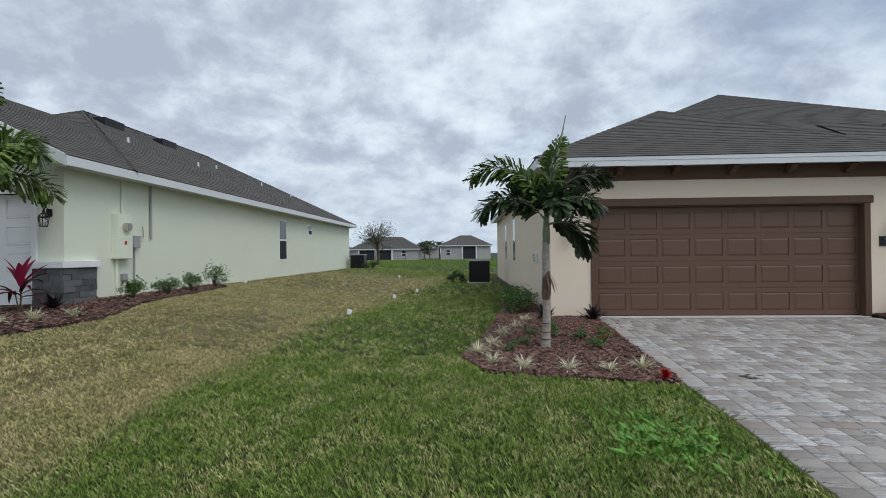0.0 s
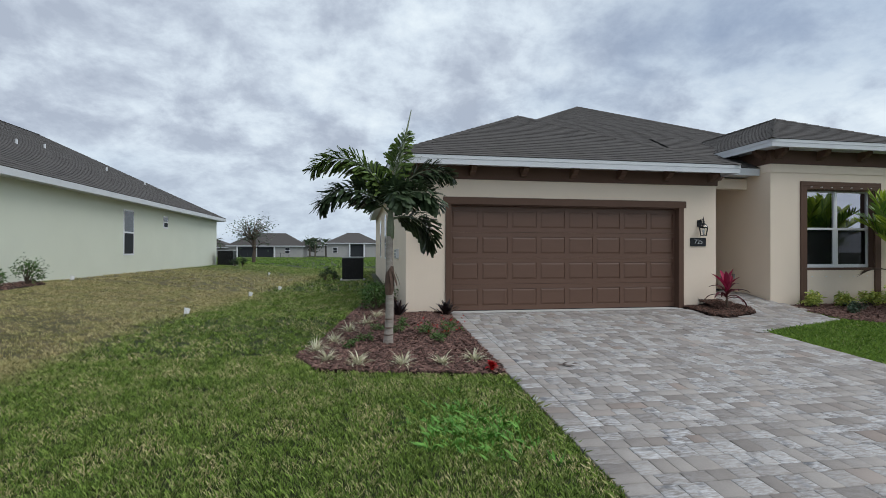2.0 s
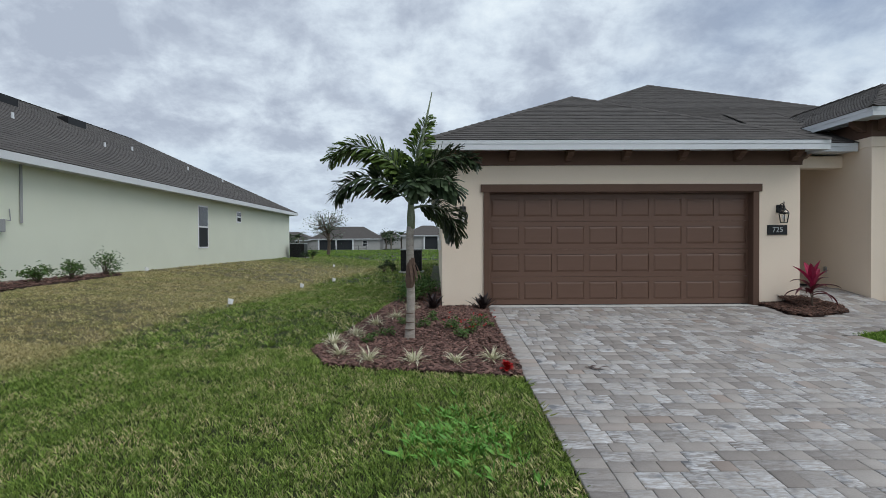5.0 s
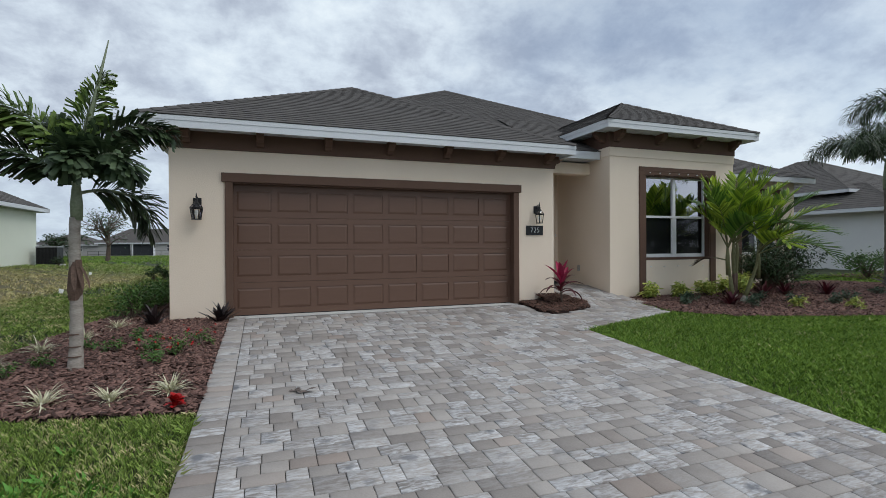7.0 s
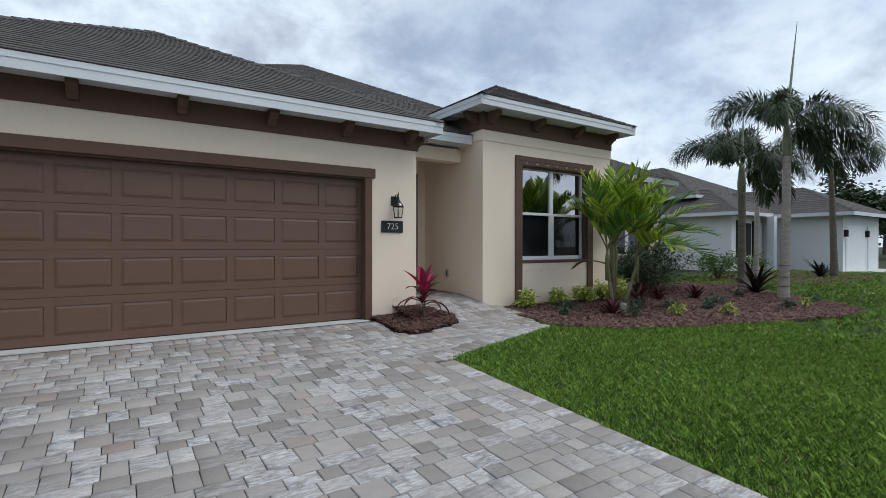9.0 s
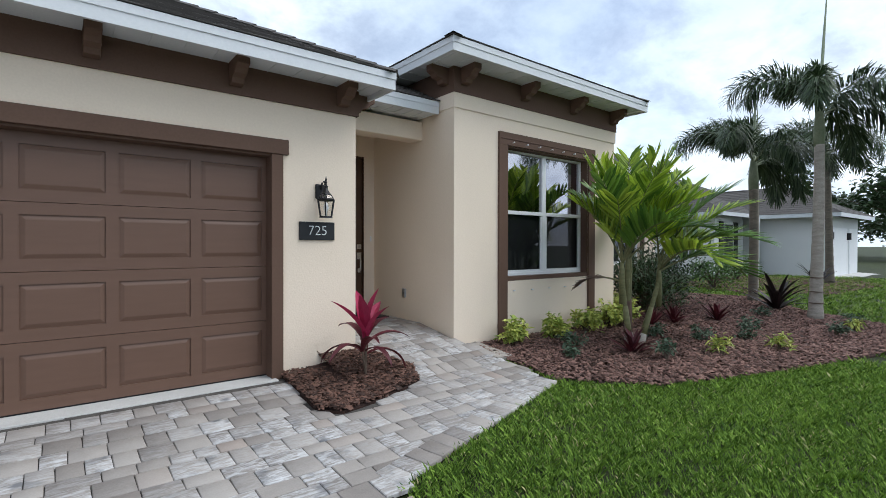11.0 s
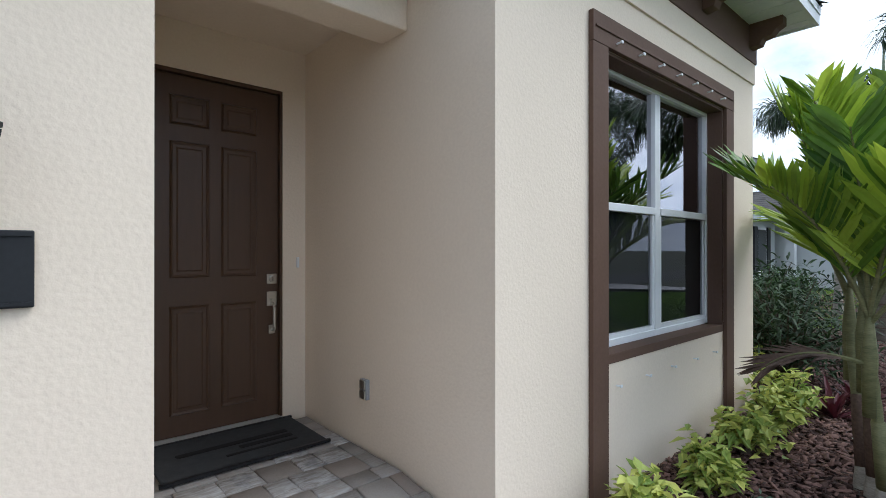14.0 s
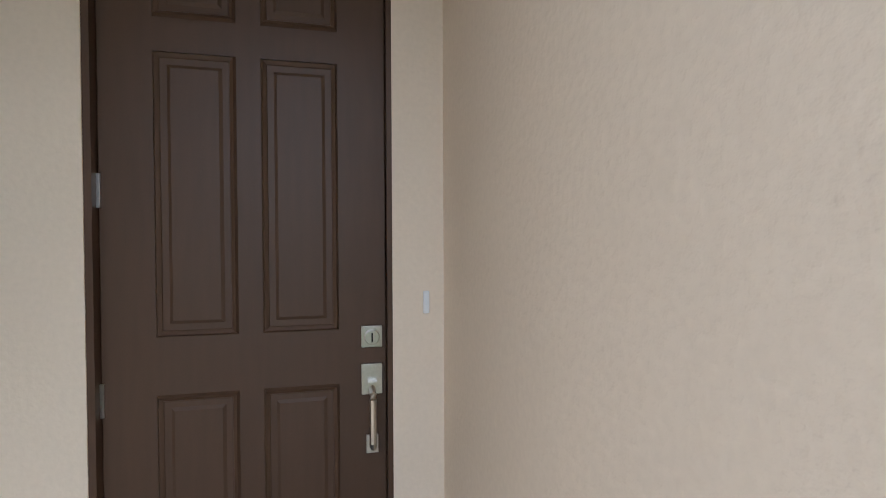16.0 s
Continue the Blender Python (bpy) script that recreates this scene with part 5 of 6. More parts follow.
def frond(base, heading, length, rise, droop, leaf, width, n, plume, rnd, curl=0.0):
    """A palm frond: a rachis that bends under its weight and leaflets; plume 0 is flat and feathered, 1 a foxtail all round."""
    pts, ang, hd = [Vector(base)], rise, heading
    seg = 12
    for i in range(seg):
        h = Vector((math.cos(hd), math.sin(hd), 0))
        pts.append(pts[-1] + (h * math.cos(ang) + Vector((0, 0, math.sin(ang)))) * (length / seg))
        ang -= droop / seg * (0.5 + 1.0 * i / seg)
        hd += curl / seg
    rach = Build().tube(pts, [0.016 * (1 - 0.8 * i / seg) + 0.002 for i in range(seg + 1)], 5, False)
    vs, fs = [], []
    tip_w = 1.0 if plume > 0.5 and width > 0.04 else 0.35
    for i in range(n):
        if plume > 0.5:
            node = i // 5 * 5
            t = 0.12 + 0.88 * (node + 2.5 + rnd.uniform(-1.2, 1.2)) / (n + 3)
        else:
            t = 0.22 + 0.78 * (i // 2 + 0.5 + rnd.uniform(-0.15, 0.15)) / (n // 2 + 1)
        k = min(seg - 1, int(t * seg))
        p = pts[k].lerp(pts[k + 1], t * seg - k)
        d = (pts[k + 1] - pts[k]).normalized()
        side = d.cross(Vector((0, 0, 1))).normalized() if abs(d.z) < 0.98 else Vector((math.sin(heading), -math.cos(heading), 0))
        up = side.cross(d)
        s = 1 if i % 2 else -1
        if plume > 0.5:
            a = rnd.uniform(0, 6.283)
            out = side * math.cos(a) + up * math.sin(a)
        else:
            out = side * s + up * rnd.uniform(0.45, 0.85)
        sweep = 0.55 + 0.5 * t
        ld = (out.normalized() + d * sweep).normalized()
        l = leaf * (0.45 + 0.75 * math.sin(math.pi * min(1, t * 0.85 + 0.12))) * rnd.uniform(0.85, 1.1)
        w = ld.cross(up if abs(ld.dot(up)) < 0.9 else side).normalized() * (width / 2)
        tip = p + ld * l - Vector((0, 0, l * (rnd.uniform(0.15, 0.6) if plume > 0.5 and leaf > 0.35 else rnd.uniform(0.1, 0.35) if plume > 0.5 else rnd.choice((0.04, 0.1, 0.2, 0.4)))))
        m = p + ld * l * 0.55
        c = len(vs)
        e = tip_w
        vs += [tuple(p), tuple(m + w), tuple(tip + w * e), tuple(tip - w * e), tuple(m - w)]
        fs += [(c, c + 1, c + 4), (c + 1, c + 2, c + 3, c + 4)]
    return rach, Build().add(vs, fs)


def palm(name, x, y, top, r0, r1, fronds, leaf, width, n, plume, material, label, seed, lean=(0.0, 0.0), spear=0.0, shaft=0.5, trunk_mat=None, group="", spear_to=None, young=None, rings=True, z=None, leaf_mat2=None):
    rnd = random.Random(seed)
    z0 = ground_z(x, y) if z is None else z
    g = thing(name, (x, y, z0), label, "palm tree", group)
    tp = Vector((x + lean[0], y + lean[1], top))
    pts, rad = [], []
    m = 22
    for i in range(m + 1):
        t = i / m
        pts.append(Vector((x, y, z0 - 0.05)).lerp(tp, t) + Vector((0.012 * math.sin(5 * t), 0.012 * math.cos(4 * t), 0)))
        rad.append((r0 * 1.25 - (r0 * 0.3) * min(1, t * 6) if t < 0.17 else r0 + (r1 - r0) * t) * (1.0 + (0.035 if i % 2 else -0.02)))
    part("trunk", Build().tube(pts, rad, 14), trunk_mat or TRUNK, g, "grey ringed trunk", smooth=True)
    if rings:
        for zz in (0.12, 0.20, 0.30):
            q = Vector((x, y, z0)).lerp(tp, zz * 0.8)
            rr = r0 * (1.12 if zz < 0.15 else 1.02)
            part("ring_scar", Build().tube([q, q + Vector((0, 0, 0.012))], rr, 14), BOOT, g)
    cs = tp + Vector((0, 0, shaft))
    part("crownshaft", Build().tube([tp - Vector((0, 0, 0.03)), tp.lerp(cs, 0.3), tp.lerp(cs, 0.7), cs], [r1 * 1.1, r1 * 1.2, r1 * 0.85, r1 * 0.45], 12), SHAFT, g, "smooth green crownshaft", smooth=True)
    for i, (hd, ln, rise, droop, *cu) in enumerate(fronds):
        base = tp.lerp(cs, 0.45 + 0.5 * (rise / 1.6))
        ra, lv = frond(base, hd, ln, rise, droop, leaf, width, int(n * min(1.0, ln / 1.5)), plume, rnd, cu[0] if cu else 0.0)
        mt = young if (young and rise > 1.3) else material
        if leaf_mat2 and i % 4 == 3:
            mt = leaf_mat2
        f = part("frond", lv, mt, g)
        part("rachis", ra, SHAFT if plume > 0.5 else CANE, f, "pale green leaf stalk")
    if spear:
        to = Vector(spear_to) if spear_to else cs + Vector((0.1, 0, spear))
        part("spear_leaf", Build().tube([cs - Vector((0, 0, 0.1)), cs.lerp(to, 0.5), to], [0.036, 0.024, 0.006], 7), SHAFT, g, "unopened spear leaf")
    return g


# the foxtail palm on the front bed
PI = math.pi
palm("foxtail_palm", 0.84, 6.40, 1.98, 0.062, 0.047,
     [(PI + 0.05, 1.52, 1.32, 2.5), (PI + 0.30, 1.22, 0.85, 2.3), (-0.10, 1.20, 1.28, 2.2), (0.35, 0.95, 0.35, 2.7), (0.25, 1.12, 1.48, 0.35), (-0.7, 1.0, 0.95, 2.5), (2.3, 0.85, 1.25, 0.9), (-1.4, 0.8, 1.05, 2.6)],
     0.24, 0.045, 340, 1.0, FOX, "young foxtail palm with plumed fronds on the mulch bed", 4, (0.03, 0.0), 1.0, 0.42, spear_to=(1.16, 6.38, 3.78), young=FOX_NEW)
b = Build().tube([(0.853, 6.385, 1.16), (0.858, 6.38, 1.25), (0.862, 6.382, 1.42), (0.866, 6.39, 1.56)], [0.052, 0.068, 0.062, 0.050], 10, False)
for k in range(3):
    b.blade((0.86 + 0.03 * k, 6.33, 1.50), -1.2 + 0.5 * k, 0.26, 0.05, -1.15, 0.2, seg=4)
tagged(part("dead_leaf_sheath", b, BOOT), "torn brown leaf sheath clinging to the palm trunk", "leaf sheath")


def ring_fronds(n, ln, rnd, lo=0.55, hi=1.42):
    return [(i * 2.399 + rnd.uniform(-0.25, 0.25), ln * rnd.uniform(0.85, 1.1), lo + (hi - lo) * ((i * 0.618) % 1.0), rnd.uniform(2.1, 2.9)) for i in range(n)]


rr = random.Random(21)
palm("foxtail_palm", 16.4, 6.95, 3.7, 0.105, 0.078, ring_fronds(9, 1.95, rr, 0.45, 1.4), 0.36, 0.028, 330, 1.0, FOX, "tall foxtail palm with drooping fronds", 31, (0.1, 0.0), 1.6, 0.85, spear_to=(17.15, 7.0, 6.9), group="foxtail palms on the far bed")
palm("foxtail_palm", 17.75, 8.45, 3.1, 0.095, 0.085, ring_fronds(8, 1.95, rr, 0.45, 1.4), 0.36, 0.028, 330, 1.0, FOX, "dark-trunked foxtail palm behind the first", 32, (-0.05, 0.0), 1.5, 0.8, trunk_mat=TRUNK_DARK, group="foxtail palms on the far bed")
palm("foxtail_palm", 18.4, 3.8, 4.1, 0.10, 0.08, ring_fronds(10, 2.1, rr, 0.5, 1.4), 0.48, 0.026, 280, 1.0, FOX, "tall foxtail palm standing on the front lawn", 36, (0.0, 0.0), 1.2, 0.8)
palm("foxtail_palm", 21.2, 9.6, 3.9, 0.08, 0.065, ring_fronds(7, 2.0, rr), 0.45, 0.032, 220, 1.0, FOX, "slim foxtail palm on the far bed", 33, (0.0, 0.0), 1.2, 0.8, group="foxtail palms on the far bed")
palm("foxtail_palm", 25.6, 8.9, 4.3, 0.12, 0.08, ring_fronds(8, 2.2, rr), 0.5, 0.035, 200, 1.0, FOX, "foxtail palm before the white house", 34, (-0.45, 0.0), 1.2, 0.7, trunk_mat=TRUNK_DARK, group="foxtail palms on the far bed", young=FOX_NEW)
palm("foxtail_palm", -8.02, 6.55, 2.75, 0.10, 0.08, [(0.0, 1.5, 1.05, 2.3), (0.35, 1.3, 0.5, 1.9), (-0.5, 1.4, 0.9, 2.4), (1.2, 1.4, 1.2, 1.6), (2.6, 1.4, 1.0, 2.0), (4.0, 1.4, 0.9, 2.0), (0.1, 1.5, 1.5, 0.4), (-0.9, 1.1, 0.3, 1.6)], 0.34, 0.045, 220, 1.0, FOX_NEW, "foxtail palm before the green house", 35, (0.0, 0.0), 0, 0.4, young=FOX_NEW)

# the bright palm clump on the bed by the bay window: four canes, one clump


def broad_frond(base, heading, length, rise, droop, leaf, width, pairs, vee, rnd):
    """A stiff feather frond with broad folded leaflets in two rows that stand up in a V; gives its stalk and its blades."""
    pts, ang, seg = [Vector(base)], rise, 12
    h = Vector((math.cos(heading), math.sin(heading), 0))
    for i in range(seg):
        pts.append(pts[-1] + (h * math.cos(ang) + Vector((0, 0, math.sin(ang)))) * (length / seg))
        ang -= droop / seg * (0.4 + 1.2 * i / seg)
    stalk = Build().tube(pts, [0.013 * (1 - 0.8 * i / seg) + 0.002 for i in range(seg + 1)], 6, False)
    blades = Build()
    for i in range(pairs * 2):
        t = 0.24 + 0.76 * (i // 2 + 0.5 + rnd.uniform(-0.25, 0.25)) / pairs
        k = min(seg - 1, int(t * seg))
        p = pts[k].lerp(pts[k + 1], t * seg - k)
        d = (pts[k + 1] - pts[k]).normalized()
        side = d.cross(Vector((0, 0, 1))).normalized() if abs(d.z) < 0.98 else Vector((math.sin(heading), -math.cos(heading), 0))
        up = side.cross(d)
        s = 1 if i % 2 else -1
        ld = (side * s + up * vee * rnd.uniform(0.7, 1.3) + d * (0.75 + 0.75 * t)).normalized()
        l = leaf * (0.55 + 0.6 * math.sin(math.pi * min(1, t * 0.8 + 0.12))) * rnd.uniform(0.85, 1.1)
        w = ld.cross(up).normalized() * (width / 2) * rnd.uniform(0.8, 1.15)
        lift = ld.cross(w).normalized() * (width * 0.16)
        sag, k0 = rnd.uniform(0.02, 0.22) * l, len(blades.v)
        for q, wide in ((0.0, 0.18), (0.3, 0.9), (0.65, 1.0)):
            m = p + ld * (l * q) - Vector((0, 0, sag * q * q))
            blades.v += [tuple(m + w * wide + lift), tuple(m), tuple(m - w * wide + lift)]
        blades.v.append(tuple(p + ld * l - Vector((0, 0, sag))))
        for q in (0, 3):
            blades.f += [(k0 + q, k0 + q + 1, k0 + q + 4, k0 + q + 3), (k0 + q + 1, k0 + q + 2, k0 + q + 5, k0 + q + 4)]
        blades.f += [(k0 + 6, k0 + 7, k0 + 9), (k0 + 7, k0 + 8, k0 + 9)]
    return stalk, blades


def palm_clump():
    g = thing("palm_clump", (11.5, 7.72, 0.53), "bright green clump palm with slim ringed canes", "palm tree")
    rnd = random.Random(9)
    canes = (
        (11.34, 7.66, 11.27, 7.74, 1.42, ((2.44, 1.0, 1.18, 0.8), (3.6, 1.0, 1.2, 0.9), (4.4, 1.05, 0.95, 1.2), (1.6, 1.35, 1.38, 0.4), (0.8, 1.2, 1.1, 0.9), (5.2, 1.1, 1.25, 0.9), (3.1, 1.1, 1.35, 0.5))),
        (11.42, 7.72, 11.50, 7.80, 1.50, ((4.1, 1.2, 1.2, 0.8), (2.7, 1.25, 1.38, 0.4), (5.4, 1.25, 0.8, 1.4), (-0.4, 1.4, 1.28, 0.6), (4.8, 1.2, 1.05, 1.1), (0.5, 1.4, 1.42, 0.35), (1.9, 1.1, 1.15, 0.8))),
        (11.56, 7.66, 11.88, 7.56, 1.36, ((-0.7, 1.45, 0.95, 0.9), (-0.5, 1.4, 0.50, 1.5), (-1.2, 1.3, 0.80, 1.4), (4.3, 1.1, 0.70, 1.6), (-0.1, 1.4, 1.2, 0.7), (3.4, 1.1, 1.32, 0.6), (-0.95, 1.35, 1.15, 0.8), (-0.3, 1.3, 0.75, 1.2))),
        (11.50, 7.78, 11.72, 7.90, 1.52, ((-0.3, 1.5, 1.12, 0.7), (0.6, 1.3, 0.9, 1.2), (1.4, 1.2, 1.2, 0.8), (-1.0, 1.45, 1.36, 0.5), (-0.6, 1.4, 1.42, 0.35), (0.1, 1.4, 1.0, 1.0))),
    )
    for x, y, tx, ty, tz, fronds in canes:
        pts = [Vector((x, y, 0.45)).lerp(Vector((tx, ty, tz)), i / 16) for i in range(17)]
        part("cane", Build().tube(pts, [0.056 - 0.028 * min(1, i / 4) + (0.003 if i % 2 else 0) for i in range(17)], 10), CANE, g, "ringed cane", smooth=True)
        cs = Vector((tx, ty, tz))
        foot, knee = Vector((x, y, 0.48)), Vector((x, y, 0.48)).lerp(cs, 0.2)
        part("swollen_base", Build().tube([foot, foot.lerp(knee, 0.4), knee], [0.082, 0.066, 0.044], 12), TRUNK, g, "swollen pale grey cane base", smooth=True)
        part("old_sheath", Build().tube([knee, knee.lerp(cs, 0.25), knee.lerp(cs, 0.5)], [0.045, 0.040, 0.033], 10), BOOT if x > 11.4 and x < 11.53 else CANE, g, "dry clasping leaf sheath", smooth=True)
        part("sheath", Build().tube([cs - Vector((0, 0, 0.35)), cs, cs + Vector((0, 0, 0.25))], [0.034, 0.040, 0.016], 9), CANE, g, "green leaf sheath", smooth=True)
        for i, (hd, ln, rise, droop) in enumerate(fronds):
            stalk, blades = broad_frond(cs + Vector((0, 0, 0.06 + 0.12 * rise)), hd, ln, rise, droop, 0.42, 0.052, 23, rnd.uniform(0.25, 0.65), rnd)
            # low fronds and every fourth one carry the painted shade
            f = part("frond", blades, ARECA_SHADE if rise < 0.6 or i % 4 == 2 else ARECA, g)
            part("rachis", stalk, CANE, f, "yellow-green leaf stalk")
    stalk, blades = broad_frond((11.27, 7.74, 1.36), 2.2, 0.55, 0.35, 1.2, 0.26, 0.045, 18, 0.1, rnd)
    f = part("frond", blades, BOOT, g, "withered brown frond")
    part("rachis", stalk, CANE, f)


palm_clump()

# shrubs along the bay wall and on the beds
for i, (x, y, r, h) in enumerate(((9.98, 8.42, 0.20, 0.42), (10.74, 8.40, 0.22, 0.40), (11.45, 8.42, 0.27, 0.44), (12.0, 8.45, 0.25, 0.46), (12.45, 8.40, 0.30, 0.50), (13.1, 8.9, 0.3, 0.55))):
    shrub("schefflera_shrub", x, y, r * 0.85, h * 0.95, 420, 0.105, VARIEG, "yellow-green variegated shrub against the bay wall", group="variegated shrubs by the bay wall", seed=40 + i, width=0.5)
for i, (x, y) in enumerate(((10.15, 7.62), (10.55, 7.95), (11.0, 7.0), (12.5, 7.3), (13.2, 6.9), (14.0, 7.2), (14.8, 6.3), (16.3, 6.4), (15.6, 7.6), (12.15, 7.75))):
    shrub("low_shrub", x, y, 0.17, 0.28, 150, 0.075, BLUE_LEAF, "small grey-green shrub in bark mulch", group="low shrubs on the mulch bed", seed=60 + i, width=0.45)
for i, (x, y) in enumerate(((11.9, 6.75), (12.9, 6.45), (15.5, 6.2))):
    shrub("croton_shrub", x, y, 0.16, 0.26, 110, 0.10, VARIEG, "small yellow-leaved croton in bark mulch", group="crotons on the mulch bed", seed=80 + i, width=0.3)
for i, (x, y, n) in enumerate(((10.98, 7.42, 26), (13.4, 8.1, 30), (14.3, 7.8, 34), (12.9, 8.2, 24))):
    tuft("bromeliad", x, y, n, 0.40, 0.055, MAROON, "maroon bromeliad in bark mulch", "bromeliad", "maroon bromeliads", 90 + i, (0.6, 1.5), (0.3, 1.0), True)
tuft("bromeliad", 16.9, 7.75, 26, 0.85, 0.11, DARK_BROM, "large dark bromeliad beside the palm trunk", "bromeliad", "", 97, (0.5, 1.4), (0.2, 0.9), True)
tuft("bromeliad", 24.6, 9.0, 22, 0.85, 0.11, DARK_BROM, "large dark bromeliad on the next bed", "bromeliad", "", 98, (0.5, 1.4), (0.2, 0.9), True)
shrub("dark_bush", 14.9, 9.3, 0.95, 1.45, 2600, 0.16, DARK_LEAF, "large dark green feathery bush behind the palms", "bush", seed=101, width=0.22)
shrub("dark_bush", 13.75, 8.75, 0.75, 1.25, 2600, 0.17, DARK_LEAF, "dark green feathery bush beside the clump palm", "bush", seed=102, width=0.16)
shrub("green_bush", 20.6, 10.5, 0.8, 1.1, 900, 0.14, GREEN_LEAF, "green bush on the next bed", "bush", seed=103)
shrub("green_bush", 25.2, 11.6, 0.8, 1.0, 800, 0.14, GREEN_LEAF, "green bush before the white house", "bush", seed=104)

# cordyline in the little island bed


def cordyline(x, y, z, label, stem=0.42, ln=0.44, seed=5):
    """A slim stem with a tuft of broad magenta leaves and dark ones arching below it."""
    rnd = random.Random(seed)
    g = thing("cordyline", (x, y, z), label, "cordyline")
    part("stem", Build().tube([(x, y, z - 0.03), (x + 0.012, y, z + stem * 0.6), (x + 0.01, y, z + stem)], [0.014, 0.012, 0.010], 8), TWIG, g)
    part("stem", Build().tube([(x + 0.02, y - 0.02, z - 0.03), (x - 0.05, y - 0.04, z + stem * 0.7)], [0.012, 0.008], 8), TWIG, g)
    for i in range(6):
        part("leaf", Build().blade((x + 0.01, y, z + stem * (0.92 + 0.02 * i)), i * 2.4 + 0.6, ln * rnd.uniform(0.85, 1.15), 0.118 * rnd.uniform(0.85, 1.1), 1.02 + 0.08 * i, 0.35 + rnd.uniform(0, 0.3), seg=8, taper=0.03, fold=0.45), MAGENTA, g)
    for i in range(9):
        low = i % 3 == 1
        bx, by, bz = (x - 0.05, y - 0.04, z + stem * 0.66) if low else (x + 0.01, y, z + stem * (0.55 + 0.04 * i))
        part("leaf", Build().blade((bx, by, bz), i * 2.4 + rnd.uniform(-0.3, 0.3), ln * rnd.uniform(0.95, 1.25), 0.085 * rnd.uniform(0.8, 1.1), 0.45 + 0.07 * i, 2.0 - 0.09 * i, seg=9, taper=0.02, fold=0.4), MAROON, g, "dark maroon leaf")
    return g


cordyline(7.70, 8.18, ground_z(7.7, 8.18) + 0.03, "magenta cordyline in a small mulch island")
cordyline(-7.85, 7.25, 0.86, "red cordyline before the stone base", 0.5, 0.5, seed=6)

# the front bed
for i, (x, y) in enumerate(((1.15, 8.45), (2.02, 8.42))):
    tuft("bromeliad", x, y, 30, 0.34, 0.075, DARK_BROM, "near-black bromeliad beside the garage wall", "bromeliad", "dark bromeliads by the garage", 110 + i, (0.6, 1.5), (0.1, 0.7), True)
for i, (x, y) in enumerate(((0.05, 5.62), (0.42, 5.42), (0.95, 5.32), (1.42, 5.28), (1.85, 5.40), (-0.12, 6.1), (0.10, 6.55), (0.28, 7.2), (0.55, 7.7), (0.75, 8.3))):
    tuft("spider_grass", x, y, 80, 0.25, 0.013, STRAW_LEAF, "pale variegated grass tuft in bark mulch", "ornamental grass", "variegated grass tufts", 120 + i, (0.4, 1.5), (0.6, 1.9))
for i, (x, y) in enumerate(((1.55, 6.35), (1.75, 6.65), (1.45, 6.9), (1.9, 7.1))):
    g = shrub("flowering_shrub", x, y, 0.19, 0.24, 170, 0.055, GREEN_LEAF, "small shrub with red flowers in bark mulch", group="red-flowering shrubs", seed=140 + i)
    rnd = random.Random(150 + i)
    z0 = ground_z(x, y)
    for k in range(6):
        q = (x + rnd.uniform(-.17, .17), y + rnd.uniform(-.17, .12), z0 + rnd.uniform(0.15, 0.29))
        vs, fs = leaf_cloud([q] * 7, 0.026, 0.022, rnd)
        part("flower", Build().add(vs, fs), RED, g, "small red flower")
for i, (x, y) in enumerate(((0.55, 6.5), (1.05, 7.0), (0.7, 7.2), (1.2, 7.55), (0.35, 6.2))):
    shrub("low_shrub", x, y, 0.16, 0.20, 120, 0.055, GREEN_LEAF, "small green shrub in bark mulch", group="low shrubs on the front bed", seed=160 + i)
for i, (x, y, r) in enumerate(((0.75, 9.2, 0.36), (0.80, 9.8, 0.42), (0.85, 10.6, 0.4), (0.85, 11.4, 0.38))):
    shrub("hedge_shrub", x, y, r, 0.55, 650, 0.085, GREEN_LEAF, "bright green hedge shrub along the side wall", group="side hedge", seed=170 + i)


def red_marker():
    x, y = 1.95, 4.96
    z = ground_z(x, y)
    g = thing("red_flower", (x, y, z), "bright red flower head at the bed's edge", "flower")
    rnd = random.Random(3)
    part("stalk", Build().tube([(x, y, z - 0.02), (x, y, z + 0.06)], 0.006, 6), CANE, g)
    b2 = Build()
    for i in range(26):
        b2.blade((x, y, z + 0.05 + 0.02 * (i % 3)), i * 2.4, 0.085, 0.06, rnd.uniform(0.1, 1.5), 0.6, seg=3)
    part("petals", b2, RED, g)


red_marker()
# neighbour's bed
for i, (x, y, r, h) in enumerate(((-7.05, 8.9, 0.25, 0.45), (-6.95, 9.9, 0.3, 0.5), (-7.0, 10.9, 0.3, 0.5), (-7.05, 12.1, 0.35, 0.75))):
    shrub("green_shrub", x, y, r, h, 420, 0.09, GREEN_LEAF, "leafy green shrub against the sage wall", group="shrubs by the sage wall", seed=180 + i)
for i, (x, y) in enumerate(((-7.5, 7.5), (-8.2, 6.6))):
    tuft("bromeliad", x, y, 28, 0.36, 0.07, DARK_BROM, "near-black bromeliad in bark mulch", "bromeliad", "dark bromeliads by the sage house", 190 + i, (0.6, 1.5), (0.1, 0.7), True)
for i, (x, y) in enumerate(((-7.0, 6.6), (-6.7, 7.0), (-7.3, 6.3), (-7.4, 5.9))):
    tuft("spider_grass", x, y, 70, 0.27, 0.014, STRAW_LEAF, "pale variegated grass tuft in bark mulch", "ornamental grass", "variegated grass tufts by the sage house", 195 + i, (0.4, 1.5), (0.6, 1.9))
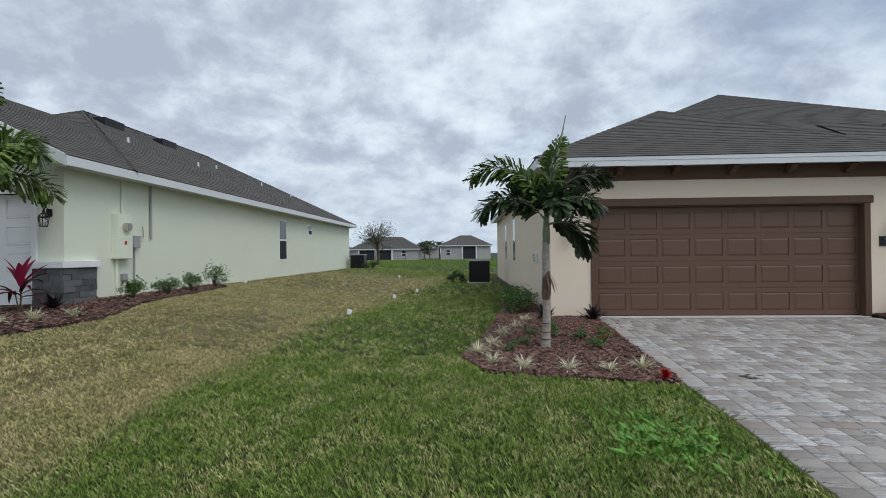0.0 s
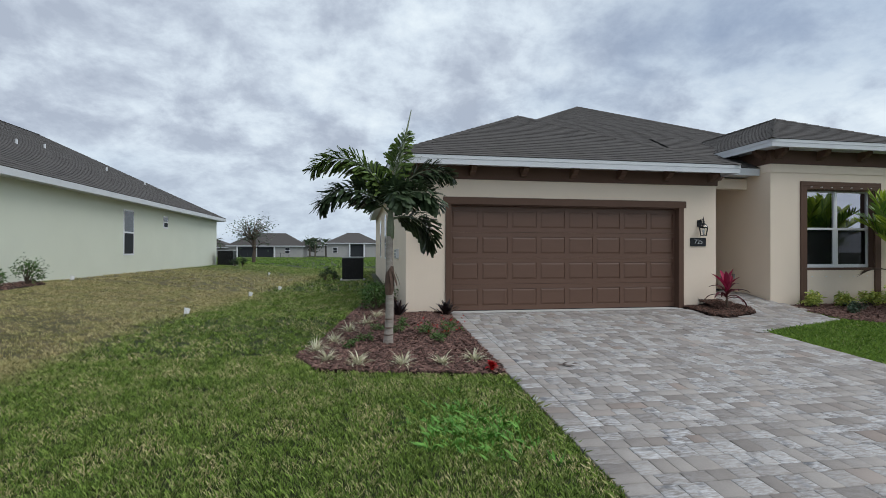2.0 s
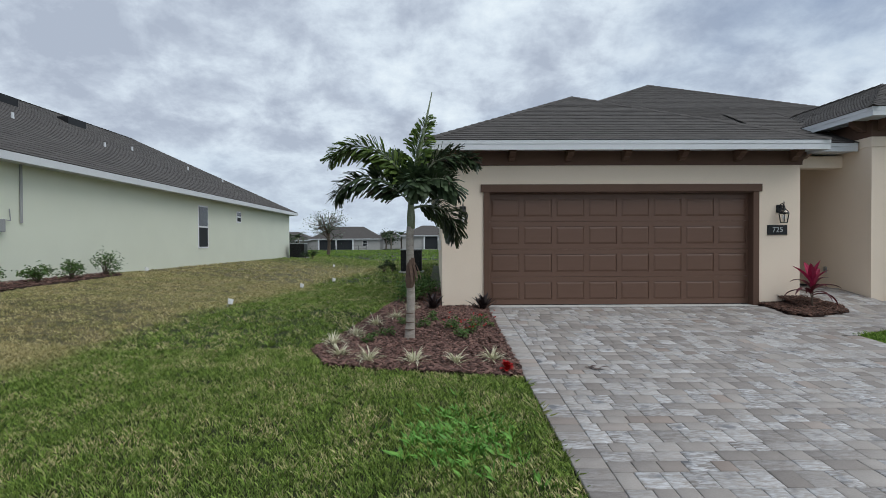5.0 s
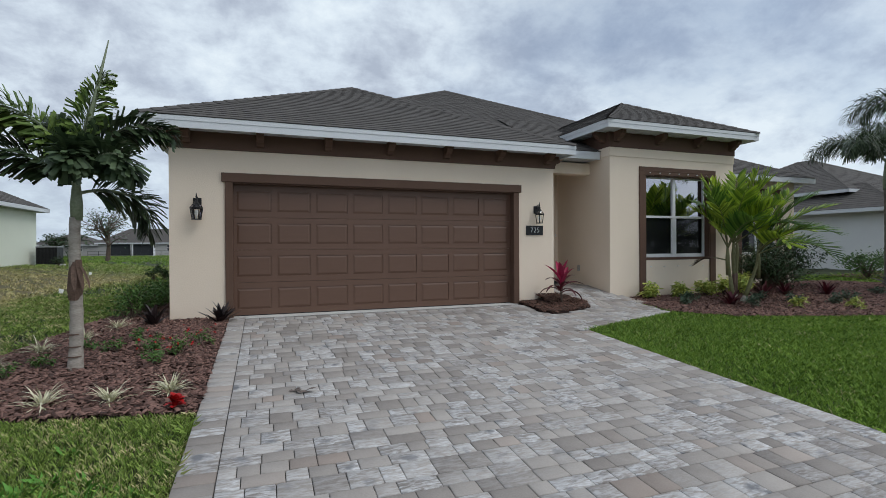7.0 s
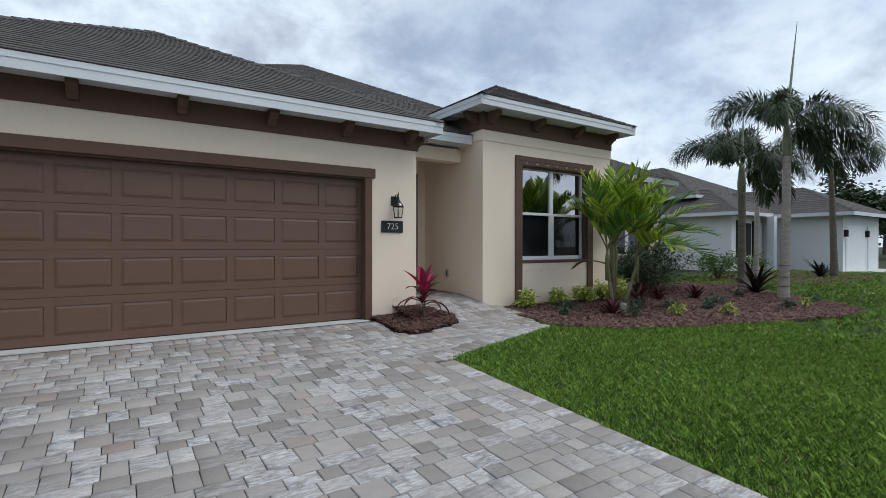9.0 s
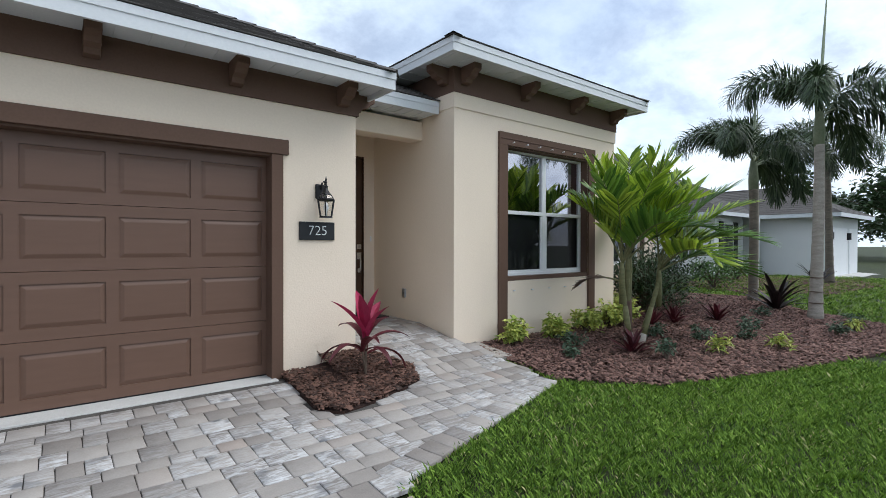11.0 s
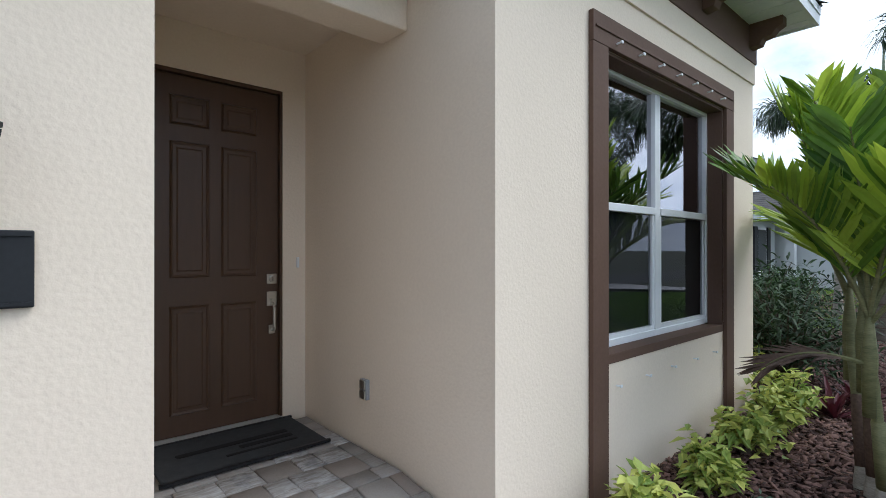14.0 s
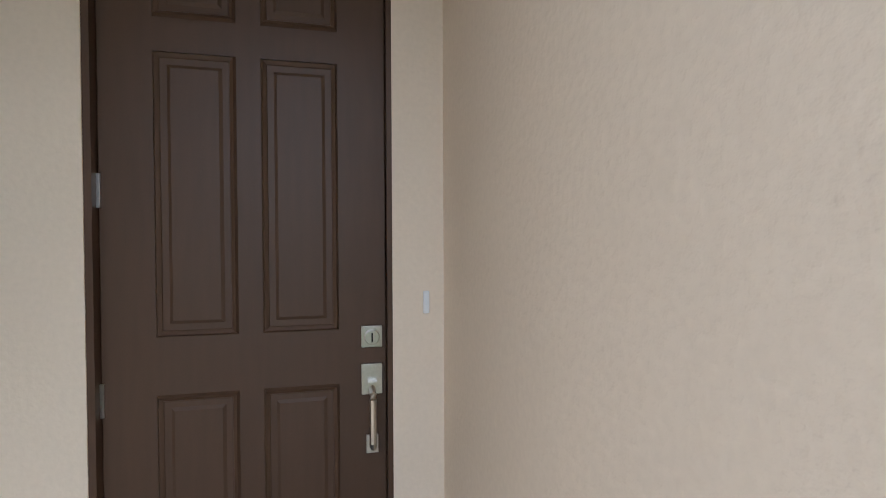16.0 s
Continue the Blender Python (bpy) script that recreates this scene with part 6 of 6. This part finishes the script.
for i, (x, y, r, h) in enumerate(((-0.9, 19.6, 0.25, 0.7), (-0.55, 19.3, 0.25, 0.6), (-6.0, 28.3, 0.3, 0.7), (-6.3, 27.9, 0.3, 0.6))):
    shrub("green_shrub", x, y, r, h, 300, 0.10, DARK_LEAF, "dark green shrub beside the condenser", group="shrubs by the condensers", seed=200 + i)

# ---- trees of the distance ----


def tree(x, y, h, spread, n, seed, material=DARK_LEAF, bare=False, leaf=0.35, group="far trees", label="broad dark tree on the skyline"):
    rnd = random.Random(seed)
    z0 = ground_z(x, y)
    g = thing("tree", (x, y, z0), label, "tree", group)
    st = Build()
    st.tube([(x, y, z0 - 0.2), (x + 0.1, y, z0 + h * 0.25), (x, y + 0.1, z0 + h * 0.5)], [h * 0.035, h * 0.026, h * 0.016], 9, False)
    pts = []
    for i in range(26):
        a, e = i * 2.4, rnd.uniform(0.1, 1.3)
        s = Vector((x, y, z0 + h * rnd.uniform(0.2, 0.5)))
        q = s + Vector((math.cos(a) * math.cos(e) * spread, math.sin(a) * math.cos(e) * spread, math.sin(e) * h * 0.5)) * rnd.uniform(0.55, 1.0)
        m = s.lerp(q, 0.5) + Vector((rnd.gauss(0, .2), rnd.gauss(0, .2), 0.2))
        st.tube([s, m, q], [h * 0.012, h * 0.007, h * 0.002], 5, False)
        for k in range(3):
            e2 = q + Vector((rnd.gauss(0, spread * .2), rnd.gauss(0, spread * .2), rnd.gauss(0, h * .06)))
            st.tube([m, m.lerp(e2, 0.6), e2], [h * 0.005, h * 0.003, h * 0.001], 4, False)
        c = n // 26
        for k in range(c):
            t = rnd.random()
            pts.append(m.lerp(q, 0.3 + 0.8 * t) + Vector((rnd.gauss(0, spread * .16), rnd.gauss(0, spread * .16), rnd.gauss(0, h * .06))))
    part("trunk", st, TWIG, g)
    if pts:
        vs, fs = leaf_cloud(pts, leaf, leaf * 0.6, rnd)
        part("crown", Build().add(vs, fs), material, g)


tree(-9.0, 46, 5.2, 2.2, 900, 301, bare=True, leaf=0.22, material=BLUE_LEAF, label="thin-leaved tree behind the green house")
for i, (x, y, h, s) in enumerate(((62, 12, 9, 5), (70, 4, 10, 6), (66, 20, 9, 5), (80, -4, 10, 6), (78, 14, 9.5, 6), (92, 24, 10, 6), (88, 4, 10, 6))):
    tree(x, y, h, s, 2600, 310 + i, leaf=0.65)
for i, (x, y, h, s) in enumerate(((-36, 118, 5, 3), (-44, 110, 6, 4), (-12, 128, 5, 3), (14, 128, 6, 4))):
    tree(x, y, h, s, 900, 330 + i, leaf=0.5)
for i, (x, y, h, s) in enumerate(((-30, -38, 6, 4.5), (-18, -44, 6, 4.5), (-5, -40, 5.5, 4), (8, -46, 6, 4.5), (20, -40, 5.5, 4), (32, -45, 6, 4.5), (45, -42, 6, 4.5), (58, -38, 6, 4.5))):
    tree(x, y, h, s, 900, 350 + i, leaf=0.6, group="trees across the street", label="dark tree across the street")
rr = random.Random(77)
for i, (x, y, t) in enumerate(((-9.6, 116, 3.2), (-11.2, 120, 3.0), (-7.6, 122, 3.2), (-30.4, 112, 2.6))):
    palm("distant_palm", x, y, t, 0.2, 0.15, ring_fronds(9, 2.4, rr), 0.5, 0.09, 70, 0.0, DARK_LEAF, "dark palm between the far houses", 360 + i, shaft=0.4, trunk_mat=TRUNK_DARK, group="distant palms", rings=False)
tree(7.0, 13.5 + 30, 5, 2.0, 300, 371, leaf=0.25, material=BLUE_LEAF, label="small tree on the back lawn")
tree(21.0, 24, 7.0, 2.4, 160, 372, leaf=0.2, material=BLUE_LEAF, label="nearly bare tree behind the house")

# ---- small things on the lawn ----
for i, (x, y) in enumerate(((-2.66, 8.9), (-2.3, 12.4), (-1.9, 14.4), (-3.6, 22.5), (-6.9, 13.5))):
    z = ground_z(x, y)
    g = thing("marker_flag", (x, y, z), "small white marker flag on the plot line", "flag", "plot line flags")
    part("wire", Build().tube([(x, y, z - 0.03), (x + 0.01, y, z + 0.17)], 0.004, 5), FASCIA, g)
    part("flag", Build().add([(x + 0.01, y, z + 0.17), (x + 0.10, y + 0.03, z + 0.14), (x + 0.08, y + 0.01, z + 0.05), (x + 0.01, y, z + 0.06), (x + 0.01, y + 0.004, z + 0.17), (x + 0.10, y + 0.034, z + 0.14), (x + 0.08, y + 0.014, z + 0.05), (x + 0.01, y + 0.004, z + 0.06)], [(0, 1, 2, 3), (7, 6, 5, 4)]), FLAG_WHITE, g)
x, y = 2.84, 5.06
z = paving_z(x, y) + 0.035
vs, fs = leaf_cloud([(x + 0.02 * k, y + 0.012 * (k % 3), z + 0.008 * (k % 2)) for k in range(7)], 0.11, 0.06, random.Random(4), 0.0)
tagged(part("fallen_leaf", Build().add([(a, c, max(z - 0.002, min(e, z + 0.03))) for a, c, e in vs], fs), DRY_LEAF), "curled brown leaf lying on the pavers", "leaf")

# ---- beds of bark mulch ----


def bed(name, outline, label, density, seed, zf=ground_z, chips=MULCH):
    loop = smooth_loop(outline, 4)
    xs, ys = [p[0] for p in outline], [p[1] for p in outline]
    rnd = np.random.RandomState(seed)
    # low mound under the bark
    step = 0.2
    vs, fs, idx = [], [], {}
    gx, gy = np.arange(min(xs), max(xs) + step, step), np.arange(min(ys), max(ys) + step, step)
    for j, yy in enumerate(gy):
        for i, xx in enumerate(gx):
            if inside(outline, xx, yy):
                idx[i, j] = len(vs)
                vs.append((xx, yy, zf(xx, yy) + 0.010))
    for (i, j), k in idx.items():
        q = [idx.get((i + 1, j)), idx.get((i + 1, j + 1)), idx.get((i, j + 1))]
        if None not in q:
            fs.append((k, *q))
    b2 = Build().prism(outline, lambda a, c: zf(a, c) - 0.1, lambda a, c: zf(a, c) + 0.002)
    b2.add(vs, fs)
    structure(name, b2, MULCH_BED, label, "mulch bed")
    pts = []
    tries = int((max(xs) - min(xs)) * (max(ys) - min(ys)) * density)
    for px, py in zip(rnd.uniform(min(xs), max(xs), tries), rnd.uniform(min(ys), max(ys), tries)):
        if inside(outline, px, py):
            pts.append((px, py, zf(px, py)))
    pts = np.array(pts)
    n = len(pts)
    ln, wd, th = 0.011 + 0.034 * rnd.uniform(0, 1, n) ** 2, 0.008 + 0.018 * rnd.uniform(0, 1, n) ** 1.5, rnd.uniform(0.0015, 0.004, n)
    yaw, tx, ty = rnd.uniform(0, 6.283, n), rnd.normal(0, 0.28, n), rnd.normal(0, 0.32, n)
    corners = np.array([(-1, -0.8, -1), (1, -0.6, -1), (0.8, 1, -1), (-0.9, 0.7, -1), (-0.9, -0.7, 1), (0.9, -0.5, 1), (0.7, 0.8, 1), (-0.8, 0.6, 1)], float)
    v = corners[None] * np.stack([ln, wd, th], 1)[:, None, :]
    v[..., 2] += v[..., 0] * tx[:, None] + v[..., 1] * ty[:, None]
    c, s = np.cos(yaw)[:, None], np.sin(yaw)[:, None]
    w = np.stack([v[..., 0] * c - v[..., 1] * s, v[..., 0] * s + v[..., 1] * c, v[..., 2]], -1)
    w += pts[:, None, :]
    w[..., 2] += (0.018 + rnd.uniform(0.0, 0.03, n))[:, None]
    f = np.array([(4, 5, 6, 7), (0, 1, 5, 4), (1, 2, 6, 5), (2, 3, 7, 6), (3, 0, 4, 7)])
    faces = (np.arange(n)[:, None, None] * 8 + f[None]).reshape(-1, 4)
    stuff("bark_mulch", w.reshape(-1, 3), faces, chips, "loose reddish-brown bark chips", "mulch")


bed("bed_front", BED_LEFT, "mulch bed beside the driveway", 1900, 1)
bed("bed_bay", BED_RIGHT, "mulch bed before the bay window", 1500, 2)
bed("bed_island", ISLAND, "small mulch island beside the porch path", 3600, 3, lambda a, c: paving_z(a, c) + 0.03, MULCH_DARK)
bed("bed_neighbour", BED_NEIGHBOUR, "mulch bed before the sage house", 400, 4)
bed("bed_far", [(19.5, 9.2), (21.5, 7.9), (26.5, 7.7), (28.5, 9.0), (27.0, 12.5), (21, 12.0)], "mulch bed before the white house", 200, 6)
b = Build().prism([(9.22, 8.72), (9.30, 8.05), (9.52, 8.05), (9.62, 8.72)], 0.3, lambda a, c: ground_z(a, c) + 0.05)
structure("trim_grit", b, ROCKDUST, "pale grit between path and wall", "grit")

# ---- grass ----
KEEP_OFF = [DRIVE, BED_LEFT, BED_RIGHT, BED_NEIGHBOUR, [(1.0, 8.7), (17.1, 8.7), (17.1, 26), (1.0, 26)], [(-19, 7.9), (-7.6, 7.9), (-7.6, 29.3), (-19, 29.3)]]


def grass(name, x0, x1, y0, y1, count, height, width, seed, label, extra=None, material=None, spread=0.5, feather=0.0, tuft_r=0.02):
    rnd = np.random.RandomState(seed)
    px, py = rnd.uniform(x0, x1, count), rnd.uniform(y0, y1, count)
    # gather into tufts that fan outwards
    per = 9
    m = -(-count // per)
    tx, ty = np.repeat(px[:m], per)[:count], np.repeat(py[:m], per)[:count]
    if feather:
        tx = tx + np.repeat(rnd.normal(0, feather, m), per)[:count]; ty = ty + np.repeat(rnd.normal(0, feather, m), per)[:count]
    ox, oy = rnd.normal(0, tuft_r, count), rnd.normal(0, tuft_r, count)
    px, py = tx + ox, ty + oy
    size = np.repeat(rnd.uniform(0.65, 1.25, m), per)[:count]
    ok = np.ones(count, bool)
    for poly in KEEP_OFF + (extra or []):
        a = np.array(poly)
        c = np.zeros(count, bool)
        j = len(a) - 1
        for i in range(len(a)):
            (xa, ya), (xb, yb) = a[i], a[j]
            if ya != yb:
                c ^= ((ya > py) != (yb > py)) & (px < (xb - xa) * (py - ya) / (yb - ya) + xa)
            j = i
        ok &= ~c
    px, py, ox, oy, size = px[ok], py[ok], ox[ok], oy[ok], size[ok]
    n = len(px)
    pz = np.array([ground_z(a, c) for a, c in zip(px, py)]) - 0.01
    dry = np.clip(((-3.75 + 0.11 * py) - px) / 1.0, 0, 1) * (py < 26)
    h = height * rnd.uniform(0.5, 1.25, n) * (1 - 0.35 * dry) * size
    yaw, lean = np.arctan2(oy, ox) + rnd.normal(0, 0.7, n), rnd.uniform(0.15, spread + 0.6, n)
    w = width * rnd.uniform(0.7, 1.3, n) * 0.5
    dx, dy = np.cos(yaw), np.sin(yaw)
    v = np.zeros((n, 4, 3))
    v[:, 0] = np.stack([px - dy * w, py + dx * w, pz], 1)
    v[:, 1] = np.stack([px + dy * w, py - dx * w, pz], 1)
    v[:, 2] = np.stack([px + dx * lean * h * 0.45 + dy * w * 0.8, py + dy * lean * h * 0.45 - dx * w * 0.8, pz + h * 0.65], 1)
    v[:, 3] = np.stack([px + dx * lean * h * 1.2, py + dy * lean * h * 1.2, pz + h], 1)
    faces = np.arange(n * 4).reshape(n, 4)
    stuff(name, v.reshape(-1, 3), faces, material or BLADE, label, "grass")


grass("grass", -4.5, 2.3, 0.6, 6.0, 330000, 0.040, 0.0050, 11, "blades of mown lawn grass", None, None, 0.2, 0.0, 0.016)
grass("grass", -9.0, 1.4, 5.5, 14.0, 190000, 0.042, 0.0075, 12, "blades of mown lawn grass beside the house", None, None, 0.5, 0.3, 0.03)
grass("grass", -9.0, -4.3, 1.0, 6.0, 80000, 0.05, 0.0075, 17, "blades of dry lawn grass", None, None, 0.5, 0.3, 0.03)
grass("grass", 6.8, 13.0, 2.2, 8.0, 270000, 0.048, 0.0050, 13, "blades of lush lawn grass", None, BLADE_LUSH, 0.25, 0.25)
grass("grass", 12.5, 30.0, -2.0, 12.0, 130000, 0.065, 0.014, 14, "blades of lush lawn grass beyond the bed", None, BLADE_LUSH, 0.5, 0.6, 0.05)
grass("grass", -8.0, 1.3, 14.0, 34.0, 50000, 0.07, 0.018, 15, "blades of grass behind the houses", None, None, 0.5, 0.8, 0.06)
grass("grass", -34.0, 40.0, 33.0, 112.0, 90000, 0.11, 0.05, 22, "blades of green lawn behind the far houses", None, BLADE_LUSH, 0.3, 0.8, 0.1)
grass("grass", -16.0, 2.1, -6.2, 1.4, 110000, 0.055, 0.011, 19, "blades of lawn grass by the street", None, None, 0.5, 0.3, 0.04)
grass("grass", 7.0, 30.0, -6.2, 3.2, 120000, 0.06, 0.013, 20, "blades of lush lawn grass by the street", None, BLADE_LUSH, 0.5, 0.4, 0.045)
grass("grass", 2.05, 2.22, -1.0, 4.9, 2200, 0.055, 0.006, 16, "long grass blades over the driveway edge", [], None, 0.9)
grass("clover", 1.25, 1.5, 3.2, 3.8, 1300, 0.055, 0.022, 18, "patch of bright clover in the lawn", [], CLOVER, 1.0, 0.22, 0.03)

# ---- pavers, last ----


def paver_mesh(l, w):
    """A tumbled paver: chamfered top edge, centred."""
    c, t = 0.0045, 0.028
    a, d = l / 2 - 0.0026, w / 2 - 0.0026
    v = [(-a, -d, -t), (a, -d, -t), (a, d, -t), (-a, d, -t), (-a, -d, -c), (a, -d, -c), (a, d, -c), (-a, d, -c),
         (-a + c, -d + c, 0), (a - c, -d + c, 0), (a - c, d - c, 0), (-a + c, d - c, 0)]
    f = [(8, 9, 10, 11)] + [(k + i, k + (i + 1) % 4, k + 4 + (i + 1) % 4, k + 4 + i) for k in (0, 4) for i in range(4)]
    return v, f


def build_pavers():
    rnd = random.Random(12)
    drive = bpy.data.objects["pavement"]
    shared = {}
    rest_v, rest_f = [], []
    singles = 0

    def lay(x, y, l, w, turn=0.0, lift=0.0):
        nonlocal singles
        z = paving_z(x, y) + 0.026 + lift + rnd.uniform(-0.002, 0.002)
        e = 0.05
        sx, sy = (paving_z(x + e, y) - paving_z(x - e, y)) / (2 * e), (paving_z(x, y + e) - paving_z(x, y - e)) / (2 * e)
        sx += rnd.uniform(-0.008, 0.008); sy += rnd.uniform(-0.008, 0.008)
        rz = turn + math.radians(rnd.uniform(-0.8, 0.8))
        cr, sr = math.cos(rz), math.sin(rz)
        v, f = paver_mesh(l, w)
        if 4.6 < x < 6.98 and 4.3 < y < 6.9 and singles < 300:
            key = (round(l, 3), round(w, 3))
            if key not in shared:
                me = bpy.data.meshes.new("paver")
                me.from_pydata(v, [], f)
                me.materials.append(PAVER)
                shared[key] = me
            ob = new("paver", shared[key])
            ob.parent = drive
            ob.matrix_basis = Matrix.Translation((x, y, z)) @ Euler((math.atan(sy), -math.atan(sx), rz)).to_matrix().to_4x4()
            singles += 1
            return
        k = len(rest_v)
        for a, c, h in v:
            px, py = a * cr - c * sr, a * sr + c * cr
            rest_v.append((x + px, y + py, z + h + sx * px + sy * py))
        rest_f.extend(tuple(i + k for i in q) for q in f)

    # soldier course along the two edges, then staggered courses of three sizes
    y = -5.1
    while y < 8.58:
        w = 0.135
        lay(2.12 + 0.115, y + w / 2, 0.23, w)
        if y < 6.3:
            lay(6.98 - 0.115, y + w / 2, 0.23, w)
        y += w
    # border course along the slanting lawn edge
    slant = math.atan2(0.72, 2.32)
    for i in range(17):
        u = 0.075 + i * 0.1415
        lay(6.98 + u * math.cos(slant) - 0.10 * math.sin(slant), 6.5 + u * math.sin(slant) + 0.10 * math.cos(slant), 0.138, 0.21, slant, 0.004)
    y = -5.1
    while y < 10.52:
        w = rnd.choice((0.135, 0.135, 0.20))
        xa, xb = 2.352, 6.748
        if y > 6.3:
            xb = 9.36 if y < 8.70 else 9.20
        if y > 8.58:
            xa = 7.92
        x = xa
        first = True
        while x < xb - 0.05:
            l = rnd.choice((0.135, 0.17, 0.20, 0.25)) if w < 0.18 else rnd.choice((0.135, 0.20, 0.20, 0.17))
            if first:
                l *= rnd.choice((0.6, 0.8, 1.0)); first = False
            if x + l > xb - 0.07:
                l = xb - x
            cx, cy = x + l / 2, y + w / 2
            dl = (cy - 6.5) * math.cos(slant) - (cx - 6.98) * math.sin(slant)
            if (cy < 8.60 or cx > 7.9) and not inside(ISLAND, cx, cy) and inside(DRIVE, cx, cy) and (cx < 6.98 or dl > 0.13):
                lay(cx, cy, l, w)
            x += l
        y += w
    stuff("paver_field", rest_v, rest_f, PAVER, "staggered grey and taupe concrete pavers", "pavers", drive)


build_pavers()
